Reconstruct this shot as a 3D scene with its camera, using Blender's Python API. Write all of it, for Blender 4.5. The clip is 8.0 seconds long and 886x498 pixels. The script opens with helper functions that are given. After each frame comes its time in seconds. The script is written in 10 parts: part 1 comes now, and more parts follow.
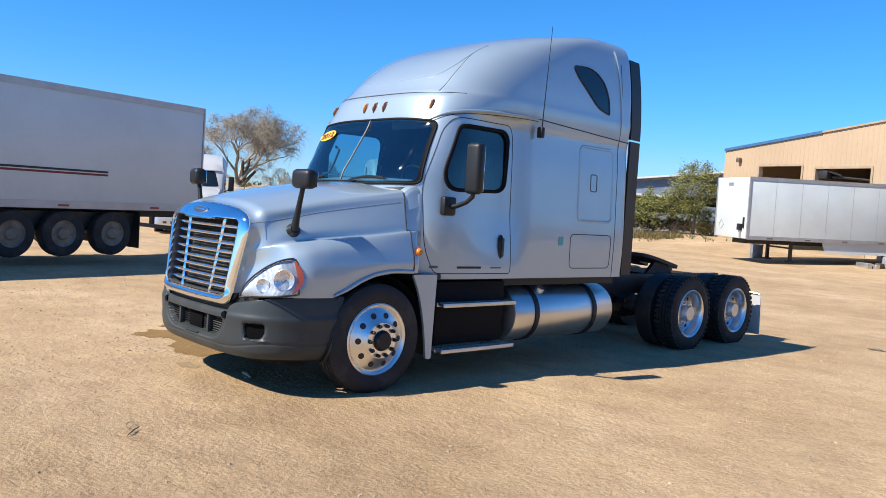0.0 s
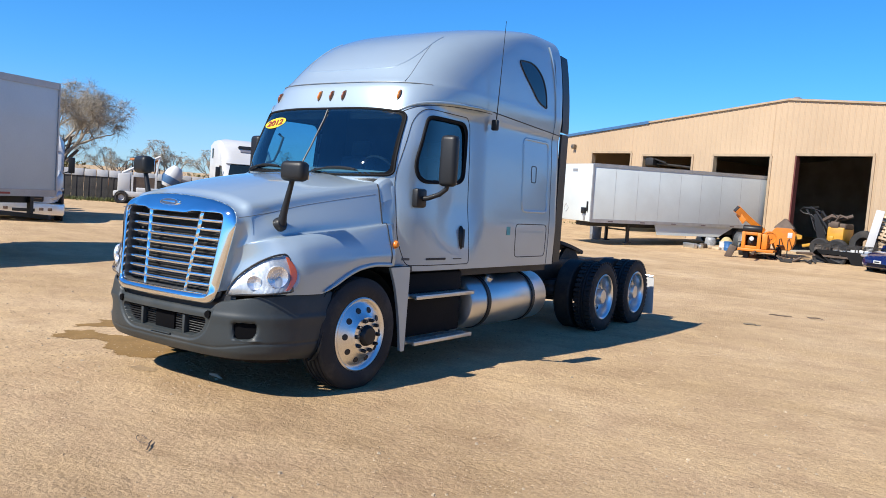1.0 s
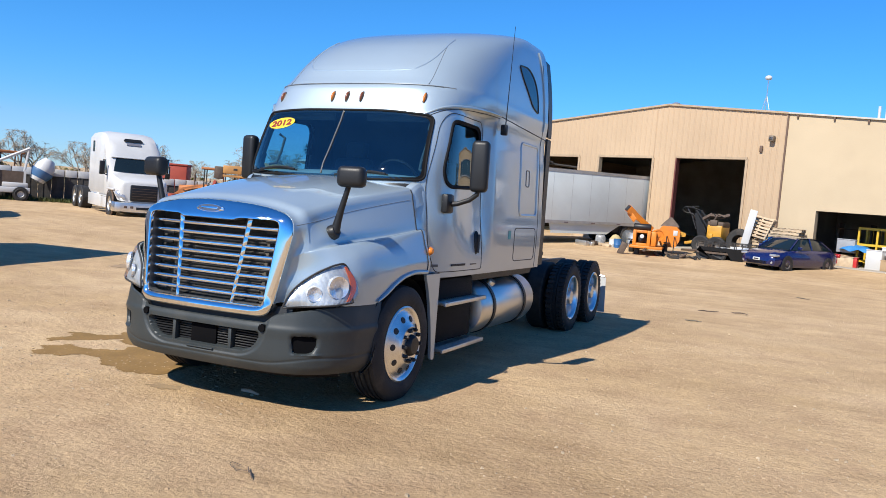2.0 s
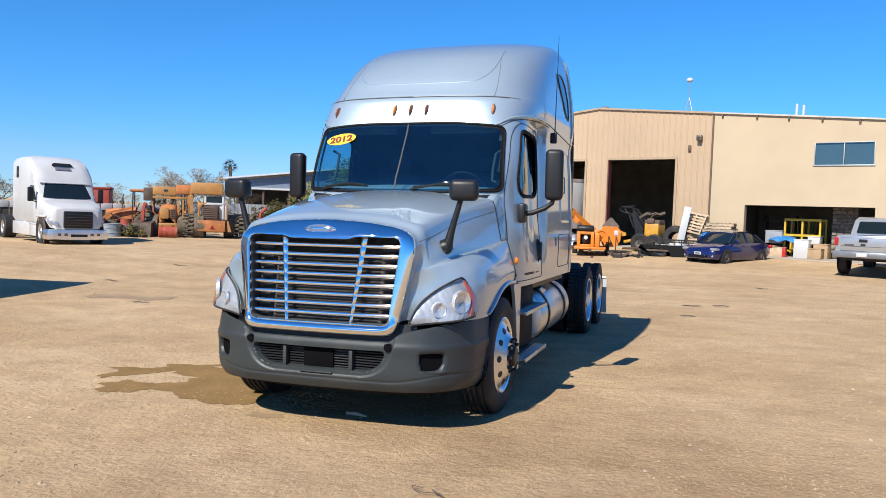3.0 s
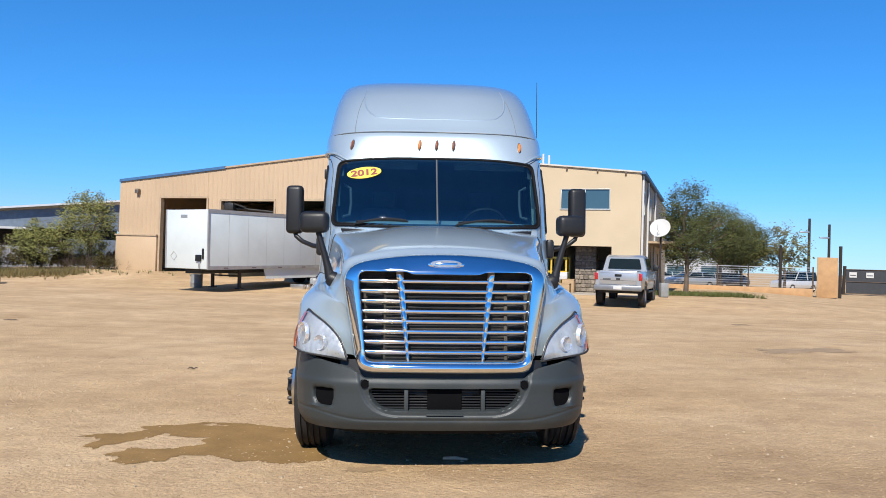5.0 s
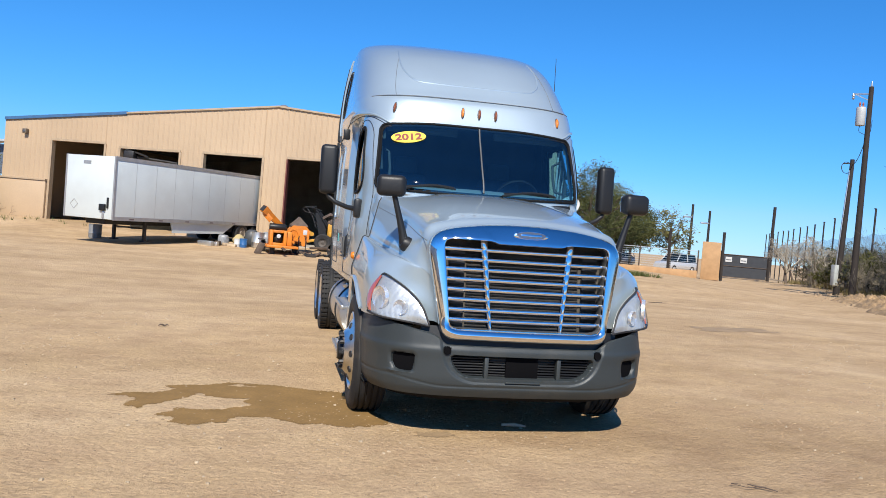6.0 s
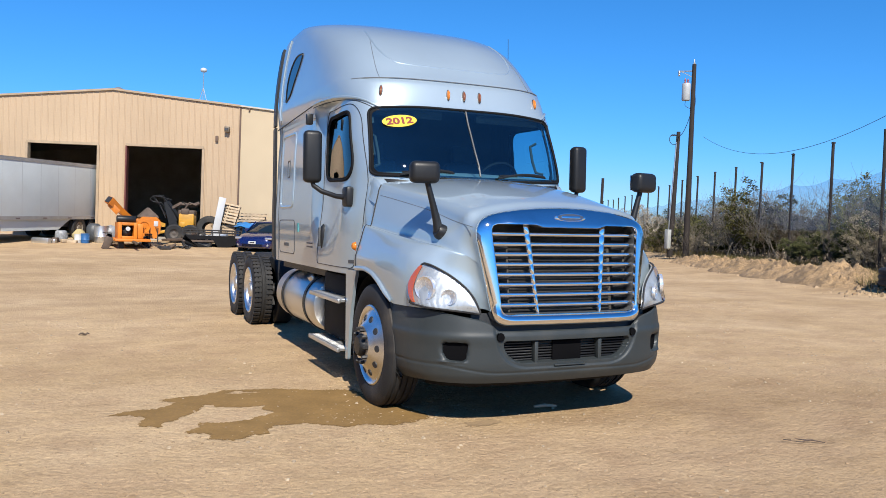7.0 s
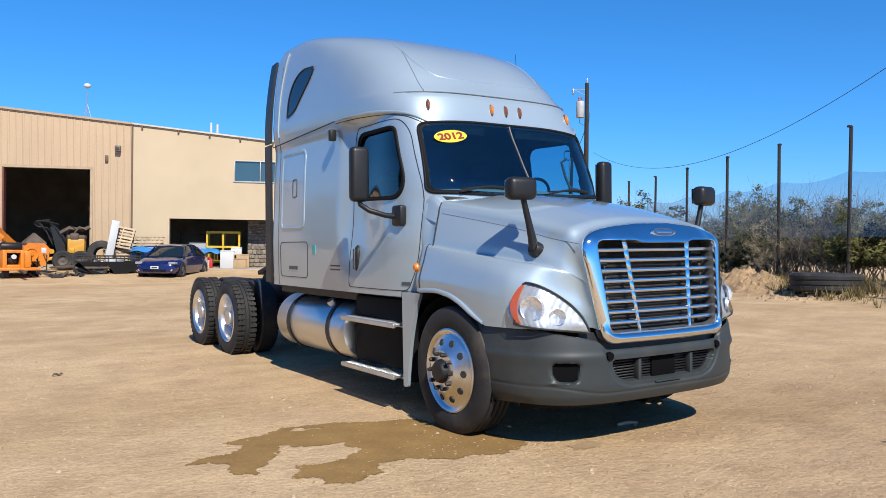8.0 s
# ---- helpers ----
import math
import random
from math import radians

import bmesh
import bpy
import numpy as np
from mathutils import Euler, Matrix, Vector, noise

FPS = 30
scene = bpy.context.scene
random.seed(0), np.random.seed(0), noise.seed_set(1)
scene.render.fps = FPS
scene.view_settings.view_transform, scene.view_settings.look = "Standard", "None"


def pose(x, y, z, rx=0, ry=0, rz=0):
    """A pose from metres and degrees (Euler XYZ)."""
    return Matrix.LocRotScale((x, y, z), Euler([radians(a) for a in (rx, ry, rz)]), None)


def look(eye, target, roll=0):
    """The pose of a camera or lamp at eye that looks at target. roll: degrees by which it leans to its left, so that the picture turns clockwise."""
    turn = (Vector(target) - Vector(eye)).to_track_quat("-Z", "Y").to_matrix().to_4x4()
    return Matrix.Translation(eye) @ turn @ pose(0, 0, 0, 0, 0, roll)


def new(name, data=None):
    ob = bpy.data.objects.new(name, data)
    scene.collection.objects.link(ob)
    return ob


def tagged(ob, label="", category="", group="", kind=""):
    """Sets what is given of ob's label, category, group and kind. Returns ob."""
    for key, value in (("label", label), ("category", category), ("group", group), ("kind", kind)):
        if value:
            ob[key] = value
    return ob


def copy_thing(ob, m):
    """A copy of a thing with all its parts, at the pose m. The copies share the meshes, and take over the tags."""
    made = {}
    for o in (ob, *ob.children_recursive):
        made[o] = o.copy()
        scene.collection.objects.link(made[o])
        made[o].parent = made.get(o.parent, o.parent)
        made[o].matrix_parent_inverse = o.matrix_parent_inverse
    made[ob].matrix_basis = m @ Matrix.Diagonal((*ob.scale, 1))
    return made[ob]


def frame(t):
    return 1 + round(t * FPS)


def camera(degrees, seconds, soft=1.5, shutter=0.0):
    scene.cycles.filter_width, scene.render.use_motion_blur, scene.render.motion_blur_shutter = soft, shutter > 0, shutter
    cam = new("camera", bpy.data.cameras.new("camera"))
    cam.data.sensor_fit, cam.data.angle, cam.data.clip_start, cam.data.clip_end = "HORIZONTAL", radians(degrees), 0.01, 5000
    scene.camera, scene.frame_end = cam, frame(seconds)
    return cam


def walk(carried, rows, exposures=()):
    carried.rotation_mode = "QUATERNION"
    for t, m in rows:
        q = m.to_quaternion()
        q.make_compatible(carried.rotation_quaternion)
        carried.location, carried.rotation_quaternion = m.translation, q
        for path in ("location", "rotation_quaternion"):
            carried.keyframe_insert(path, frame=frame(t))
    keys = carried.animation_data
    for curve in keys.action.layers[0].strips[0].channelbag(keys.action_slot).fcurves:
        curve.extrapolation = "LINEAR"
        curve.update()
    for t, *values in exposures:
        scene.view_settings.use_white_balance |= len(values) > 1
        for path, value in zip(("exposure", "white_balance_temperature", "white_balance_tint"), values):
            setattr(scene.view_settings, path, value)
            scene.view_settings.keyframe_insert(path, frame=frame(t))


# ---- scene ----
cam = camera(58.9, 8.0, soft=0.7)
PATH = [
    (0, (6.900, -3.203, 1.878), (5.434, -1.849, 1.746), 4.08),
    (0.5, (6.443, -3.730, 1.897), (5.128, -2.232, 1.738), 3.19),
    (1, (5.806, -4.182, 1.875), (4.679, -2.536, 1.729), 4.40),
    (1.5, (5.098, -4.558, 1.839), (4.154, -2.802, 1.674), 3.99),
    (1.7, (4.800, -4.689, 1.854), (3.902, -2.909, 1.700), 4.61),
    (2.8, (3.148, -5.424, 1.769), (2.492, -3.536, 1.695), 2.61),
    (3, (2.830, -5.502, 1.759), (2.208, -3.603, 1.668), 2.12),
    (3.5, (2.051, -5.656, 1.743), (1.535, -3.725, 1.685), 2.16),
    (4, (1.262, -5.801, 1.698), (0.846, -3.845, 1.725), 4.79),
    (4.5, (0.443, -5.830, 1.676), (0.311, -3.835, 1.709), 0.67),
    (4.7, (0.122, -5.874, 1.648), (0.101, -3.874, 1.683), 1.39),
    (5.8, (-1.629, -5.735, 1.560), (-1.277, -3.766, 1.561), 2.45),
    (6, (-1.910, -5.693, 1.547), (-1.504, -3.735, 1.514), 4.96),
    (6.5, (-2.681, -5.399, 1.527), (-2.085, -3.492, 1.445), 2.97),
    (7, (-3.421, -5.060, 1.499), (-2.600, -3.238, 1.442), 2.17),
    (7.5, (-4.146, -4.556, 1.479), (-3.177, -2.807, 1.422), 1.17),
    (8, (-4.775, -4.026, 1.470), (-3.674, -2.356, 1.465), 0.65),
]
walk(cam, [(t, look(eye, target, roll)) for t, eye, target, roll in PATH], [(0, 0.73), (1.5, 0.63), (3.5, 0.53), (6, 0.47), (8, 0.48)])

# ---- light ----
SUN = Vector((-0.6, -2.28, 2.2)).normalized()   # towards the sun, from the shadows
world = bpy.data.worlds.new("sky")
scene.world = world
world.use_nodes = True
wn = world.node_tree.nodes
sky = wn.new("ShaderNodeTexSky")
sky.sky_type = "NISHITA"
sky.sun_disc = False
sky.sun_elevation = math.asin(SUN.z)
sky.sun_rotation = math.atan2(SUN.x, SUN.y)
sky.air_density, sky.dust_density, sky.ozone_density = 1.0, 0.0, 4.0
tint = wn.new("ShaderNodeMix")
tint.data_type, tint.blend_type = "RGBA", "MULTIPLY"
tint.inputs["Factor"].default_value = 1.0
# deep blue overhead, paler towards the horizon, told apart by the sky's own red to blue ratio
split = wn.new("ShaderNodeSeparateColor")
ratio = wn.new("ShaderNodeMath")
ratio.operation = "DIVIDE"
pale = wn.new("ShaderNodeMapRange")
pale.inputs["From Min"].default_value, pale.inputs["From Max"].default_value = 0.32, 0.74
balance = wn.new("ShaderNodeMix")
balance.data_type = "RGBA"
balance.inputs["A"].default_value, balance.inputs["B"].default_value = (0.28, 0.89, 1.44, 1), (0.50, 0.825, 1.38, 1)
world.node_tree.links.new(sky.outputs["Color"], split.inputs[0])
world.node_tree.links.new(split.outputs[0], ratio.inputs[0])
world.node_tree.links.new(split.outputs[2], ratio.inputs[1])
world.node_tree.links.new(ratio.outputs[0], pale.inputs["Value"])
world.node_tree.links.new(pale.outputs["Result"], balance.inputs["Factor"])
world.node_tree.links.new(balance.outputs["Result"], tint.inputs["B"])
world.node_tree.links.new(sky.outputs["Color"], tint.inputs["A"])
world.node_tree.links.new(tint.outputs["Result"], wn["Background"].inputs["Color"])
# background strength is cut further towards the unseen zenith, for less fill in shadows
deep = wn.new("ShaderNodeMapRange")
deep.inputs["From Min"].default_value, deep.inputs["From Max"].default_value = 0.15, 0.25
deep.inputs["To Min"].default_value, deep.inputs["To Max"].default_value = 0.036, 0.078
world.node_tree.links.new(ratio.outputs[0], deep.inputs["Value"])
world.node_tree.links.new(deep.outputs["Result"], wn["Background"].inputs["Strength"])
sun = new("sun", bpy.data.lights.new("sun", "SUN"))
sun.data.energy, sun.data.angle, sun.data.color = 5.0, radians(0.5), (1.0, 0.94, 0.84)
sun.matrix_world = look((0, 0, 40), Vector((0, 0, 40)) - SUN)


# ---- materials ----
def mat(name, color, rough=0.6, metal=0.0, var=0.12, grain=0.1, scale=3.0, fine=60.0, bump=0.0, coat=0.0, dirt=None, dirt_amount=0.0, trans=0.0, emit=0.0, piece=0.0, spec=None, coat_rough=0.06):
    """A surface with tone variation at two scales (scale and fine: repeats a metre), grain in its gloss, relief and patches of dirt."""
    m = bpy.data.materials.new(name)
    m.use_nodes = True
    nt = m.node_tree
    b = nt.nodes["Principled BSDF"]
    link = nt.links.new
    tc = nt.nodes.new("ShaderNodeTexCoord")
    big = nt.nodes.new("ShaderNodeTexNoise")
    big.inputs["Scale"].default_value, big.inputs["Detail"].default_value = scale, 4.0
    small = nt.nodes.new("ShaderNodeTexNoise")
    small.inputs["Scale"].default_value, small.inputs["Detail"].default_value = fine, 3.0
    for n in (big, small):
        link(tc.outputs["Object"], n.inputs["Vector"])

    def ranged(src, lo, hi):
        r = nt.nodes.new("ShaderNodeMapRange")
        r.inputs["From Min"].default_value, r.inputs["From Max"].default_value = 0.3, 0.7
        r.inputs["To Min"].default_value, r.inputs["To Max"].default_value = lo, hi
        link(src, r.inputs["Value"])
        return r.outputs["Result"]

    mul = nt.nodes.new("ShaderNodeMath")
    mul.operation = "MULTIPLY"
    link(ranged(big.outputs["Fac"], 1 - var, 1 + var), mul.inputs[0])
    link(ranged(small.outputs["Fac"], 1 - grain, 1 + grain), mul.inputs[1])
    value = mul.outputs[0]
    if piece:
        info = nt.nodes.new("ShaderNodeObjectInfo")
        r = nt.nodes.new("ShaderNodeMapRange")
        r.inputs["To Min"].default_value, r.inputs["To Max"].default_value = 1 - piece, 1 + piece
        link(info.outputs["Random"], r.inputs["Value"])
        m2 = nt.nodes.new("ShaderNodeMath")
        m2.operation = "MULTIPLY"
        link(value, m2.inputs[0])
        link(r.outputs["Result"], m2.inputs[1])
        value = m2.outputs[0]
    tone = nt.nodes.new("ShaderNodeVectorMath")
    tone.operation = "SCALE"
    tone.inputs[0].default_value = color if metal > 0.5 else [0.7 * c for c in color]
    link(value, tone.inputs["Scale"])
    col = tone.outputs[0]
    if dirt:
        pat = nt.nodes.new("ShaderNodeTexNoise")
        pat.inputs["Scale"].default_value, pat.inputs["Detail"].default_value = scale * 0.6, 8.0
        pat.inputs["Roughness"].default_value = 0.7
        link(tc.outputs["Object"], pat.inputs["Vector"])
        r = nt.nodes.new("ShaderNodeMapRange")
        r.inputs["From Min"].default_value, r.inputs["From Max"].default_value = 0.48, 0.72
        r.inputs["To Max"].default_value = dirt_amount
        link(pat.outputs["Fac"], r.inputs["Value"])
        mix = nt.nodes.new("ShaderNodeMix")
        mix.data_type = "RGBA"
        link(r.outputs["Result"], mix.inputs["Factor"])
        link(col, mix.inputs["A"])
        mix.inputs["B"].default_value = (*[0.7 * c for c in dirt], 1)
        col = mix.outputs["Result"]
    link(col, b.inputs["Base Color"])
    amp = 0.02 if metal > 0.5 else 0.08
    link(ranged(small.outputs["Fac"], max(rough - amp, 0.02), min(rough + amp, 1)) if rough > 0.12 else ranged(big.outputs["Fac"], rough * 0.8, rough * 1.2), b.inputs["Roughness"])
    b.inputs["Metallic"].default_value = metal
    b.inputs["Coat Weight"].default_value = coat
    b.inputs["Coat Roughness"].default_value = coat_rough
    b.inputs["Transmission Weight"].default_value = trans
    if spec is not None:
        b.inputs["Specular IOR Level"].default_value = spec
    if emit:
        b.inputs["Emission Color"].default_value = (*color, 1)
        b.inputs["Emission Strength"].default_value = emit
    if bump:
        bp = nt.nodes.new("ShaderNodeBump")
        bp.inputs["Distance"].default_value = bump
        bp.inputs["Strength"].default_value = 0.7
        link(small.outputs["Fac"], bp.inputs["Height"])
        link(bp.outputs["Normal"], b.inputs["Normal"])
    return m


def glass(name, color, rough=0.02, gloss=0.05):
    """Thin tinted pane: part of the light goes straight through, the rest is gloss."""
    m = bpy.data.materials.new(name)
    m.use_nodes = True
    nt = m.node_tree
    link = nt.links.new
    out = nt.nodes["Material Output"]
    nt.nodes.remove(nt.nodes["Principled BSDF"])
    tr = nt.nodes.new("ShaderNodeBsdfTransparent")
    tr.inputs["Color"].default_value = (*color, 1)
    gl = nt.nodes.new("ShaderNodeBsdfGlossy")
    gl.inputs["Roughness"].default_value = rough
    lw = nt.nodes.new("ShaderNodeLayerWeight")
    lw.inputs["Blend"].default_value = 0.5
    pw = nt.nodes.new("ShaderNodeMath")
    pw.operation = "POWER"
    pw.inputs[1].default_value = 4.0
    link(lw.outputs["Facing"], pw.inputs[0])
    fr = nt.nodes.new("ShaderNodeMapRange")
    fr.inputs["To Min"].default_value, fr.inputs["To Max"].default_value = gloss, 0.95
    link(pw.outputs[0], fr.inputs["Value"])
    mix = nt.nodes.new("ShaderNodeMixShader")
    link(fr.outputs["Result"], mix.inputs[0])
    link(tr.outputs[0], mix.inputs[1])
    link(gl.outputs[0], mix.inputs[2])
    link(mix.outputs[0], out.inputs["Surface"])
    return m


SILVER = mat("silver_paint", (0.515, 0.632, 0.708), 0.37, 0.42, 0.03, 0.03, 1.2, 400, 0, 1.0, (0.45, 0.41, 0.35), 0.10)
SILVER_DARK = mat("panel_gap", (0.14, 0.145, 0.15), 0.5, 0.4)
SOFT_SEAM = mat("soft_panel_line", (0.30, 0.32, 0.33), 0.5, 0.5)
SEAM = mat("body_seam", (0.03, 0.03, 0.032), 0.6)
CHROME = mat("chrome", (0.82, 0.83, 0.85), 0.07, 1.0, 0.03, 0.02, 4, 80)
CHROME_BAR = mat("polished_bar_chrome", (0.82, 0.83, 0.85), 0.085, 1.0, 0.0, 0.0, 4, 80)
CHROME_BAR.node_tree.nodes["Principled BSDF"].inputs["Anisotropic"].default_value = 0.9   # polished lengthwise
bar_grain = CHROME_BAR.node_tree.nodes.new("ShaderNodeTangent")
bar_grain.direction_type, bar_grain.axis = "RADIAL", "X"
CHROME_BAR.node_tree.links.new(bar_grain.outputs[0], CHROME_BAR.node_tree.nodes["Principled BSDF"].inputs["Tangent"])
ALLOY = mat("polished_aluminium", (0.78, 0.78, 0.78), 0.32, 1.0, 0.06, 0.06, 5, 90)
ALLOY_DULL = mat("dull_aluminium", (0.62, 0.62, 0.60), 0.38, 0.9, 0.08, 0.1, 6, 120, 0.001)
PLASTIC = mat("grey_plastic", (0.036, 0.045, 0.048), 0.5, 0, 0.08, 0.12, 2.5, 160, 0.0006, 0, (0.16, 0.14, 0.11), 0.25)
BLACK = mat("black_plastic", (0.016, 0.017, 0.019), 0.45, 0, 0.1, 0.1, 4, 120, spec=0.35)
SEAL = mat("rubber_seal", (0.010, 0.010, 0.011), 0.7, 0, 0.1, 0.1, 4, 120, spec=0.15)
# near-black for the shade in bumper openings, and for the plate holder
DARK = mat("dark_recess", (0.006, 0.006, 0.007), 0.9, 0, 0.1, 0.1, 4, 60, spec=0.05)
FRAME_BLACK = mat("chassis_black", (0.018, 0.018, 0.019), 0.55, 0, 0.2, 0.2, 3, 40, 0.001, 0, (0.10, 0.08, 0.06), 0.4)
RUBBER = mat("tyre_rubber", (0.019, 0.019, 0.020), 0.75, 0, 0.15, 0.2, 5, 90, 0.001, 0, (0.14, 0.11, 0.08), 0.45)
GLASS = glass("tinted_window", (0.50, 0.76, 0.84), gloss=0.14)
GLASS_SIDE = glass("side_window", (0.30, 0.58, 0.70), gloss=0.10)
LENS = glass("clear_lens", (0.93, 0.94, 0.95), gloss=0.07)
AMBER = mat("amber_lens", (0.85, 0.25, 0.02), 0.18, 0, 0.05, 0.05, 10, 100, 0, 0.6)
AMBER_RED = mat("orange_reflector", (0.75, 0.14, 0.03), 0.2, 0, 0.05, 0.05, 10, 100, 0, 0.6)
INTERIOR = mat("grey_interior", (0.34, 0.35, 0.36), 0.8, 0, 0.1, 0.15, 3, 80)
INTERIOR_DARK = mat("dark_interior", (0.085, 0.09, 0.095), 0.8, 0, 0.15, 0.15, 3, 80)
YELLOW = mat("sticker_yellow", (0.86, 0.62, 0.03), 0.5, 0, 0.03, 0.03)
RED = mat("sticker_red", (0.26, 0.018, 0.012), 0.5, 0, 0.03, 0.03)
WHITE = mat("white_paint", (0.70, 0.70, 0.69), 0.4, 0, 0.04, 0.04, 1.5, 60, 0, 0.3, (0.4, 0.34, 0.26), 0.18)
TEAL = mat("decal_teal", (0.12, 0.5, 0.5), 0.5)


# ---- mesh building ----
def B():
    return bmesh.new()


def part(name, bm, material, parent=None, label="", sharp=38, at=None):
    me = bpy.data.meshes.new(name)
    bm.to_mesh(me)
    bm.free()
    me.materials.append(material)
    me.shade_smooth()
    me.set_sharp_from_angle(angle=radians(sharp))
    ob = new(name, me)
    ob.parent = parent
    if at is not None:
        ob.matrix_basis = at
    return tagged(ob, label)


def again(ob, parent, at):
    """Another piece on the same mesh."""
    o = new(ob.name.split(".")[0], ob.data)
    o.parent, o.matrix_basis = parent, at
    return o


def thing(name, label, category, at=None, group="", kind=""):
    ob = new(name)
    if at is not None:
        ob.matrix_basis = at
    return tagged(ob, label, category, group, kind)


def box(bm, a, b, bev=0.0, m=None, seg=2):
    x0, y0, z0 = a
    x1, y1, z1 = b
    vs = [bm.verts.new((x, y, z)) for x in (x0, x1) for y in (y0, y1) for z in (z0, z1)]
    fs = [bm.faces.new([vs[i] for i in f]) for f in ((0, 1, 3, 2), (4, 6, 7, 5), (0, 4, 5, 1), (2, 3, 7, 6), (0, 2, 6, 4), (1, 5, 7, 3))]
    if bev:
        es = list({e for f in fs for e in f.edges})
        got = bmesh.ops.bevel(bm, geom=es, offset=bev, segments=seg, affect="EDGES", profile=0.5)
        vs = list({v for f in got["faces"] for v in f.verts} | {v for v in vs if v.is_valid})
    if m is not None:
        bmesh.ops.transform(bm, matrix=m, verts=[v for v in vs if v.is_valid])
    return bm


def ring_frames(pts):
    pts = [Vector(p) for p in pts]
    tang = [(pts[min(i + 1, len(pts) - 1)] - pts[max(i - 1, 0)]).normalized() for i in range(len(pts))]
    side = tang[0].orthogonal().normalized()
    out = []
    for p, t in zip(pts, tang):
        side = (side - t * side.dot(t)).normalized()
        out.append((p, side, t.cross(side)))
    return out


def tube(bm, pts, r, n=8, flat=1.0):
    """A bar along pts; r: a radius, or one for each point."""
    rs = r if isinstance(r, (list, tuple)) else [r] * len(pts)
    rings = []
    for (p, s, u), rr in zip(ring_frames(pts), rs):
        rings.append([bm.verts.new(p + (s * math.cos(a) + u * math.sin(a) * flat) * rr) for a in (2 * math.pi * k / n for k in range(n))])
    for a, b in zip(rings, rings[1:]):
        for k in range(n):
            bm.faces.new((a[k], a[(k + 1) % n], b[(k + 1) % n], b[k]))
    bm.faces.new(rings[0][::-1])
    bm.faces.new(rings[-1])
    return bm


def loop_tube(bm, pts, r, n=6):
    """A closed bar along pts."""
    pts = [Vector(p) for p in pts]
    N = len(pts)
    rings = []
    side = None
    for i, p in enumerate(pts):
        t = (pts[(i + 1) % N] - pts[i - 1]).normalized()
        side = t.orthogonal().normalized() if side is None else (side - t * side.dot(t)).normalized()
        u = t.cross(side)
        rings.append([bm.verts.new(p + (side * math.cos(a) + u * math.sin(a)) * r) for a in (2 * math.pi * k / n for k in range(n))])
    for i in range(N):
        a, b = rings[i], rings[(i + 1) % N]
        if i == N - 1:
            off = min(range(n), key=lambda o: (b[o].co - a[0].co).length)
        else:
            off = 0
        for k in range(n):
            bm.faces.new((a[k], a[(k + 1) % n], b[(k + 1 + off) % n], b[(k + off) % n]))
    return bm


def lathe(bm, prof, n=32, m=None, closed=False):
    """prof: (radius, height) pairs, turned about z, then moved by m."""
    m = m or Matrix()
    rings = []
    for r, h in prof:
        if r < 1e-6:
            rings.append([bm.verts.new(m @ Vector((0, 0, h)))])
        else:
            rings.append([bm.verts.new(m @ Vector((r * math.cos(a), r * math.sin(a), h))) for a in (2 * math.pi * k / n for k in range(n))])
    pairs = list(zip(rings, rings[1:])) + ([(rings[-1], rings[0])] if closed else [])
    for a, b in pairs:
        for k in range(n):
            k2 = (k + 1) % n
            if len(a) == 1 and len(b) == 1:
                continue
            if len(a) == 1:
                bm.faces.new((a[0], b[k2], b[k]))
            elif len(b) == 1:
                bm.faces.new((a[k], a[k2], b[0]))
            else:
                bm.faces.new((a[k], a[k2], b[k2], b[k]))
    return bm


def sheet(bm, f, nu, nv, keep=None, thick=0.0):
    """A surface f(u, v) over the unit square; keep(u, v) leaves cells out; thick: depth behind it."""
    g = [[bm.verts.new(f(i / nu, j / nv)) for j in range(nv + 1)] for i in range(nu + 1)]
    fs = []
    for i in range(nu):
        for j in range(nv):
            if keep is None or keep((i + 0.5) / nu, (j + 0.5) / nv):
                fs.append(bm.faces.new((g[i][j], g[i + 1][j], g[i + 1][j + 1], g[i][j + 1])))
    loose = [v for row in g for v in row if not v.link_faces]
    for v in loose:
        bm.verts.remove(v)
    if thick:
        bm.normal_update()
        bmesh.ops.solidify(bm, geom=fs, thickness=thick)
    return bm


def prism(bm, outline, m, depth):
    """A flat outline (x, y) in the plane of m, with that depth along its z."""
    a = [bm.verts.new(m @ Vector((x, y, 0))) for x, y in outline]
    b = [bm.verts.new(m @ Vector((x, y, depth))) for x, y in outline]
    n = len(a)
    bm.faces.new(a[::-1])
    bm.faces.new(b)
    for k in range(n):
        bm.faces.new((a[k], a[(k + 1) % n], b[(k + 1) % n], b[k]))
    return bm


def rounded(x0, y0, x1, y1, r, n=5):
    """The outline of a rectangle with round corners."""
    out = []
    for cx, cy, a0 in ((x1 - r, y1 - r, 0), (x0 + r, y1 - r, 90), (x0 + r, y0 + r, 180), (x1 - r, y0 + r, 270)):
        for k in range(n + 1):
            a = radians(a0 + 90 * k / n)
            out.append((cx + r * math.cos(a), cy + r * math.sin(a)))
    return out


def smooth_poly(pts, r, n=5):
    """A polygon with its corners rounded by r (one value, or one a corner)."""
    out = []
    N = len(pts)
    for i in range(N):
        p, q, s = Vector(pts[i - 1]), Vector(pts[i]), Vector(pts[(i + 1) % N])
        rr = r[i] if isinstance(r, (list, tuple)) else r
        a = q + (p - q).normalized() * min(rr, (p - q).length * 0.48)
        b = q + (s - q).normalized() * min(rr, (s - q).length * 0.48)
        for k in range(n + 1):
            t = k / n
            out.append(tuple(a * (1 - t) ** 2 + q * 2 * t * (1 - t) + b * t * t))
    return out


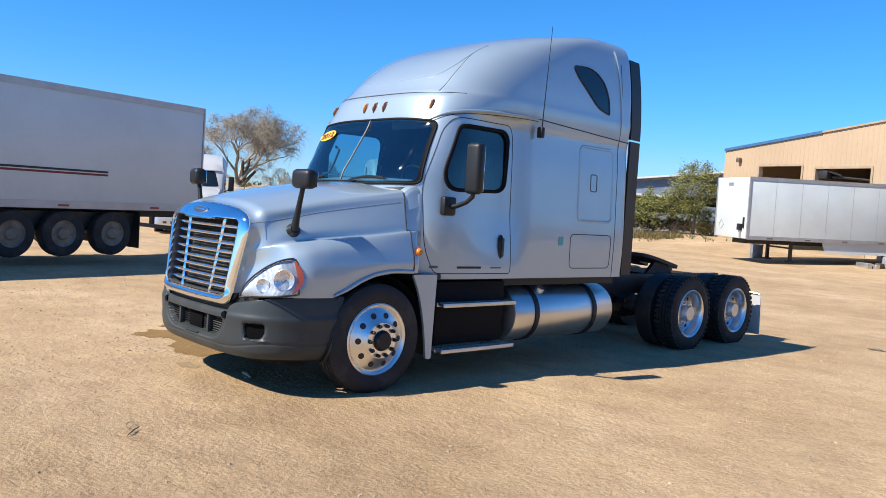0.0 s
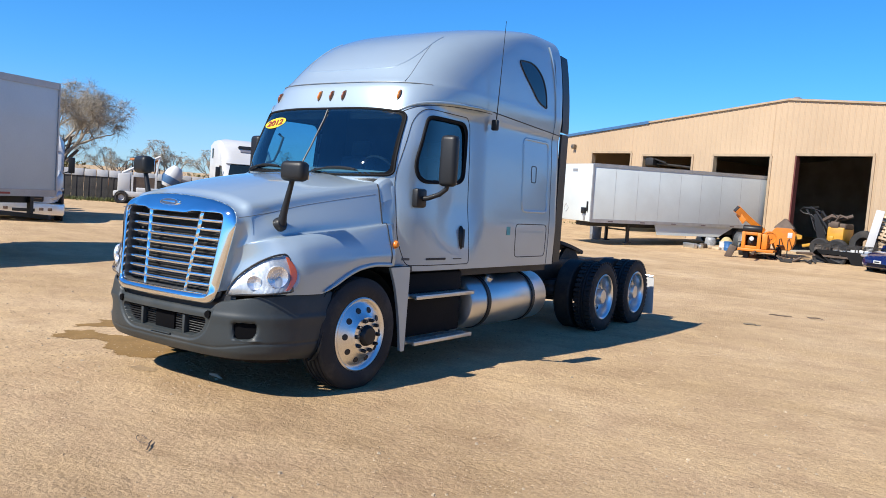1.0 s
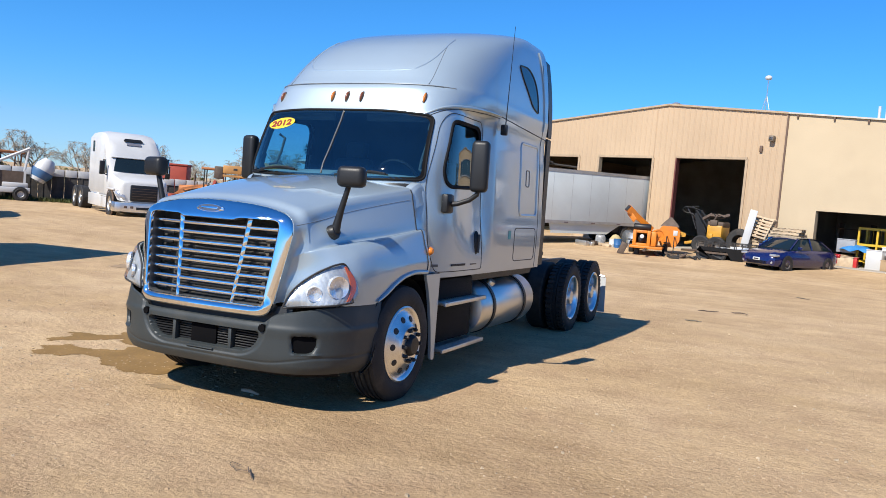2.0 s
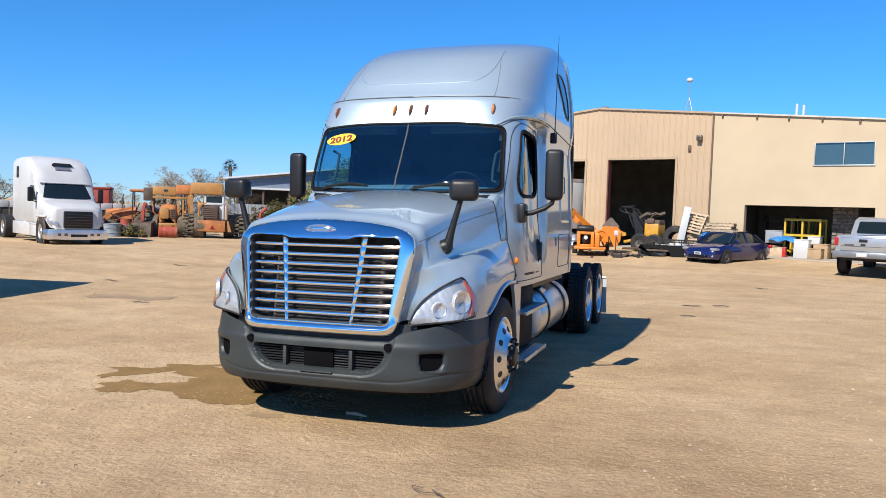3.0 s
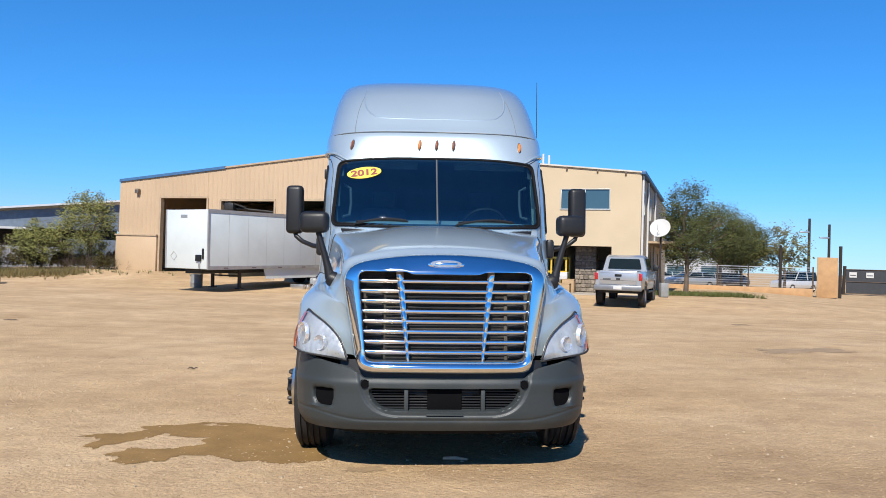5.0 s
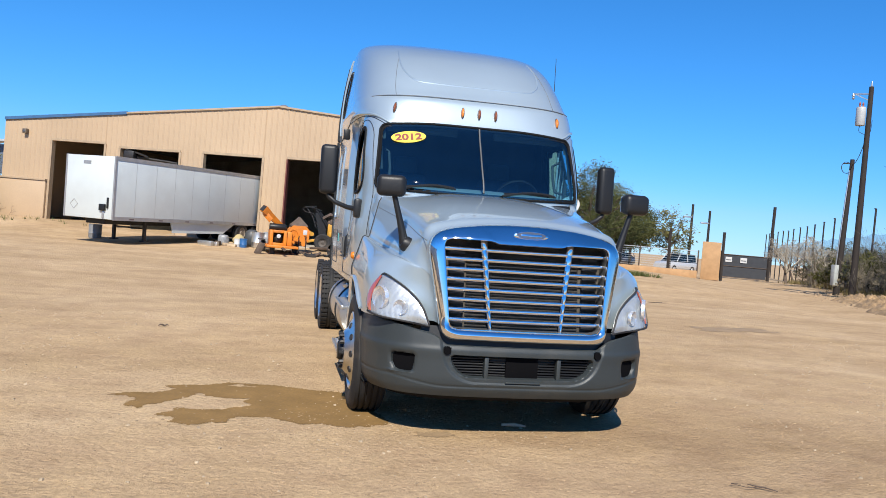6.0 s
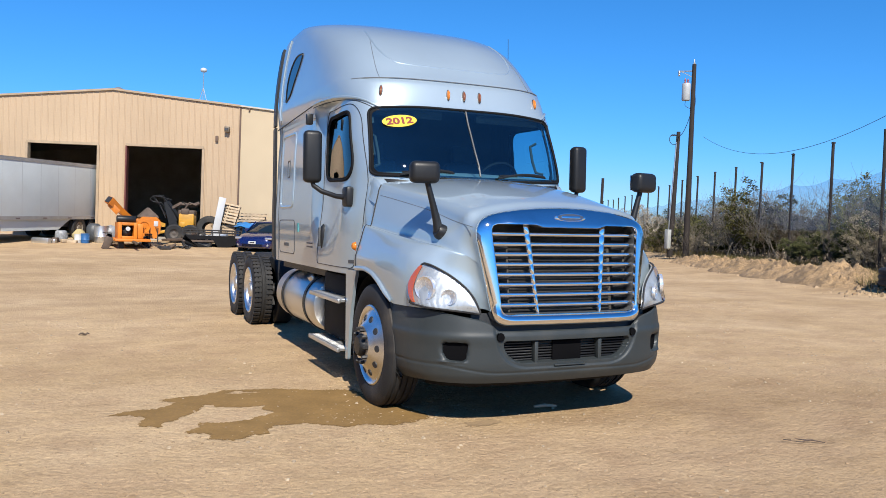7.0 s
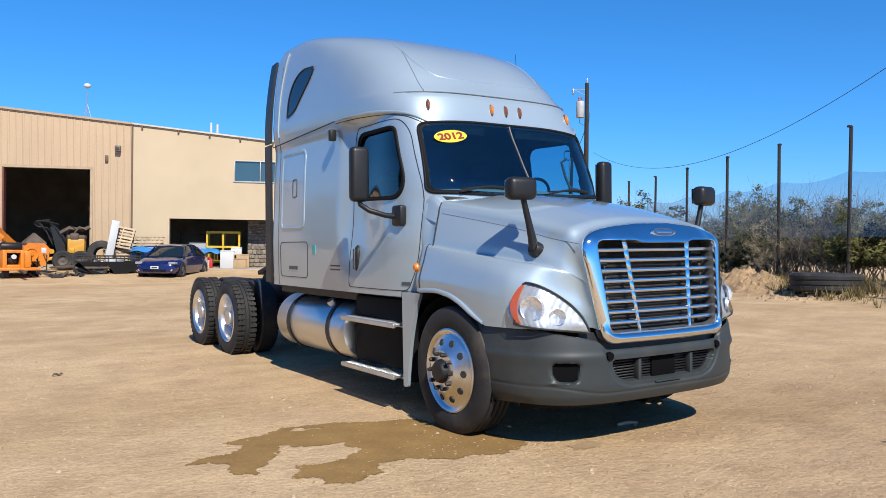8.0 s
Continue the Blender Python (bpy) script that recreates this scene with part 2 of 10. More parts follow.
def inside(x, y, poly):
    hit = False
    for i in range(len(poly)):
        (x0, y0), (x1, y1) = poly[i - 1], poly[i]
        if (y0 > y) != (y1 > y) and x < (x1 - x0) * (y - y0) / (y1 - y0) + x0:
            hit = not hit
    return hit


def table(xs, ys):
    """A smooth curve through the knots (xs, ys)."""
    xs, ys = list(xs), list(ys)
    n = len(xs)
    d = [(ys[i + 1] - ys[i]) / (xs[i + 1] - xs[i]) for i in range(n - 1)]
    s = [d[0]] + [0 if d[i - 1] * d[i] <= 0 else 2 * d[i - 1] * d[i] / (d[i - 1] + d[i]) for i in range(1, n - 1)] + [d[-1]]

    def f(x):
        if x <= xs[0]:
            return ys[0]
        if x >= xs[-1]:
            return ys[-1]
        i = max(k for k in range(n - 1) if xs[k] <= x)
        h = xs[i + 1] - xs[i]
        t = (x - xs[i]) / h
        return ys[i] * (1 + 2 * t) * (1 - t) ** 2 + s[i] * h * t * (1 - t) ** 2 + ys[i + 1] * t * t * (3 - 2 * t) + s[i + 1] * h * t * t * (t - 1)
    return f


def smooth(a, b, x):
    t = min(max((x - a) / (b - a), 0), 1)
    return t * t * (3 - 2 * t)


def along(axis, p):
    """A pose at p whose z points along the given axis, for lathe and prism."""
    return Matrix.Translation(p) @ Vector(axis).to_track_quat("Z", "Y").to_matrix().to_4x4()


# ---- ground ----
TRUCK = Matrix.Rotation(radians(1.0745), 4, Vector((-0.37323, -0.92774, 0)))   # the truck stands on a slight cross slope
WALL_A = radians(-21.817)
WALL_O = Vector((10.98, 31.01, 0))
WEST = Vector((-math.cos(WALL_A), -math.sin(WALL_A), 0))      # along the workshop's front, to its west end
BACK = Vector((-math.sin(WALL_A), math.cos(WALL_A), 0))       # into the workshop


def ground_z(x, y):
    r = math.hypot(x, y - 2)
    z = (0.0174 * x - 0.007 * y) * (1 - smooth(11, 24, r))
    rel = Vector((x, y, 0)) - WALL_O
    front, west = -rel.dot(BACK), rel.dot(WEST)
    z += (0.34 + 0.30 * smooth(18, 30, west)) * smooth(9, 0.5, front) * smooth(-14, -4, west) * (1 - smooth(36, 46, west))
    # earth bank along the fence at the east side
    t = (x - 17.0) * 0.884 - (y - 8.0) * 0.468
    z += 0.35 * smooth(-5.0, 0.5, t) * smooth(60, 40, y) * smooth(-14, 0, y) * smooth(14, 17, x)
    return z


def ground_bump(x, y):
    return 0.012 * noise.noise((x * 0.9, y * 0.9, 0)) + 0.03 * noise.noise((x * 0.12, y * 0.12, 5)) * smooth(6, 20, math.hypot(x, y))


def make_ground():
    xs, ys = [], []

    def spaced(lo, hi, step):
        return [lo + step * i for i in range(int(round((hi - lo) / step)))]
    xs = [-3000, -900, -300, -150, -90] + spaced(-60, -16, 2.0) + spaced(-16, 12, 0.4) + spaced(12, 60, 1.5) + [60, 90, 150, 300, 900, 3000]
    ys = [-3000, -900, -300, -120, -60, -35] + spaced(-20, -6, 1.0) + spaced(-6, 12, 0.4) + spaced(12, 70, 1.5) + [70, 100, 160, 300, 900, 3000]
    bm = B()
    g = [[bm.verts.new((x, y, ground_z(x, y) + ground_bump(x, y))) for y in ys] for x in xs]
    for i in range(len(xs) - 1):
        for j in range(len(ys) - 1):
            bm.faces.new((g[i][j], g[i + 1][j], g[i + 1][j + 1], g[i][j + 1]))
    m = bpy.data.materials.new("dirt_yard")
    m.use_nodes = True
    nt = m.node_tree
    link = nt.links.new
    b = nt.nodes["Principled BSDF"]
    tc = nt.nodes.new("ShaderNodeTexCoord")

    def tex(scale, detail=5.0, stretch=None, turn=0.0, rough=0.55):
        n = nt.nodes.new("ShaderNodeTexNoise")
        n.inputs["Scale"].default_value, n.inputs["Detail"].default_value, n.inputs["Roughness"].default_value = scale, detail, rough
        src = tc.outputs["Object"]
        if stretch:
            mp = nt.nodes.new("ShaderNodeMapping")
            mp.inputs["Scale"].default_value = stretch
            mp.inputs["Rotation"].default_value = (0, 0, turn)
            link(src, mp.inputs["Vector"])
            src = mp.outputs[0]
        link(src, n.inputs["Vector"])
        return n.outputs["Fac"]

    def ramp(src, stops):
        r = nt.nodes.new("ShaderNodeValToRGB")
        el = r.color_ramp.elements
        el[0].position, el[0].color = stops[0][0], (*stops[0][1], 1)
        el[1].position, el[1].color = stops[-1][0], (*stops[-1][1], 1)
        for p, c in stops[1:-1]:
            el.new(p).color = (*c, 1)
        link(src, r.inputs["Fac"])
        return r.outputs["Color"]

    def mixed(f, a, bb, mode="MIX"):
        mx = nt.nodes.new("ShaderNodeMix")
        mx.data_type, mx.blend_type = "RGBA", mode
        if isinstance(f, float):
            mx.inputs["Factor"].default_value = f
        else:
            link(f, mx.inputs["Factor"])
        link(a, mx.inputs["A"])
        link(bb, mx.inputs["B"])
        return mx.outputs["Result"]
    base = ramp(tex(0.35), [(0.3, (0.415, 0.289, 0.163)), (0.5, (0.468, 0.332, 0.193)), (0.7, (0.522, 0.382, 0.233))])
    patches = ramp(tex(1.6, 6.0), [(0.33, (0.88, 0.855, 0.86)), (0.52, (1, 1, 1)), (0.72, (1.09, 1.09, 1.06))])
    tracks = ramp(tex(0.55, 4.0, (0.18, 1.0, 1), 0.35), [(0.38, (0.91, 0.90, 0.875)), (0.55, (1, 1, 1)), (0.7, (1.04, 1.04, 1.05))])
    ruts = ramp(tex(2.6, 7.0, (0.55, 1.0, 1), 0.5, 0.7), [(0.32, (0.87, 0.855, 0.83)), (0.5, (1, 1, 1)), (0.68, (1.07, 1.075, 1.08))])
    clods = ramp(tex(9.0, 7.0, rough=0.70), [(0.28, (0.84, 0.815, 0.78)), (0.42, (0.97, 0.965, 0.96)), (0.6, (1.03, 1.03, 1.03)), (0.74, (1.10, 1.10, 1.09))])
    grit = ramp(tex(34, 4.0, rough=0.6), [(0.3, (0.84, 0.825, 0.80)), (0.5, (1.01, 1.01, 1.01)), (0.70, (1.16, 1.16, 1.15))])
    peb = nt.nodes.new("ShaderNodeTexVoronoi")
    peb.inputs["Scale"].default_value = 26
    link(tc.outputs["Object"], peb.inputs["Vector"])
    pebc = ramp(peb.outputs["Distance"], [(0.0, (1.25, 1.24, 1.22)), (0.14, (1.05, 1.05, 1.05)), (0.2, (0.95, 0.94, 0.93)), (1.0, (0.98, 0.98, 0.98))])
    # darker, browner tone round a point south-east of the truck, broken by noise
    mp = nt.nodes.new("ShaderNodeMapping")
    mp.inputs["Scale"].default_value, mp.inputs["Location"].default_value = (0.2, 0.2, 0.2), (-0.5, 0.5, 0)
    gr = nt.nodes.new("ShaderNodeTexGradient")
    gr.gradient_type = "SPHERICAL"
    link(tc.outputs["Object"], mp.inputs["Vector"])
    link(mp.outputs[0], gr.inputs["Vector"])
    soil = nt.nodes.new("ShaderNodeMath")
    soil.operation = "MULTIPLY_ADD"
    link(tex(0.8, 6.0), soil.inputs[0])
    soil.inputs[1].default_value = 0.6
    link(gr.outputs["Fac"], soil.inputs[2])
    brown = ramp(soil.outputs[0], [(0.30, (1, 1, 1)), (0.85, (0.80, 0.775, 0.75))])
    c = mixed(1.0, base, patches, "MULTIPLY")
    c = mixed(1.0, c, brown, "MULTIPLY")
    c = mixed(1.0, c, tracks, "MULTIPLY")
    c = mixed(1.0, c, ruts, "MULTIPLY")
    c = mixed(1.0, c, clods, "MULTIPLY")
    c = mixed(1.0, c, grit, "MULTIPLY")
    c = mixed(0.8, c, pebc, "MULTIPLY")
    link(c, b.inputs["Base Color"])
    b.inputs["Roughness"].default_value = 0.92
    b.inputs["Specular IOR Level"].default_value = 0.2
    bp = nt.nodes.new("ShaderNodeBump")
    bp.inputs["Strength"].default_value, bp.inputs["Distance"].default_value = 0.80, 0.030
    add = nt.nodes.new("ShaderNodeMath")
    add.operation = "ADD"
    link(tex(22, 6.0, rough=0.68), add.inputs[0])
    link(tex(6.5, 5.0, (0.6, 1.0, 1), 0.45, 0.6), add.inputs[1])
    link(add.outputs[0], bp.inputs["Height"])
    link(bp.outputs["Normal"], b.inputs["Normal"])
    tagged(part("ground", bm, m), "sandy tan dirt yard with gravel and tyre marks", "ground", kind="structure")
    return m


DIRT = make_ground()


# ---- the silver tractor unit, in its own frame: x to its left side, y rearwards, z up ----
truck = thing("semi_truck", "silver conventional semi truck with raised-roof sleeper and chrome grille on dirt", "truck", TRUCK)
BOTH = (1, -1)

# front plan curve of bumper and wings, by distance along it
PLAN = [(0, 0.03), (0.4, 0.036), (0.65, 0.062), (0.85, 0.12), (1.0, 0.225), (1.1, 0.36), (1.165, 0.56), (1.195, 0.93)]
PLAN_S = [0.0]
for (xa, ya), (xb, yb) in zip(PLAN, PLAN[1:]):
    PLAN_S.append(PLAN_S[-1] + math.hypot(xb - xa, yb - ya))
plan_x, plan_y = table(PLAN_S, [p[0] for p in PLAN]), table(PLAN_S, [p[1] for p in PLAN])


def plan_at(s):
    """Place and outward normal on the front plan curve, s metres from the middle."""
    k, e = abs(s), 0.01
    sg = 1 if s >= 0 else -1
    x, y = plan_x(k), plan_y(k)
    dx, dy = plan_x(k + e) - plan_x(k - e), plan_y(k + e) - plan_y(k - e)
    n = Vector((dy, -dx, 0)).normalized() if (dx or dy) else Vector((0, -1, 0))
    if k < 0.02:
        n = Vector((0, -1, 0))
    return Vector((sg * x, y, 0)), Vector((sg * n.x, n.y, 0))


def edge_distance(x, y, poly):
    """Distance to an outline, negative inside it."""
    best = 9.0
    for i in range(len(poly)):
        (x0, y0), (x1, y1) = poly[i - 1], poly[i]
        dx, dy = x1 - x0, y1 - y0
        l2 = dx * dx + dy * dy
        t = min(max(((x - x0) * dx + (y - y0) * dy) / l2, 0), 1) if l2 > 1e-12 else 0
        best = min(best, math.hypot(x - x0 - t * dx, y - y0 - t * dy))
    return -best if inside(x, y, poly) else best


def make_bumper():
    end = PLAN_S[-1]
    top = table([0, 0.60, 0.66, 0.72, 0.95, 1.2, end], [0.742, 0.745, 0.785, 0.818, 0.860, 0.895, 0.915])
    low = table([0, 0.9, 1.2, end], [0.345, 0.35, 0.35, 0.32])
    lean = table([0.30, 0.36, 0.42, 0.5, 0.62, 0.70, 0.74, 0.82, 0.92], [-0.10, -0.045, -0.012, 0.0, 0.004, 0.010, 0.0, -0.012, -0.03])
    opening = smooth_poly([(-0.47, 0.500), (0.47, 0.500), (0.560, 0.59), (0.575, 0.668), (-0.575, 0.668), (-0.560, 0.59)], [0.09, 0.09, 0.05, 0.04, 0.04, 0.05], 4)
    panel = smooth_poly([(-0.47, 0.455), (0.47, 0.455), (0.62, 0.58), (0.685, 0.9), (-0.685, 0.9), (-0.62, 0.58)], [0.14, 0.14, 0.12, 0.02, 0.02, 0.12], 5)
    fog = smooth_poly([(0.865, 0.522), (1.01, 0.518), (1.055, 0.59), (1.045, 0.658), (0.85, 0.658)], [0.035, 0.06, 0.05, 0.03, 0.03], 4)

    def dent(s, z):
        k = abs(s)
        d = 0.0
        if k < 0.75:
            d += 0.014 * smooth(0.004, -0.010, edge_distance(s, z, panel))
            d += 0.075 * smooth(0.002, -0.012, edge_distance(s, z, opening))
            d += 0.045 * smooth(0.029, 0.022, math.hypot(k - 0.603, z - 0.70))
        elif k < 1.2:
            e = edge_distance(k, z, fog)
            d += 0.10 * smooth(0.002, -0.012, e) + 0.010 * smooth(0.03, 0.0, e) * smooth(-0.02, 0.0, e)
            d += -0.010 * smooth(0.50, 0.515, z) * smooth(0.53, 0.515, z) * smooth(0.84, 0.90, k) * smooth(1.12, 1.04, k)
        d += 0.006 * math.exp(-((z - (0.43 + 0.06 * smooth(0.6, 1.1, k))) / 0.008) ** 2)
        return d

    def f(u, v):
        s = (u * 2 - 1) * end
        k = abs(s)
        z = low(k) + (top(k) - low(k)) * v
        p, n = plan_at(s)
        p = p + n * (lean(z) - dent(s, z))
        if v == 1.0:
            p = p - n * 0.015
        p.z = z
        if k > end - 0.15 and z < 0.9:
            p.y -= (0.9 - z) * 0.34 * smooth(end - 0.15, end, k)
        return p
    bumper = part("bumper", sheet(B(), f, 300, 60, thick=0.02), PLASTIC, truck, "dark grey moulded plastic bumper", 50)
    # lower intake: black board behind the opening stands for its shade
    bm = B()
    box(bm, (-0.57, 0.118, 0.50), (0.57, 0.13, 0.665))
    part("intake_back", bm, DARK, bumper, "black board standing for the shade in the intake opening")
    for k in range(7):
        bm = B()
        box(bm, (-0.555, 0.100, 0.512 + 0.021 * k), (0.555, 0.117, 0.524 + 0.021 * k), 0.003, None, 1)
        part("intake_slat", bm, BLACK, bumper)
    for x in (-0.29, 0.29):
        bm = B()
        box(bm, (x - 0.016, 0.055, 0.485), (x + 0.016, 0.115, 0.66), 0.006)
        part("intake_post", bm, PLASTIC, bumper)
    bm = B()
    box(bm, (-0.13, 0.084, 0.482), (0.13, 0.105, 0.655), 0.005)
    part("plate_holder", bm, DARK, bumper, "black plate holder")
    bm = B()
    box(bm, (-0.14, 0.030, 0.468), (0.14, 0.075, 0.478), 0.003)
    part("plate_ledge", bm, PLASTIC, bumper)
    for sg in BOTH:
        # black plate and disc stand for the shade in fog recess and tow hole
        p, n = plan_at(sg * 0.95)
        bm = B()
        o = rounded(-0.10, 0.520, 0.10, 0.652, 0.04)
        prism(bm, o, Matrix.Translation(p - n * 0.040) @ Matrix(((-n.y * 1, 0, n.x, 0), (n.x, 0, n.y, 0), (0, 1, 0, 0), (0, 0, 0, 1))), 0.006)
        part("fog_lamp_recess", bm, DARK, bumper, "black plate standing for the shade in the fog lamp recess")
        p, n = plan_at(sg * 0.603)
        bm = B()
        lathe(bm, [(0, -0.01), (0.029, -0.01), (0.029, 0.003), (0, 0.003)], 24, along(n, p + n * 0.006 + Vector((0, 0, 0.70))))
        part("tow_hole", bm, DARK, bumper)
    # valance under the bumper; the shade there is put into its black
    bm = B()
    sheet(bm, lambda u, v: plan_at((u * 2 - 1) * end * 0.72)[0] * 0.84 + Vector((0, 0.26 + 0.06 * (1 - v), 0.27 + 0.10 * v)), 60, 3, thick=0.01)
    part("valance", bm, SEAL, truck, "air dam, its black including the shade under the bumper")


make_bumper()
# added plate, stops sunlight leaking through below the bumper
tray = B()
box(tray, (-0.78, 0.30, 0.31), (0.78, 0.80, 0.33), 0.005)
part("under_tray", tray, SEAL, truck, "added black plate that stops sunlight under the bumper")

# ---- bonnet and wings ----
HY = [0.12, 0.18, 0.3, 0.45, 0.6, 0.8, 1.2, 1.70]
h_zc = table([0.12, 0.5, 0.9, 1.3, 1.7], [1.675, 1.785, 1.875, 1.94, 1.985])
h_xe = table([0.12, 0.45, 0.8, 1.2, 1.7], [0.772, 0.800, 0.835, 0.89, 0.985])
h_ze = table([0.12, 0.45, 0.8, 1.2, 1.7], [1.60, 1.655, 1.73, 1.80, 1.885])
h_xv = table(HY, [0.735, 0.765, 0.84, 0.90, 0.93, 0.955, 1.0, 1.06])
h_zv = table(HY, [1.20, 1.25, 1.31, 1.355, 1.375, 1.40, 1.44, 1.50])
h_xs = table(HY, [0.70, 0.755, 0.915, 1.095, 1.165, 1.19, 1.2, 1.2])
h_zs = table(HY, [1.0, 1.05, 1.12, 1.19, 1.235, 1.26, 1.28, 1.30])
HUB_Y, HUB_Z, TYRE_R = 1.29, 0.505, 0.52


arch_line = table([0.8, 0.92, 1.09, 1.28, 1.48, 1.7], [0.905, 0.955, 1.04, 1.10, 1.122, 1.115])


def arch_z(y):
    return 0.9 - 0.02 * smooth(0.6, 0.1, y) if y < 0.8 else arch_line(y)


def hood_section(y):
    zc, xe, ze, xv, zv, xs, zs = h_zc(y), h_xe(y), h_ze(y), h_xv(y), h_zv(y), h_xs(y), h_zs(y)
    rib = 0.004 * smooth(0.3, 0.8, y)
    xf, zf = xv + (xs - xv) * 0.45, zv + 0.015
    zb = arch_z(y)
    return [(0, zc), (0.22, zc - 0.004), (0.40, zc - 0.018 + rib), (0.53, zc - 0.035 + rib * 0.4), (xe - 0.07, ze + 0.028), (xe, ze - 0.02), (xe + 0.022, ze - 0.10),
            (xv - 0.01, zv + 0.09), (xv + 0.012, zv + 0.01), (xf, zf - 0.004), (xs - 0.035, zs + 0.075), (xs, zs - 0.03), (xs + 0.012, (zs + zb) / 2), (xs + 0.004, zb)]


def spline(pts, t):
    """Through all pts, t from 0 to 1."""
    n = len(pts) - 1
    i = min(int(t * n), n - 1)
    f = t * n - i
    p0, p1, p2, p3 = (Vector(pts[min(max(k, 0), n)]) for k in (i - 1, i, i + 1, i + 2))
    return 0.5 * (2 * p1 + (p2 - p0) * f + (2 * p0 - 5 * p1 + 4 * p2 - p3) * f * f + (3 * p1 - p0 - 3 * p2 + p3) * f ** 3)


def grille_y(z, x=0.0):
    """The grille leans back and is bowed in plan."""
    return 0.020 + (z - 0.8) * 0.125 + 0.10 * min(abs(x), 0.58) ** 2


def radial(poly, cx, cy, n):
    """The outline met by n rays from (cx, cy), so that outlines can be joined ring by ring."""
    out = []
    for k in range(n):
        a = 2 * math.pi * k / n
        dx, dy = math.cos(a), math.sin(a)
        best = 0
        for i in range(len(poly)):
            (x0, y0), (x1, y1) = poly[i - 1], poly[i]
            ex, ey = x1 - x0, y1 - y0
            den = dx * ey - dy * ex
            if abs(den) < 1e-9:
                continue
            t = ((x0 - cx) * ey - (y0 - cy) * ex) / den
            w = ((x0 - cx) * dy - (y0 - cy) * dx) / den
            if t > 0 and -1e-6 <= w <= 1 + 1e-6:
                best = max(best, t)
        out.append((cx + dx * best, cy + dy * best))
    return out


def rings_mesh(bm, rings, closed=True):
    vs = [[bm.verts.new(p) for p in r] for r in rings]
    n = len(vs[0])
    for a, b in zip(vs, vs[1:]):
        for k in range(n if closed else n - 1):
            bm.faces.new((a[k], a[(k + 1) % n], b[(k + 1) % n], b[k]))
    return vs


SURROUND = smooth_poly([(0.655, 0.785), (0.795, 1.575), (0.48, 1.655), (0, 1.685), (-0.48, 1.655), (-0.795, 1.575), (-0.655, 0.785)], [0.10, 0.16, 0.3, 0.3, 0.3, 0.16, 0.10], 6)
SURROUND_R = [math.hypot(x, z - 1.2) for x, z in radial(SURROUND, 0, 1.2, 720)]


def make_hood():
    def f(u, v):
        s = u * 2 - 1
        y = 0.12 + 1.58 * max(0.0, (v - 0.03) / 0.97) ** 1.15
        q = spline(hood_section(y), abs(s))
        x, z = q.x, q.y
        # the front edge runs into the outline of the grille surround
        w = 1 - smooth(0.0, 0.20, y - 0.12)
        if w > 0:
            k = math.degrees(math.atan2(z - 1.2, x)) * 2
            i = math.floor(k)
            r0 = SURROUND_R[i % 720] + (SURROUND_R[(i + 1) % 720] - SURROUND_R[i % 720]) * (k - i)
            r = math.hypot(x, z - 1.2)
            g = 1 + (r0 * (0.975 if v < 0.02 else 1.006) / r - 1) * w
            x, z = x * g, 1.2 + (z - 1.2) * g
            y += (grille_y(z, x) + (0.060 if v < 0.02 else 0.022) - 0.12) * w
        return Vector((math.copysign(x, s), y, z))
    hood = part("hood", sheet(B(), f, 120, 60), SILVER, truck, "silver painted hood with flared fenders", 60)
    # wheel arch lip and liner
    for sg in BOTH:
        bm = B()
        pts = []
        for k in range(33):
            y = 0.80 + 0.895 * k / 32
            pts.append((sg * 1.207, y, arch_line(y) + 0.014))
        tube(bm, pts, [0.010 + 0.012 * math.sin(math.pi * min(k / 20, 0.5)) for k in range(33)], 12)
        part("arch_lip", bm, SILVER, hood)
        bm = B()

        def liner(u, v, sg=sg):
            a = radians(150 - 145 * u)
            return Vector((sg * (0.75 + 0.42 * v), 1.31 + 0.6 * math.cos(a), HUB_Z + 0.59 * math.sin(a)))
        sheet(bm, liner, 24, 2)
        part("arch_liner", bm, BLACK, hood, "black wheel arch liner")
    # panel line along each side of the bonnet top
    for sg in BOTH:
        bm = B()
        tube(bm, [(sg * q.x, y, q.y) for y, q in [(y, spline(hood_section(y), 5.9 / 13)) for y in [0.16 + 1.5 * k / 40 for k in range(41)]]], 0.0030, 6)
        part("hood_seam", bm, SOFT_SEAM, hood)


make_hood()


# ---- grille ----
DARK_SCREEN = mat("grille_screen", (0.035, 0.036, 0.038), 0.6)


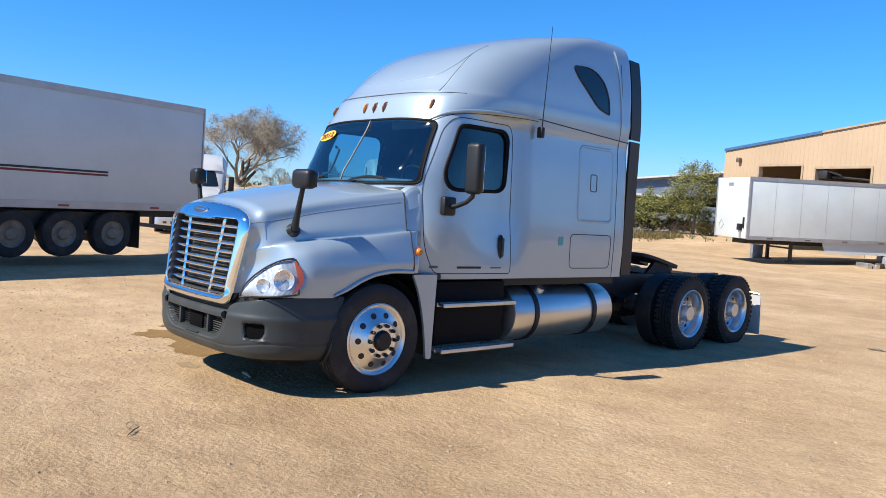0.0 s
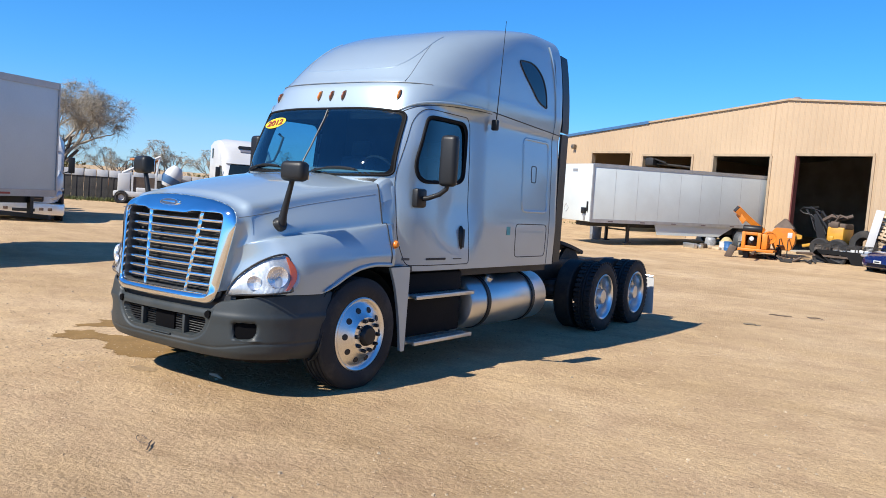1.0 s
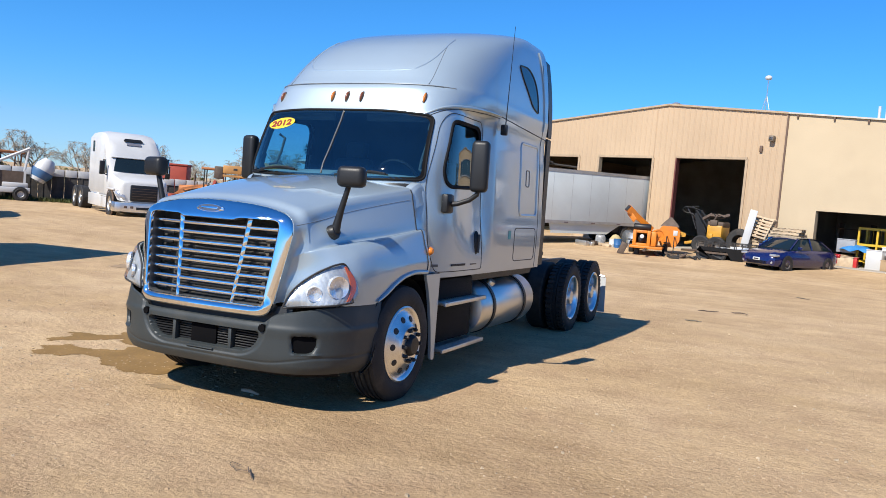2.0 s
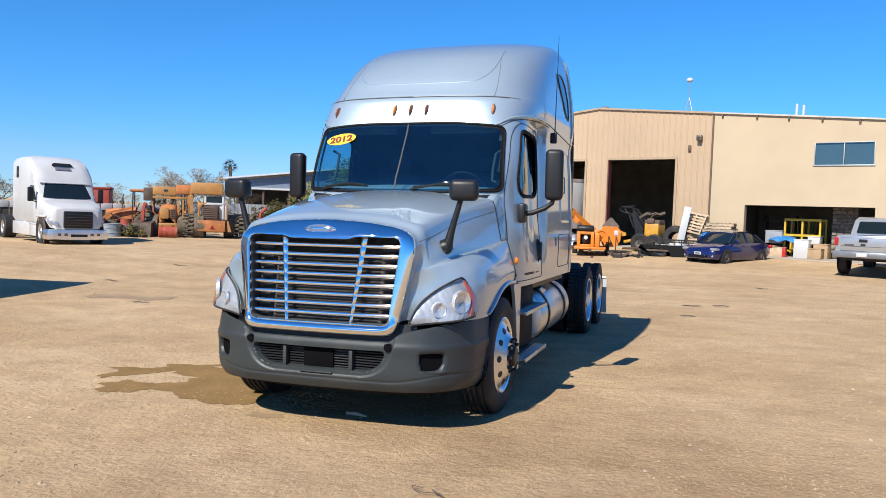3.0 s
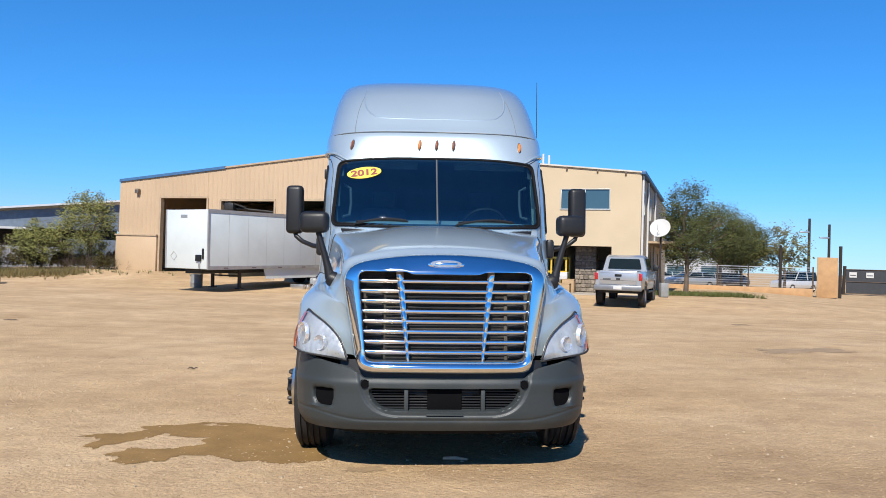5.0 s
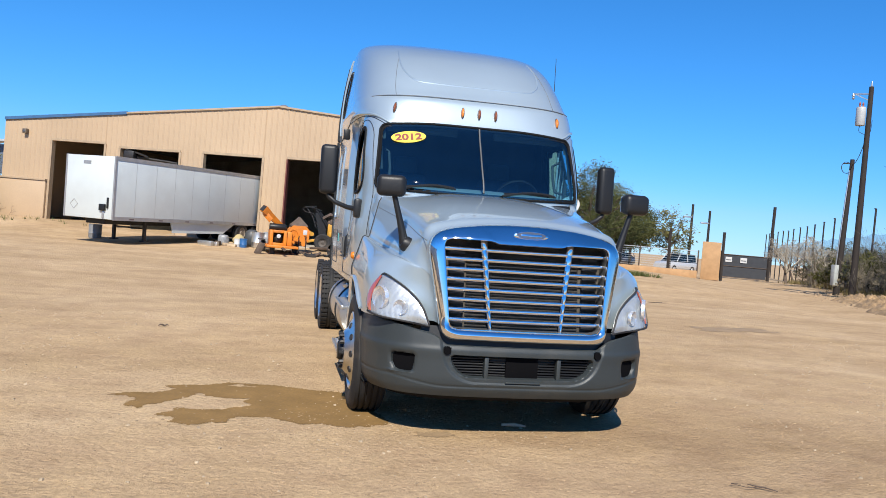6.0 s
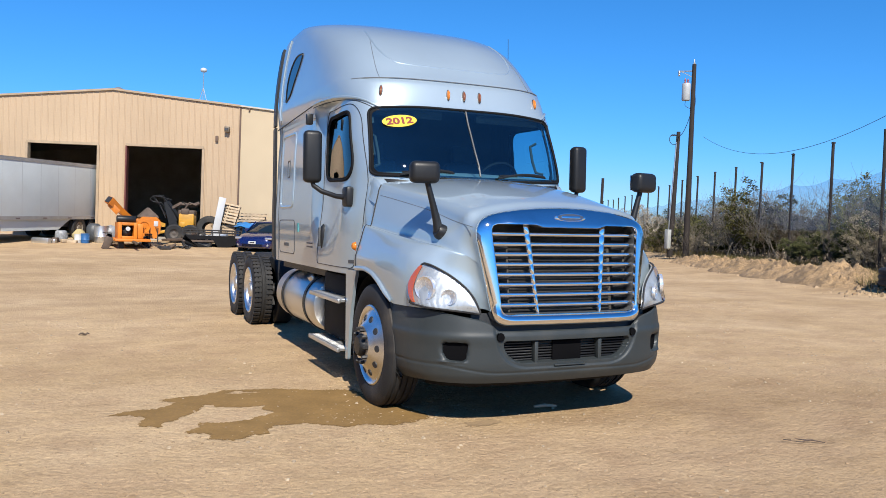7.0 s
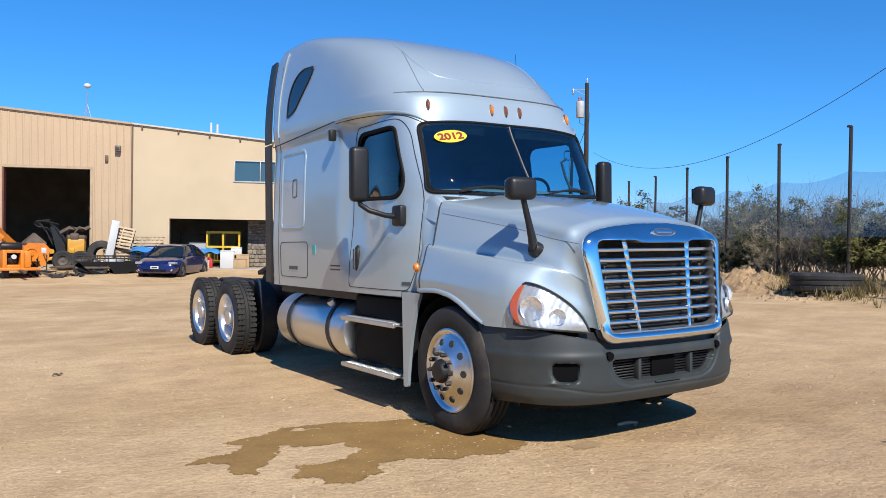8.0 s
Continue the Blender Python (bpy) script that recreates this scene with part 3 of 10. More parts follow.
def make_grille():
    inner = smooth_poly([(0.60, 0.872), (0.668, 1.545), (0.30, 1.545), (0.26, 1.525), (-0.26, 1.525), (-0.30, 1.545), (-0.668, 1.545), (-0.60, 0.872)], [0.05, 0.06, 0.03, 0.03, 0.03, 0.03, 0.06, 0.05], 4)
    N = 160
    o, i = radial(SURROUND, 0, 1.2, N), radial(inner, 0, 1.2, N)
    grille = thing("grille", "", "")
    grille.parent = truck
    rings = []
    for f, dy in ((1.0, 0.07), (1.0, 0.026), (0.97, 0.014), (0.85, 0.002), (0.72, -0.007), (0.6, -0.014), (0.48, -0.020), (0.35, -0.025), (0.22, -0.029), (0.12, -0.031), (0.03, -0.029), (0.0, -0.020), (0.0, 0.0)):
        ring = []
        for (xo, zo), (xi, zi) in zip(o, i):
            x, z = xi + (xo - xi) * f, zi + (zo - zi) * f
            bulge = 0.040 * (1 - smooth(0.45, 0.64, abs(x))) * smooth(1.35, 1.54, z) * (1 - max(z - 1.52, 0) / 0.155)
            k = smooth(0.95, 0.873, zi) if 0.0 < f < 1.0 else 0.0
            ring.append((x, grille_y(z, x) + dy * (1 - k) - 0.034 * math.sin(math.pi * f) ** 0.8 * k - bulge, z))
        rings.append(ring)
    bm = B()
    rings_mesh(bm, rings)
    part("surround", bm, CHROME, grille, "chrome grille surround", 60)
    bm = B()
    rings_mesh(bm, [rings[-1], [(x * 0.995, y + 0.12, 1.2 + (z - 1.2) * 0.995) for x, y, z in rings[-1]]])
    part("grille_tunnel", bm, SILVER_DARK, grille)
    for k in range(8):
        z = 1.472 - 0.0765 * k
        w = 0.602 + (z - 0.872) * 0.1 + 0.02
        bm = B()
        y = grille_y(z) + 0.03
        rings = []
        for q in range(-16, 17):
            x = w * q / 16
            rings.append([(x, y + 0.10 * x * x + 0.010 * math.cos(a), 0.0155 * math.sin(a)) for a in [2 * math.pi * c / 24 for c in range(24)]])
        rings_mesh(bm, rings)
        part("bar", bm, CHROME_BAR, grille, sharp=180, at=Matrix.Translation((0, 0, z)))
    for sg in BOTH:
        bm = B()
        sheet(bm, lambda u, v, sg=sg: Vector((sg * (0.280 + 0.073 * v) + (u - 0.5) * (0.030 + 0.026 * v), grille_y(0.86 + 0.69 * v, 0.31) + 0.030 - 0.014 * math.sin(math.pi * u) - 0.004 * abs(math.sin(math.pi * (0.86 + 0.69 * v - 1.472) / 0.0765)), 0.86 + 0.69 * v)), 8, 90, thick=0.01)
        part("upright", bm, CHROME, grille)
    bm = B()
    sheet(bm, lambda u, v: Vector(((u * 2 - 1) * (0.62 + 0.07 * v), grille_y(0.86 + 0.7 * v) + 0.16, 0.86 + 0.7 * v)), 4, 4)
    part("radiator", bm, mat("radiator", (0.075, 0.065, 0.052), 0.8, 0, 0.5, 0.4, 5, 140, 0.004), grille, "dusty dark radiator core")
    for sg in BOTH:
        for k in range(8):
            z = 0.895 + 0.0765 * k
            bm = B()
            box(bm, (sg * 0.545 - 0.065, grille_y(z, 0.5) + 0.085, z), (sg * 0.545 + 0.065, grille_y(z, 0.5) + 0.10, z + 0.05), 0.004, None, 1)
            part("duct_panel", bm, DARK_SCREEN, grille, "grey duct panel behind the bars")
    for k in range(24):
        z = 0.88 + 0.0275 * k
        bm = B()
        box(bm, (-0.46, grille_y(z) + 0.140, z), (0.46, grille_y(z) + 0.150, z + 0.007))
        part("screen_slat", bm, FRAME_BLACK, grille)
    badge = B()
    lathe(badge, [(0, 0.012), (0.9, 0.012), (1.0, 0.006), (1.0, -0.02), (0, -0.02)], 40)
    bmesh.ops.transform(badge, matrix=Matrix.Translation((0, grille_y(1.605) - 0.036, 1.605)) @ Matrix.Rotation(radians(90 - 16), 4, "X") @ Matrix.Diagonal((0.14, 0.036, 1, 1)), verts=badge.verts)
    em = part("badge", badge, CHROME, grille, "oval chrome badge")
    badge = B()
    lathe(badge, [(0, 0.014), (0.84, 0.014), (0.84, -0.01), (0, -0.01)], 40)
    bmesh.ops.transform(badge, matrix=Matrix.Translation((0, grille_y(1.605) - 0.036, 1.605)) @ Matrix.Rotation(radians(90 - 16), 4, "X") @ Matrix.Diagonal((0.14, 0.033, 1, 1)), verts=badge.verts)
    part("badge_field", badge, mat("badge_dark", (0.10, 0.12, 0.16), 0.3, 0.6), em)
    badge = B()
    box(badge, (-0.085, -0.009, 0.012), (0.085, 0.009, 0.017), 0.002, Matrix.Translation((0, grille_y(1.605) - 0.036, 1.605)) @ Matrix.Rotation(radians(90 - 16), 4, "X"))
    part("badge_bar", badge, CHROME, em)
    # black sheet under the surround stands for the shade in the gap
    bm = B()
    sheet(bm, lambda u, v: plan_at((u * 2 - 1) * 0.80)[0] + Vector((0, 0.055 + 0.03 * v, 0.725 + 0.15 * v)), 30, 2)
    part("grille_gap", bm, BLACK, truck, "black sheet standing for the shaded gap under the grille")


make_grille()


# ---- headlights ----
def make_headlight(sg):
    s0, s1 = 0.80, 1.318
    lo = table([0, 0.5, 1], [0.872, 0.905, 0.935])
    hi = table([0, 0.08, 0.25, 0.5, 0.75, 0.93, 1.0], [0.89, 0.985, 1.085, 1.175, 1.225, 1.237, 1.20])

    def at(u, v, off):
        s = s0 + (s1 + 0.075 * math.sin(math.pi * min(max(v, 0), 1) ** 0.8) - s0) * u
        p, n = plan_at(s)
        z = lo(u) + (hi(u) - lo(u)) * v
        lean = 0.024 - 0.30 * max(z - 0.93, 0) - 0.20 * max(z - 1.08, 0) ** 1.5
        p = p + n * (lean + off + 0.012 * math.sin(math.pi * v))
        # the inner end lies back behind the grille surround
        k = 0.064 * (1 - smooth(0.15, 0.75, u))
        p.x, p.y, p.z = p.x - k, p.y + k, z
        p.x *= sg
        return p
    lamp = part("headlight", sheet(B(), lambda u, v: at(u, v, 0.004 + 0.0018 * abs(math.sin(math.pi * 13 * u + 3 * v))), 88, 14, thick=0.004), mat("headlamp_housing", (0.66, 0.69, 0.70), 0.34, 0.35, 0.10, 0.02, 14, 60), truck, "clear swept-back headlight with amber corner", 60)
    for u, v, r, d in ((0.36, 0.42, 0.058, 0.010), (0.66, 0.47, 0.088, 0.014)):
        p = at(u, v, -0.007)
        q = at(u, v, 0.043)
        bm = B()
        lathe(bm, [(0, 0.004), (r * 0.3, 0.006), (r * 0.6, 0.012), (r * 0.85, 0.020), (r, 0.026 + d * 0.2), (r * 1.04, 0.02), (r * 1.06, 0.0)], 24, along((q - p).normalized(), p + (q - p) * 0.18))
        part("reflector", bm, mat("lamp_reflector", (0.86, 0.87, 0.88), 0.26, 0.72, 0.2, 0.1, 30, 90) if sg > 0 and u < 0.5 else bpy.data.materials["lamp_reflector"], lamp, "round chrome reflector", 40)
        bm = B()
        lathe(bm, [(0, 0.014), (r * 0.3, 0.011), (r * 0.34, 0.0)], 14, along((q - p).normalized(), p + (q - p) * 0.26))
        part("bulb", bm, LENS, lamp)
    part("amber_corner", sheet(B(), lambda u, v: at(0.885 + 0.020 * v + (0.055 + 0.025 * v) * u - 0.03 * math.sin(math.pi * v) * (1 - u) - 0.04 * (1 - v) ** 2, 0.06 + 0.87 * v, 0.022), 8, 14, thick=0.01), AMBER_RED, lamp, "orange corner reflector")
    part("lens", sheet(B(), lambda u, v: at(u, v, 0.037 * min(1, u / 0.06, (1 - u) / 0.05 + 0.3, v / 0.06 + 0.3, (1 - v) / 0.08 + 0.3)), 36, 14), LENS, lamp, "clear plastic lens", 60)
    # dark rubber line round the lamp
    pts = [at(u / 24, 0, 0.022) for u in range(25)] + [at(1 - u / 24, 1, 0.022) for u in range(25)]
    part("lamp_gasket", loop_tube(B(), pts, 0.008, 6), SEAM, lamp)


for sg in BOTH:
    make_headlight(sg)

# ---- cab and sleeper: plan outlines stacked by height ----
CZ = [1.05, 1.5, 1.98, 2.3, 2.66, 2.72, 2.95, 3.0, 3.2, 3.45, 3.62, 3.76, 3.88, 3.94, 3.975]
c_w = table(CZ, [1.19, 1.2, 1.185, 1.175, 1.155, 1.165, 1.185, 1.18, 1.17, 1.145, 1.12, 1.095, 1.045, 0.97, 0.80])
c_yf = table(CZ, [1.72, 1.70, 1.64, 1.80, 1.995, 2.01, 2.10, 2.15, 2.32, 2.62, 2.95, 3.38, 3.90, 4.25, 4.6])
c_ys = table(CZ, [3.0, 3.0, 3.1, 3.15, 3.2, 3.25, 3.4, 3.5, 3.75, 4.0, 4.2, 4.35, 4.6, 4.75, 4.9])
c_n = table(CZ, [5, 5, 4.3, 5.0, 5.6, 5.0, 4.0, 3.9, 3.6, 3.4, 3.3, 3.2, 3.0, 2.8, 2.6])
c_yr = table(CZ, [5.19, 5.19, 5.19, 5.19, 5.19, 5.19, 5.19, 5.19, 5.19, 5.19, 5.19, 5.185, 5.17, 5.14, 5.06])


def front_y(x, z):
    w, a, b, n = c_w(z), c_yf(z), c_ys(z), c_n(z)
    return b - (b - a) * max(1 - min(abs(x) / w, 1) ** n, 0) ** (1 / n)


def door_inset(y, z):
    """The doors lie inside the line of the sleeper, under the overhang of the roof fairing."""
    return 0.062 * smooth(2.10, 2.9, y) * smooth(3.36, 3.10, y) * smooth(1.10, 1.8, z) * smooth(2.805, 2.735, z)


def side_x(y, z):
    w, a, b, n = c_w(z), c_yf(z), c_ys(z), c_n(z)
    if y >= b:
        return w - door_inset(y, z)
    return -door_inset(y, z) + w * max(1 - min((b - y) / (b - a), 1) ** n, 0) ** (1 / n)


SCREEN = smooth_poly([(-1.03, 1.985), (-0.5, 1.965), (0.5, 1.965), (1.03, 1.985), (0.985, 2.635), (0.5, 2.672), (-0.5, 2.672), (-0.985, 2.635)], [0.07, 0.2, 0.2, 0.07, 0.07, 0.2, 0.2, 0.07], 5)
SIDE_WIN = smooth_poly([(2.08, 2.10), (2.28, 2.60), (2.35, 2.625), (2.96, 2.63), (3.03, 2.56), (2.99, 2.03), (2.90, 1.97), (2.16, 1.945)], [0.14, 0.06, 0.05, 0.06, 0.07, 0.06, 0.07, 0.13], 5)
VENT_WIN = smooth_poly([(3.99, 3.50), (4.34, 3.53), (4.57, 3.41), (4.67, 3.22), (4.69, 3.02), (4.47, 3.07), (4.08, 3.38)], [0.06, 0.15, 0.15, 0.10, 0.02, 0.10, 0.10], 5)


def make_cab():
    zs = [1.05 + (3.6 - 1.05) * k / 120 for k in range(121)] + [3.64, 3.68, 3.72, 3.76, 3.80, 3.84, 3.87, 3.90, 3.925, 3.945, 3.96, 3.97, 3.975]

    def outline(z):
        w, a, b, n, yr = c_w(z), c_yf(z), c_ys(z), c_n(z), c_yr(z)
        tc = 0.5 ** (1 / n)
        rc = 0.07
        pts = [(x, yr) for x in (0.0, w * 0.3, w * 0.6, w - rc)] + [(w - rc + rc * math.sin(radians(30 * j)), yr - rc + rc * math.cos(radians(30 * j))) for j in (1, 2)]
        for k in range(61):
            pts.append((w, yr - rc + (b - yr + rc) * k / 60))
        for k in range(1, 45):
            t = tc * k / 44
            pts.append((w * (1 - t ** n) ** (1 / n), b - (b - a) * t))
        for k in range(1, 37):
            x = tc * (1 - k / 36)
            pts.append((w * x, b - (b - a) * (1 - x ** n) ** (1 / n)))
        return pts
    rows = []
    for z in zs:
        o = outline(z)
        step = 0.012 * math.exp(-((z - 2.955) / 0.02) ** 2)
        rows.append([(x - (door_inset(y, z) if x > 0.9 else 0), y + (step if i > 110 else 0), z) for i, (x, y) in enumerate(o)])
    n = len(rows[0])
    front_from = 4 + 2 + 61 + 36

    def grown(shape, x, y, by):
        return edge_distance(x, y, shape) < by

    def shell(name, material, scale_in, label):
        bm = B()
        for sg in BOTH:
            vs = []
            for r in rows:
                row = []
                for x, y, z in r:
                    if scale_in:
                        x, y, z = x * 0.965, 3.4 + (y - 3.4) * 0.972, 2.4 + (z - 2.4) * 0.975
                    row.append(bm.verts.new((sg * x, y, z)))
                vs.append(row)
            for i in range(len(rows) - 1):
                for j in range(n - 1):
                    q = [rows[i][j], rows[i][j + 1], rows[i + 1][j + 1], rows[i + 1][j]]
                    x, y, z = (sum(c[k] for c in q) / 4 for k in range(3))
                    if 1.9 < z < 2.7:
                        if j >= front_from - 12 and y < 2.35 and grown(SCREEN, x, z, -0.015):
                            continue
                        if j < n - 36 and y < 3.1 and grown(SIDE_WIN, y, z, -0.012):
                            continue
                    if 3.0 < z < 3.6 and y > 4.0 and not scale_in and grown(VENT_WIN, y, z, -0.015):
                        continue
                    f = (vs[i][j], vs[i][j + 1], vs[i + 1][j + 1], vs[i + 1][j])
                    bm.faces.new(f if sg < 0 else f[::-1])
            bm.faces.new(vs[-1] if sg < 0 else vs[-1][::-1])
        bmesh.ops.remove_doubles(bm, verts=bm.verts, dist=0.0008)
        return part(name, bm, material, truck, label, 45)
    shell("cab_shell", SILVER, False, "silver cab and raised-roof sleeper")
    shell("cab_lining", INTERIOR_DARK, True, "grey cab lining")
    bm = B()
    box(bm, (-1.15, 1.75, 1.04), (1.15, 5.15, 1.10))
    part("cab_floor", bm, FRAME_BLACK, truck)


make_cab()


def side_curve(pts, sg, off=0.0):
    return [Vector((sg * (side_x(y, z) + off), y, z)) for y, z in pts]


def dense(poly, step=0.06):
    out = []
    for i in range(len(poly)):
        a, b = Vector(poly[i - 1]), Vector(poly[i])
        k = max(1, int((b - a).length / step))
        out += [tuple(a + (b - a) * (t / k)) for t in range(k)]
    return out


def patch(shape, place, cells, thick=0.0, margin=0.0):
    """A pane that fills an outline on a curved body; place(a, b) gives the point."""
    bm = B()
    ring = dense(shape, 0.05)
    cx, cy = sum(p[0] for p in ring) / len(ring), sum(p[1] for p in ring) / len(ring)
    fr = [1.0] + [1 - (k + 1) / cells for k in range(cells - 1)]
    rings = [[place(cx + (x - cx) * f, cy + (y - cy) * f) for x, y in ring] for f in fr]
    vs = rings_mesh(bm, rings)
    c = bm.verts.new(place(cx, cy))
    last = vs[-1]
    for k in range(len(last)):
        bm.faces.new((last[k], last[(k + 1) % len(last)], c))
    return bm


def make_windows():
    ws = part("windshield", patch(SCREEN, lambda x, z: Vector((x, front_y(x, z) - 0.004, z)), 10), GLASS, truck, "tinted curved windshield", 80)
    part("windshield_gasket", loop_tube(B(), [(x, front_y(x, z) - 0.002, z) for x, z in dense(SCREEN)], 0.013, 8), SEAL, ws, "black rubber windshield seal")
    # black printed band round the edge of the glass
    zc = (min(z for x, z in SCREEN) + max(z for x, z in SCREEN)) / 2
    bm = B()
    rings_mesh(bm, [[(x * fx, front_y(x * fx, zc + (z - zc) * fz) - 0.003, zc + (z - zc) * fz) for x, z in dense(SCREEN)] for fx, fz in ((1, 1), (0.988, 0.96), (0.974, 0.92))])
    part("edge_band", bm, SEAL, ws, "black band round the glass")
    part("divider", tube(B(), [(0, front_y(0, z) - 0.008, z) for z in (2.0, 2.1, 2.25, 2.4, 2.55, 2.66)], 0.009, 8), mat("divider_grey", (0.09, 0.095, 0.10), 0.5), ws, "grey centre bar")
    for sg in BOTH:
        w = part("side_window", patch(SIDE_WIN, lambda y, z, sg=sg: Vector((sg * (side_x(y, z) - 0.002 - 0.03 * max(z - 1.95, 0)), y, z)), 6), GLASS_SIDE, truck, "dark tinted door window", 80)
        part("window_gasket", loop_tube(B(), side_curve(dense(SIDE_WIN), sg, 0.002), 0.014, 8), SEAL, w, "black rubber window seal")
        yc, zc = (min(y for y, z in SIDE_WIN) + max(y for y, z in SIDE_WIN)) / 2, (min(z for y, z in SIDE_WIN) + max(z for y, z in SIDE_WIN)) / 2
        bm = B()
        rings_mesh(bm, [side_curve([(yc + (y - yc) * f, zc + (z - zc) * f) for y, z in dense(SIDE_WIN)], sg, 0.003) for f in (1, 0.96, 0.925)])
        part("edge_band", bm, SEAL, w)
        v = part("sleeper_window", patch(VENT_WIN, lambda y, z, sg=sg: Vector((sg * (side_x(y, z) + 0.004), y, z)), 5), mat("sleeper_glass", (0.012, 0.02, 0.035), 0.06, 0, 0.05, 0.05, spec=0.6), truck, "dark teardrop sleeper window", 80)
        part("window_gasket", loop_tube(B(), side_curve(dense(VENT_WIN), sg, 0.004), 0.010, 6), BLACK, v)
    # wipers
    for x0, x1 in ((-0.80, -0.30), (0.18, 0.72)):
        wp = part("wiper", tube(B(), [(x0 + (x1 - x0) * t, front_y(x0 + (x1 - x0) * t, 1.99 + 0.05 * math.sin(t * 2.4)) - 0.035, 1.99 + 0.05 * math.sin(t * 2.4)) for t in [k / 8 for k in range(9)]], 0.011, 6), BLACK, truck, "black wiper arm")
        part("blade", tube(B(), [(x0 + 0.02 + (x1 - x0) * t, front_y(x0 + (x1 - x0) * t, 2.03) - 0.022, 2.015 + 0.012 * math.sin(t * 3)) for t in [k / 8 for k in range(9)]], 0.008, 6), BLACK, wp)
    # cowl between bonnet and glass
    part("cowl", sheet(B(), lambda u, v: Vector(((u * 2 - 1) * 0.93, 1.66 + (front_y((u * 2 - 1) * 0.93, 1.97) + 0.01 - 1.66) * v, 1.93 + 0.03 * v - 0.10 * abs(u * 2 - 1) ** 3 * (1 - v))), 40, 4, thick=0.02), BLACK, truck, "black cowl panel")


make_windows()


def make_cab_details():
    # roof light band
    for k, x in enumerate((-0.852, -0.172, 0.0, 0.172, 0.852)):
        y = front_y(x, 2.815)
        lamp = part("marker_light", lathe(B(), [(0, 0.032), (0.6, 0.028), (0.9, 0.016), (1.0, 0.0), (1.0, -0.02), (0, -0.02)], 20), AMBER if k in (1, 4) else mat("smoked_amber", (0.28, 0.08, 0.02), 0.18, 0, 0.05, 0.05, coat=0.6) if k in (0, 2, 3) else AMBER, truck, "amber roof marker light" if k in (1, 4) else "dark smoked roof marker light")
        lamp.matrix_basis = Matrix.Translation((x, y - 0.002, 2.815)) @ Matrix.Rotation(radians(math.copysign(12, x) if abs(x) > 0.5 else 0), 4, "Z") @ Matrix.Rotation(radians(90 - 22), 4, "X") @ Matrix.Rotation(radians(-6), 4, "Z") @ Matrix.Diagonal((0.0165, 0.055, 1, 1))
        part("marker_base", lathe(B(), [(1.14, -0.004), (1.14, 0.004), (0.9, 0.006)], 20), BLACK, lamp)
    # grooves of the roof fairing
    g = lambda x, z, o=0.0: Vector((x, front_y(x, z) + o, z))
    half = [(0.53, 3.128), (0.665, 3.178), (0.735, 3.28), (0.757, 3.42), (0.745, 3.58)]
    pts = [(-x, z) for x, z in reversed(half)] + [(0, 3.118)] + half
    part("fairing_bead", tube(B(), [g(*spline([(p[0], p[1]) for p in pts], k / 60)[:], 0.004) for k in range(61)], 0.009, 6), SILVER, truck)
    for sg in BOTH:
        part("fairing_seam", tube(B(), [g(sg * (0.835 - 0.085 * (k / 20) ** 2), 2.97 + 0.52 * k / 20, -0.001) for k in range(21)], 0.003, 5), SOFT_SEAM, truck)
        part("brow_line", tube(B(), [g(sg * 1.06 * k / 20, 2.962 - 0.01 * (k / 20) ** 2, 0.0) for k in range(21)], 0.005, 5), SOFT_SEAM, truck)
        # door
        door_line = smooth_poly([(2.03, 1.105), (1.91, 1.38), (1.885, 2.0), (2.12, 2.57), (2.24, 2.695), (3.04, 2.695), (3.09, 2.6), (3.09, 1.9), (3.085, 1.105)], [0.06, 0.25, 0.15, 0.1, 0.1, 0.06, 0.06, 0.2, 0.04], 4)
        part("door_gap", loop_tube(B(), side_curve(dense(door_line), sg, 0.0), 0.0045, 5), SEAM, truck, "door shut line")
        handle = part("door_handle", lathe(B(), [(0, 0.03), (0.5, 0.028), (0.85, 0.018), (1.0, 0.0), (1.0, -0.01), (0, -0.01)], 24), BLACK, truck, "black recessed door handle")
        handle.matrix_basis = Matrix.Translation((sg * (side_x(2.93, 1.39) + 0.0), 2.93, 1.385)) @ Matrix.Rotation(radians(90 * sg), 4, "Y") @ Matrix.Diagonal((0.135, 0.047, 1, 1))
        bm = B()
        box(bm, (-0.012, -0.10, -0.012), (0.012, 0.10, 0.012), 0.008)
        part("grip", bm, INTERIOR_DARK, handle, at=Matrix.Diagonal((1 / 0.135, 1 / 0.047, 1, 1)) @ Matrix.Translation((0, 0, 0.035)) @ Matrix.Rotation(radians(90), 4, "Z"))
        # overhanging gutter above the door, running on as the fairing joint
        gut = [(2.03, 2.64), (2.13, 2.71), (2.28, 2.755), (2.6, 2.79), (3.1, 2.812), (3.4, 2.812)]
        part("gutter", tube(B(), side_curve([tuple(spline(gut, k / 20)) for k in range(21)], sg, 0.012), [0.006 + 0.010 * math.sin(math.pi * k / 20) for k in range(21)], 8), SILVER, truck)
        # dark line below the gutter, the overhang's shade put into colour
        part("gutter_gap", tube(B(), side_curve([tuple(spline([(y, z - 0.028) for y, z in gut], k / 20)) for k in range(21)], sg, 0.002), 0.004, 6), SEAM, truck)
        part("fairing_joint", tube(B(), side_curve([(3.4 + 1.79 * k / 20, 2.812 - 0.088 * k / 20) for k in range(21)], sg, 0.0), 0.0065, 6), SEAM, truck)
        part("rear_seam", tube(B(), side_curve([(4.95, 1.06 + 2.62 * k / 20) for k in range(21)], sg, 0.001), 0.004, 5), SILVER_DARK, truck)
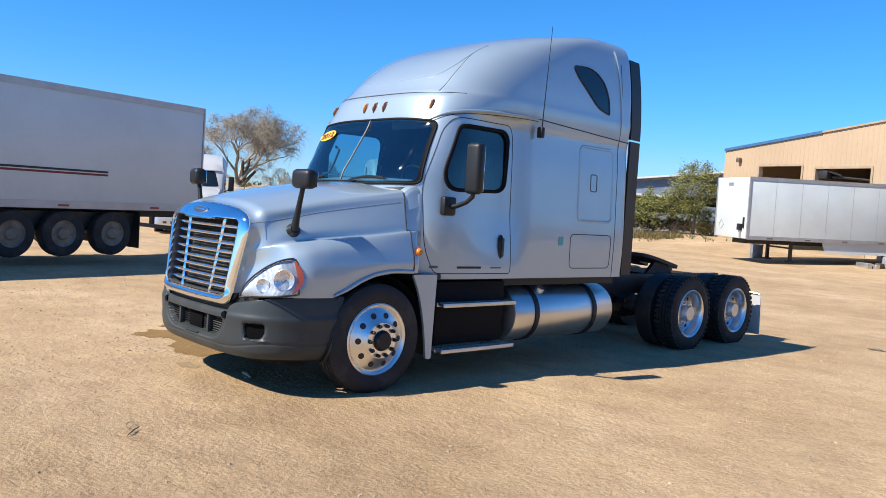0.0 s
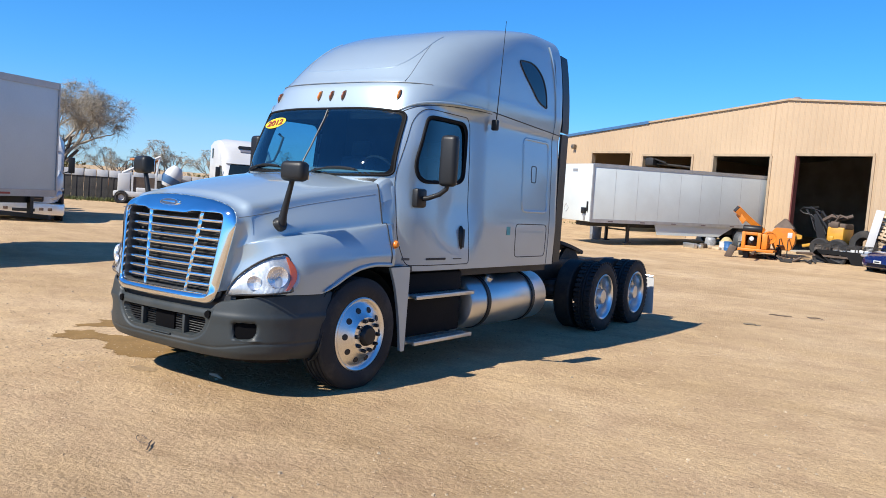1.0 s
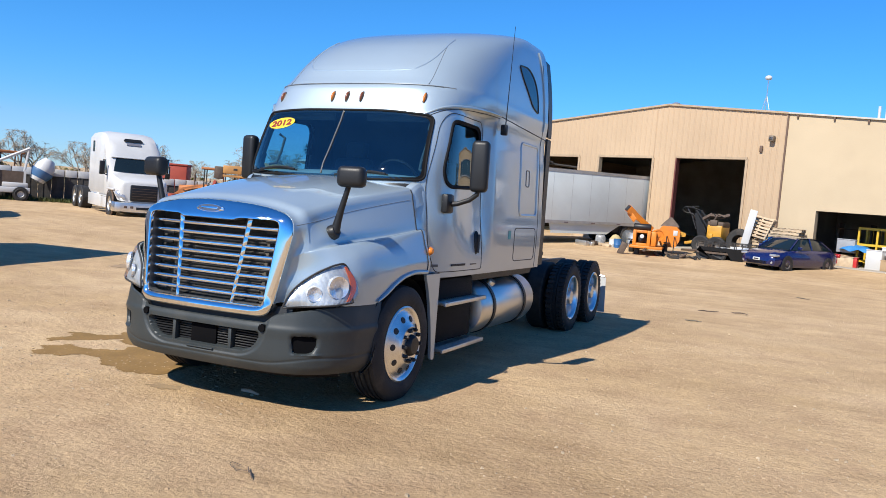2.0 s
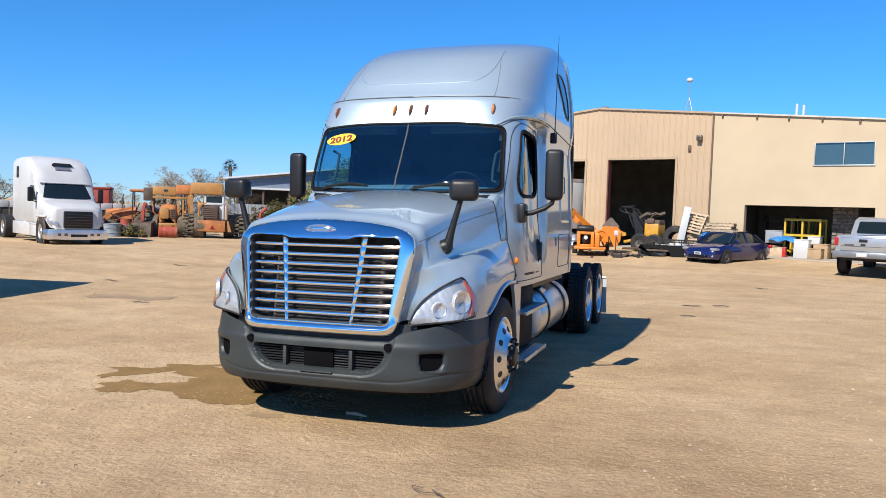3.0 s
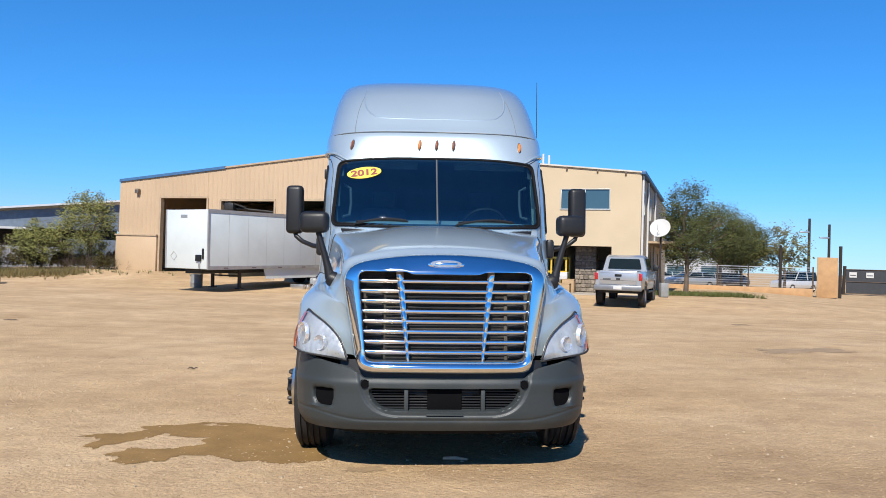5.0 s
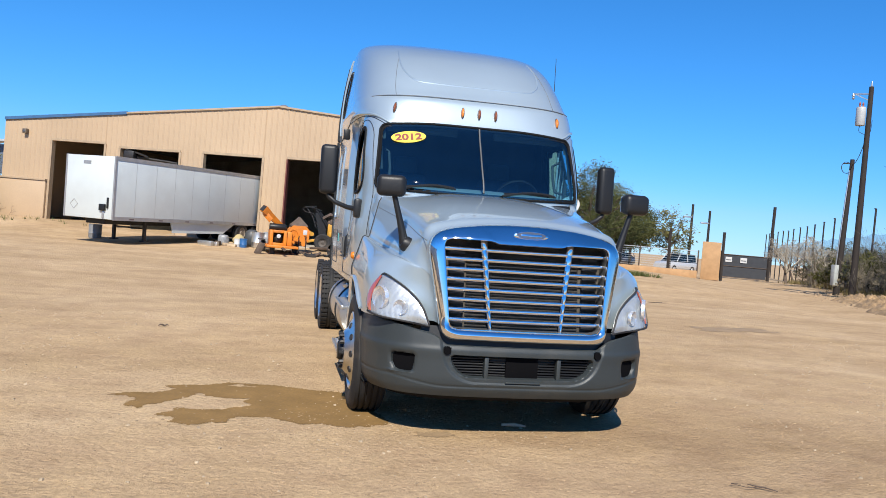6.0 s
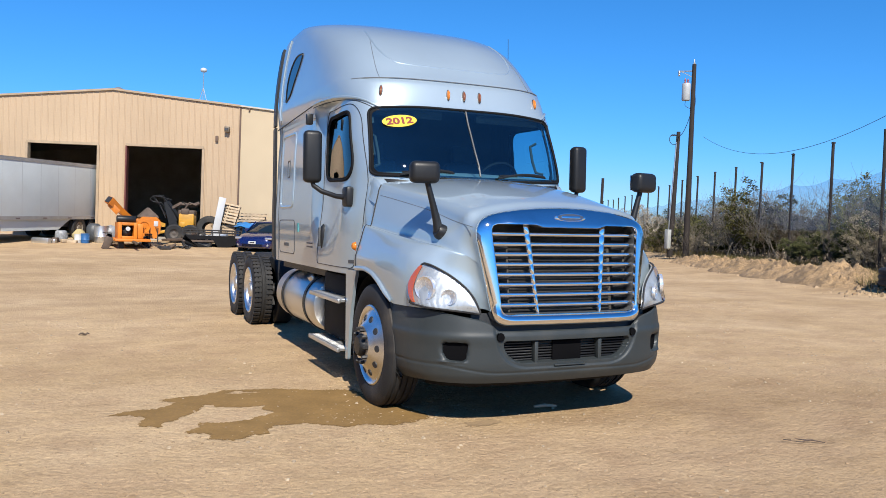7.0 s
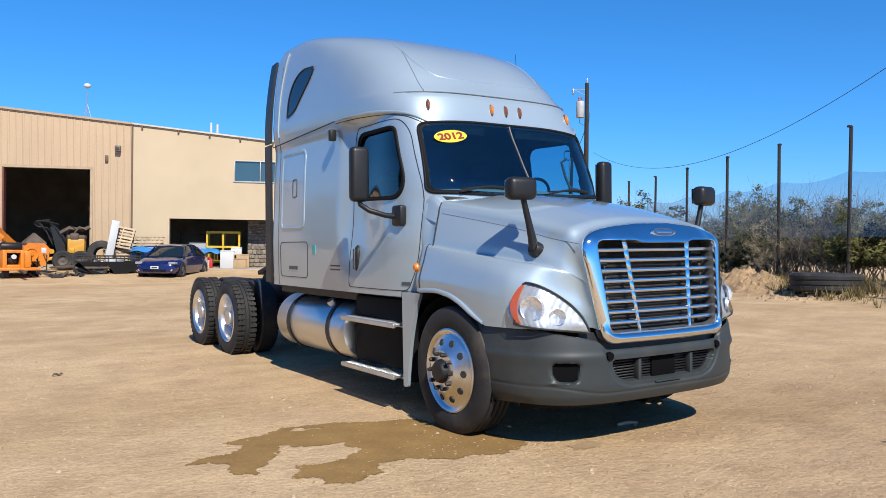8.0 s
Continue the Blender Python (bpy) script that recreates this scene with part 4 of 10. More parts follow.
        part("rear_bead", tube(B(), [Vector((sg * (side_x(4.93 - 0.04 * t, z) + 0.006), 4.95 - 0.12 * t * t, z)) for t, z in [(k / 16, 2.82 + 1.0 * k / 16) for k in range(17)]], 0.012, 6), SILVER, truck)
        # pressed panels on the sleeper's side
        for shape, r in ((smooth_poly([(4.10, 1.16), (4.88, 1.16), (4.88, 1.56), (4.08, 1.56)], 0.07), 0.005),):
            part("luggage_door_gap", loop_tube(B(), side_curve(dense(shape), sg, 0.0), r, 5), SEAM, truck, "luggage door shut line")
        up = smooth_poly([(4.20, 1.72), (4.86, 1.72), (4.86, 2.60), (4.20, 2.60)], 0.08)
        part("side_pressing", loop_tube(B(), side_curve(dense(up), sg, -0.008), 0.020, 8), SILVER, truck)
        lat = smooth_poly([(4.42, 2.08), (4.54, 2.08), (4.54, 2.28), (4.42, 2.28)], 0.03)
        part("vent_flap", loop_tube(B(), side_curve(dense(lat), sg, 0.0), 0.007, 6), SILVER_DARK, truck)
        # decals and lettering bars
        bm = B()
        box(bm, (-0.002, -0.04, -0.05), (0.002, 0.04, 0.05))
        part("decal", bm, TEAL, truck, "small green and blue decal", at=Matrix.Translation((sg * (side_x(3.91, 1.47) + 0.003), 3.91, 1.475)))
        for y0, y1, z0, z1 in ((1.98, 2.07, 1.158, 1.182), (2.30, 2.63, 1.158, 1.180), (2.78, 2.94, 1.160, 1.172)) if sg > 0 else ((2.0, 2.1, 1.155, 1.185), (3.28, 3.5, 1.26, 1.275), (3.28, 3.5, 1.30, 1.315), (4.38, 4.62, 1.245, 1.285)):
            bm = B()
            box(bm, (-0.002, y0, z0), (0.002, y1, z1))
            ym, zm = (y0 + y1) / 2, (z0 + z1) / 2
            tilt = (side_x(y1, zm) - side_x(y0, zm)) / (y1 - y0)
            bmesh.ops.transform(bm, matrix=Matrix.Translation((sg * (side_x(ym, zm) + 0.003), ym, zm)) @ Matrix.Rotation(-sg * math.atan(tilt), 4, "Z") @ Matrix.Translation((0, -ym, -zm)), verts=bm.verts)
            part("lettering_bar", bm, SEAM if y1 - y0 > 0.3 else SILVER_DARK, truck, "dark lettering bar")
        # cowl side panel between bonnet and door, with its round amber lamp
        def cowl(u, v, sg=sg):
            q = spline(hood_section(1.70), (4.6 + 8.4 * v) / 13)
            z = max(q.y, 1.085)
            x1 = side_x(1.89, z) + 0.003
            return Vector((sg * (q.x - 0.004 + (x1 - q.x + 0.004) * smooth(0.25, 1.0, u)), 1.712 + 0.178 * u, z))
        part("cowl_side", sheet(B(), cowl, 10, 60), SILVER, truck, "silver cowl side panel", 60)
        def corner(u, v, sg=sg):
            q = spline(hood_section(1.70), (4.0 + 2.4 * u) / 13)
            x, z = q.x * (1 + 0.035 * v), q.y + 0.075 * v - 0.004
            return Vector((sg * x, 1.712 + (front_y(x, z) + 0.03 - 1.712) * v, z + 0.03 * math.sin(math.pi * v) * math.sin(math.pi * u)))
        part("cowl_corner", sheet(B(), corner, 14, 10), SILVER, truck, "silver corner piece at the foot of the pillar", 60)
        part("hood_gap", tube(B(), [Vector((sg * (q.x + 0.001), 1.702, q.y)) for q in [spline(hood_section(1.70), s / 40) for s in range(14, 41)]], 0.007, 6), SEAM, truck)
        sl = part("side_lamp", lathe(B(), [(0, 0.03), (0.022, 0.026), (0.034, 0.012), (0.036, 0.0), (0.042, -0.004), (0, -0.01)], 24, along((sg, 0, 0), (sg * 1.200, 1.765, 1.325))), AMBER, truck, "round amber side lamp")
        # side extenders
        for z0, z1 in ((1.07, 2.755), (2.78, 3.78)):
            bm = B()
            sheet(bm, lambda u, v, z0=z0, z1=z1, sg=sg: Vector((sg * (1.178 - (0.10 * v * v if z0 > 2 else 0) - 0.03 * u), 5.18 + 0.25 * u, z0 + (z1 - z0) * v)), 4, 16, thick=0.03)
            part("side_extender", bm, BLACK, truck, "black rubber-edged side extender")
    bm = B()
    box(bm, (-0.9, 5.195, 1.15), (0.9, 5.22, 3.4), 0.01)
    part("rear_wall", bm, SILVER_DARK, truck)
    # aerial on the driver's side, and its lamp body on both sides
    for sg in BOTH:
        bm = B()
        box(bm, (-0.03, -0.03, -0.06), (0.045, 0.03, 0.06), 0.015)
        b = part("aerial_base", bm, BLACK, truck, "black aerial mount", at=Matrix.Translation((sg * 1.225, 3.39, 2.66)))
        if sg > 0:
            bm = B()
            tube(bm, [(0.02, 0, 0.05), (0.025, 0.02, 0.5), (0.03, 0.05, 1.16)], [0.007, 0.005, 0.003], 6)
            part("aerial", bm, BLACK, b, "thin whip aerial")


make_cab_details()


# ---- mirrors ----
def make_mirrors():
    for sg in BOTH:
        cx, cy = (1.47, 2.185) if sg > 0 else (-1.451, 2.353)
        bm = B()
        box(bm, (-0.088, -0.065, -0.25), (0.088, 0.055, 0.25), 0.045, seg=4)
        head = part("door_mirror", bm, BLACK, truck, "tall black door mirror", at=Matrix.Translation((cx, cy, 2.165)) @ Matrix.Rotation(radians(8 * sg), 4, "Z"))
        bm = B()
        box(bm, (-0.07, 0.052, -0.22), (0.07, 0.060, 0.22), 0.003)
        part("mirror_glass", bm, mat("mirror_glass", (0.75, 0.76, 0.78), 0.04, 1.0, 0.01, 0.01), head, "mirror glass")
        bm = B()
        tube(bm, [(cx, cy, 1.94), (cx - sg * 0.015, cy, 1.89), (cx - sg * 0.085, 0.8 * cy + 0.43, 1.835), (cx - sg * 0.20, 0.4 * cy + 1.28, 1.79), (sg * 1.16, 2.14, 1.775)], [0.022, 0.024, 0.024, 0.024, 0.028], 10)
        part("mirror_arm", bm, BLACK, truck, "black mirror arm")
        bm = B()
        box(bm, (-0.03, -0.085, -0.095), (0.045, 0.085, 0.095), 0.025)
        part("mirror_bracket", bm, BLACK, truck, at=Matrix.Translation((sg * (side_x(2.12, 1.79) + 0.02), 2.13, 1.785)))
        # bonnet mirror
        bm = B()
        box(bm, (-0.118, -0.07, -0.085), (0.118, 0.055, 0.085), 0.045, seg=4)
        hm = part("hood_mirror", bm, BLACK, truck, "black hood mirror", at=Matrix.Translation((sg * 1.045, 0.53, 1.935)) @ Matrix.Rotation(radians(10 * sg), 4, "Z"))
        bm = B()
        box(bm, (-0.10, 0.053, -0.066), (0.10, 0.061, 0.066), 0.003)
        part("mirror_glass", bm, bpy.data.materials["mirror_glass"], hm)
        bm = B()
        tube(bm, [(sg * 1.02, 0.53, 1.87), (sg * 1.0, 0.53, 1.80), (sg * 0.965, 0.53, 1.68), (sg * 0.935, 0.53, 1.57), (sg * 0.915, 0.53, 1.48)], [0.022, 0.023, 0.026, 0.032, 0.042], 10)
        part("hood_mirror_arm", bm, BLACK, truck, "tapered black mirror arm")
        bm = B()
        lathe(bm, [(0, 0.05), (0.045, 0.045), (0.062, 0.02), (0.066, -0.03), (0, -0.03)], 20, along((sg * 0.75, -0.1, 0.35), (sg * 0.895, 0.53, 1.475)))
        part("hood_mirror_base", bm, BLACK, truck)


make_mirrors()


# ---- wheels ----
def tyre_mesh(w, lugs):
    """A tyre about the x axis, its outer face at x = 0, going inwards."""
    bm = B()
    r = TYRE_R
    prof = [(0.335, -0.012), (0.36, 0.002), (0.42, 0.010), (0.47, 0.004), (r - 0.022, -0.012), (r - 0.006, -0.024)]
    gro = 4
    for k in range(gro):
        a = -0.024 - (w - 0.048) * (k + 0.8) / (gro + 0.6)
        prof += [(r, a + 0.014), (r - 0.014, a + 0.009), (r - 0.014, a - 0.003), (r, a - 0.007)]
    prof += [(r - 0.006, -w + 0.024), (r - 0.022, -w + 0.012), (0.46, -w - 0.004), (0.40, -w - 0.006), (0.335, -w + 0.02)]
    lathe(bm, prof, 72, along((1, 0, 0), (0, 0, 0)))
    if lugs is not None:
        for k in range(44):
            for x0, x1, ph in ((-0.10, -0.004, 0.0), (-w + 0.004, -w + 0.10, 0.5)):
                a = 2 * math.pi * (k + ph) / 44
                box(lugs, (x0, -0.022, r - 0.022), (x1, 0.022, r + 0.010), 0, Matrix.Rotation(a, 4, "X"))
    return bm


def front_wheel():
    rim = B()
    lathe(rim, [(0.335, -0.03), (0.342, -0.004), (0.330, 0.004), (0.312, -0.004), (0.300, -0.02), (0.285, -0.012), (0.262, 0.006), (0.205, 0.030), (0.175, 0.060), (0.165, 0.068), (0.10, 0.070), (0.0, 0.070)], 64, along((1, 0, 0), (0, 0, 0)))
    wheel = part("wheel", rim, ALLOY, truck, "polished aluminium front wheel with ten dark discs for its holes", 30)
    part("tyre", tyre_mesh(0.28, None), RUBBER, wheel, "black truck tyre", 30)
    hub = B()
    lathe(hub, [(0.098, 0.06), (0.098, 0.075), (0.088, 0.10), (0.075, 0.115), (0.0, 0.12)], 32, along((1, 0, 0), (0, 0, 0)))
    part("hub", hub, BLACK, wheel, "black oil hub")
    hole = nut = None
    for k in range(10):
        a = 2 * math.pi * (k + 0.5) / 10
        m = Matrix.Rotation(a, 4, "X")
        if hole is None:
            # dark disc on the rim face stands for the shade in a hand hole
            bm = B()
            lathe(bm, [(0, 0.0035), (0.027, 0.0035), (0.029, 0.0), (0.029, -0.02)], 18, Matrix.Translation((0.0195, 0, 0.236)) @ along((0.92, 0, 0.40), (0, 0, 0)))
            hole = part("hand_hole", bm, SEAM, wheel, at=m)
            bm = B()
            lathe(bm, [(0.019, 0.0), (0.019, 0.022), (0.013, 0.040), (0.0, 0.042)], 6, along((1, 0, 0), (0.068, 0, 0.1425)))
            nut = part("lug_nut", bm, FRAME_BLACK, wheel, at=m, sharp=20)
        else:
            again(hole, wheel, m)
            again(nut, wheel, m)
    return wheel


def rear_wheel():
    rim = B()
    lathe(rim, [(0.335, -0.03), (0.342, -0.004), (0.330, 0.004), (0.314, -0.004), (0.296, -0.03), (0.288, -0.10), (0.282, -0.150), (0.262, -0.165), (0.20, -0.150), (0.165, -0.125), (0.10, -0.12), (0, -0.12)], 64, along((1, 0, 0), (0, 0, 0)))
    wheel = part("wheel", rim, ALLOY, truck, "deep-dish aluminium rear wheel", 30)
    lugs = B()
    tyre = part("tyre", tyre_mesh(0.27, lugs), RUBBER, wheel, "dusty black drive tyre", 30)
    tagged(part("tread", lugs, RUBBER, tyre, "", 30), kind="stuff")
    hub = B()
    lathe(hub, [(0.115, -0.13), (0.112, -0.03), (0.10, -0.015), (0.03, -0.012), (0, -0.012)], 28, along((1, 0, 0), (0, 0, 0)))
    part("hub", hub, ALLOY_DULL, wheel, "dull axle hub")
    hole = nut = None
    for k in range(10):
        m = Matrix.Rotation(2 * math.pi * k / 10, 4, "X")
        if hole is None:
            # here too a dark disc puts the hole's shade on the rim
            bm = B()
            lathe(bm, [(0, 0.004), (0.026, 0.004), (0.028, 0.0), (0.028, -0.02)], 16, along((1, 0, 0), (-0.158, 0, 0.232)))
            hole = part("hand_hole", bm, SEAM, wheel, at=m)
            bm = B()
            lathe(bm, [(0.018, 0.0), (0.018, 0.03), (0, 0.032)], 6, along((1, 0, 0), (-0.125, 0, 0.1425)))
            nut = part("lug_nut", bm, ALLOY_DULL, wheel, at=m, sharp=20)
        else:
            again(hole, wheel, m)
            again(nut, wheel, m)
    inner = B()
    lathe(inner, [(0.335, -0.36), (TYRE_R - 0.02, -0.35), (TYRE_R, -0.37), (TYRE_R, -0.57), (TYRE_R - 0.02, -0.60), (0.335, -0.59)], 56, along((1, 0, 0), (0, 0, 0)))
    part("inner_tyre", inner, RUBBER, wheel, "inner dual tyre", 30)
    return wheel


AXLES = (6.92, 8.23)


def make_wheels():
    fw = front_wheel()
    fw.matrix_basis = Matrix.Translation((1.218, 1.30, 0.50))
    copy_thing(fw, Matrix.Translation((-1.218, 1.25, 0.50)) @ Matrix.Rotation(math.pi, 4, "Z"))
    rw = rear_wheel()
    rw.matrix_basis = Matrix.Translation((1.215, AXLES[0], HUB_Z))
    for x, y, a in ((1.215, AXLES[1], 20), (-1.215, AXLES[0], 200), (-1.215, AXLES[1], 187)):
        copy_thing(rw, Matrix.Translation((x, y, HUB_Z)) @ Matrix.Rotation(math.pi if x < 0 else 0, 4, "Z") @ Matrix.Rotation(radians(a), 4, "X"))


make_wheels()


# ---- chassis, tanks, steps ----
def make_chassis():
    for sg in BOTH:
        bm = B()
        box(bm, (sg * 0.43 - 0.045, 0.8, 0.72), (sg * 0.43 + 0.045, 9.0, 1.0), 0.01)
        part("frame_rail", bm, FRAME_BLACK, truck, "black frame rail")
        # fuel tank
        y0, y1, cx, cz, r = 3.22, 5.08, sg * 0.885, 0.63, 0.315
        bm = B()
        lathe(bm, [(0, 0.0), (r * 0.72, 0.006), (r * 0.93, 0.025), (r, 0.07), (r, y1 - y0 - 0.07), (r * 0.93, y1 - y0 - 0.025), (r * 0.72, y1 - y0 - 0.006), (0, y1 - y0)], 48, along((0, 1, 0), (cx, y0, cz)))
        tank = part("fuel_tank", bm, mat("tank_aluminium", (0.64, 0.64, 0.63), 0.33, 0.95, 0.04, 0.0, 2, 4) if sg > 0 else bpy.data.materials["tank_aluminium"], truck, "polished aluminium fuel tank", 30)
        for y in (3.55, 4.62):
            bm = B()
            lathe(bm, [(r + 0.002, 0.0), (r + 0.014, 0.003), (r + 0.014, 0.067), (r + 0.002, 0.07)], 48, along((0, 1, 0), (cx, y, cz)))
            part("tank_strap", bm, BLACK, tank, "black tank strap")
        bm = B()
        lathe(bm, [(0, 0.06), (0.05, 0.06), (0.055, 0.05), (0.055, 0.0)], 20, along((sg * 0.6, 0, 0.8), (cx + sg * 0.16, 3.75, cz + 0.255)))
        part("filler_cap", bm, ALLOY_DULL, tank, "round filler cap")
        # step box and treads
        bm = B()
        box(bm, (sg * 0.925 - 0.17, 2.12, 0.36), (sg * 0.925 + 0.17, 3.14, 1.02), 0.03)
        part("step_box", bm, SEAL, truck, "black battery box behind the steps")
        for z in (0.335, 0.80):
            xm = sg * 1.135
            bm = B()
            box(bm, (xm + sg * 0.105 - 0.015, 2.09, z - 0.03), (xm + sg * 0.105 + 0.015, 3.16, z + 0.012), 0.006)
            step = part("step", bm, ALLOY_DULL, truck, "slotted aluminium step")
            for o in (-0.105, 0.0):
                bm = B()
                box(bm, (xm + sg * o - 0.012, 2.09, z - 0.03), (xm + sg * o + 0.012, 3.16, z + 0.010), 0.005)
                part("step_rail", bm, ALLOY_DULL, step)
            bar = None
            for k in range(20):
                y = 2.115 + 0.0537 * k
                if bar is None:
                    bm = B()
                    box(bm, (-0.095, -0.0145, -0.02), (0.095, 0.0145, 0.009), 0.004, None, 1)
                    bar = part("tread_bar", bm, ALLOY_DULL, step, at=Matrix.Translation((xm, y, z)))
                else:
                    again(bar, step, Matrix.Translation((xm, y, z)))
        for y in (2.2, 3.0):
            bm = B()
            box(bm, (sg * 1.02 - 0.02, y - 0.03, 0.30), (sg * 1.02 + 0.02, y + 0.03, 0.86), 0.006)
            part("step_bracket", bm, FRAME_BLACK, truck)
        # panel behind the front wheel
        o = smooth_poly([(1.71, 1.10), (2.02, 1.10), (2.01, 0.69), (2.0, 0.26), (1.935, 0.26), (1.885, 0.61), (1.80, 0.92)], [0.02, 0.02, 0.05, 0.02, 0.02, 0.3, 0.2], 5)
        bm = B()
        prism(bm, o, Matrix(((0, 0, 1, sg * 1.185 - 0.015), (1, 0, 0, 0), (0, 1, 0, 0), (0, 0, 0, 1))), 0.03)
        part("wheel_panel", bm, SILVER, truck, "silver panel behind the front wheel")
        bm = B()
        sheet(bm, lambda u, v, sg=sg: Vector((sg * (0.75 + 0.42 * u), 1.93, 0.30 + 0.75 * v)), 2, 2, thick=0.01)
        part("splash_guard", bm, BLACK, truck)
        # skirt under the sleeper
        bm = B()
        box(bm, (sg * 1.06 - 0.02, 3.1, 0.96), (sg * 1.06 + 0.02, 5.15, 1.06))
        part("sleeper_skirt", bm, BLACK, truck)
        # suspension air bags and hangers
        for y in (6.5, 7.35, 7.85, 8.7):
            bm = B()
            lathe(bm, [(0, 0), (0.10, 0), (0.13, 0.05), (0.11, 0.1), (0.13, 0.15), (0.10, 0.2), (0, 0.2)], 16, Matrix.Translation((sg * 0.5, y, 0.5)))
            part("air_spring", bm, RUBBER, truck)
        # mud flap
        bm = B()
        sheet(bm, lambda u, v, sg=sg: Vector((sg * ((0.76 if sg > 0 else 0.60) + 0.50 * u), 8.93 + 0.05 * (1 - v) + 0.012 * math.sin(u * 5), 0.10 + 0.62 * v)), 6, 8, thick=0.012)
        flap = part("mud_flap", bm, WHITE if sg > 0 else RUBBER, truck, "white rear mud flap" if sg > 0 else "black rear mud flap")
        bm = B()
        tube(bm, [(sg * 0.45, 8.92, 0.80), (sg * 0.8, 8.92, 0.77), (sg * (1.24 if sg > 0 else 1.05), 8.93, 0.74)], 0.022, 8)
        part("flap_bracket", bm, ALLOY, flap)
        bm = B()
        lathe(bm, [(0, 0.03), (0.045, 0.026), (0.055, 0.0), (0, -0.02)], 20, along((0, 1, 0), (sg * 0.30, 9.03, 0.86)))
        part("tail_lamp", bm, mat("tail_red", (0.5, 0.02, 0.02), 0.2, 0, coat=0.5) if sg > 0 else bpy.data.materials["tail_red"], truck, "round red tail lamp")
    for y in (1.0, 2.4, 4.0, 5.6, 6.3, 7.6, 8.95):
        bm = B()
        box(bm, (-0.40, y - 0.04, 0.76), (0.40, y + 0.04, 0.96))
        part("cross_member", bm, FRAME_BLACK, truck)
    for y, r in ((HUB_Y, 0.06), (AXLES[0], 0.10), (AXLES[1], 0.10)):
        bm = B()
        tube(bm, [(-1.05, y, HUB_Z), (-0.3, y, HUB_Z), (0.3, y, HUB_Z), (1.05, y, HUB_Z)], r, 10)
        if r > 0.08:
            lathe(bm, [(0, -0.2), (0.12, -0.18), (0.2, -0.06), (0.2, 0.06), (0.12, 0.18), (0, 0.2)], 16, along((0, 1, 0), (0.05, y, HUB_Z)))
        part("axle", bm, FRAME_BLACK, truck)
    bm = B()
    box(bm, (-0.42, 0.95, 0.45), (0.42, 2.9, 1.02), 0.05)
    part("engine_block", bm, FRAME_BLACK, truck)
    tp = B()
    tube(tp, [(0, 2.9, 0.7), (0, 5.0, 0.66), (0, 6.8, 0.56)], 0.06, 10)
    part("drive_shaft", tp, FRAME_BLACK, truck)
    # deck plate, air lines and fifth wheel
    bm = B()
    box(bm, (-0.55, 5.35, 1.0), (0.55, 6.15, 1.02), 0.004)
    part("deck_plate", bm, ALLOY_DULL, truck, "aluminium deck plate")
    o = smooth_poly([(-0.42, 6.85), (0.42, 6.85), (0.46, 7.2), (0.42, 7.85), (0.16, 7.9), (0.06, 7.45), (-0.06, 7.45), (-0.16, 7.9), (-0.42, 7.85), (-0.46, 7.2)], [0.15, 0.15, 0.2, 0.08, 0.05, 0.06, 0.06, 0.05, 0.08, 0.2], 4)
    bm = B()
    prism(bm, o, Matrix.Translation((0, 7.35, 1.16)) @ Matrix.Rotation(radians(-11), 4, "X") @ Matrix.Translation((0, -7.35, 0)), 0.05)
    fifth = part("fifth_wheel", bm, FRAME_BLACK, truck, "greasy black fifth wheel plate")
    for sg in BOTH:
        bm = B()
        prism(bm, [(7.0, 1.0), (7.7, 1.0), (7.5, 1.17), (7.2, 1.17)], Matrix(((0, 0, 1, sg * 0.36 - 0.03), (1, 0, 0, 0), (0, 1, 0, 0), (0, 0, 0, 1))), 0.06)
        part("fifth_wheel_bracket", bm, FRAME_BLACK, fifth)
    for k, (x, c) in enumerate(((-0.25, (0.5, 0.03, 0.03)), (0.0, (0.03, 0.12, 0.5)), (0.25, (0.03, 0.03, 0.03)))):
        bm = B()
        tube(bm, [spline([(x, 5.24, 2.0), (x, 5.36, 1.7), (x * 1.4, 5.42, 1.35), (x * 1.2, 5.35, 1.2), (x, 5.26, 1.5)], t / 20) for t in range(21)], 0.012, 6)
        part("air_line", bm, mat("hose", c, 0.5), truck, "coiled air hose")
    bm = B()
    box(bm, (0.52, 5.62, 1.0), (0.62, 5.76, 1.07), 0.01)
    part("work_lamp", bm, mat("blue_bit", (0.03, 0.2, 0.5), 0.4), truck)


make_chassis()


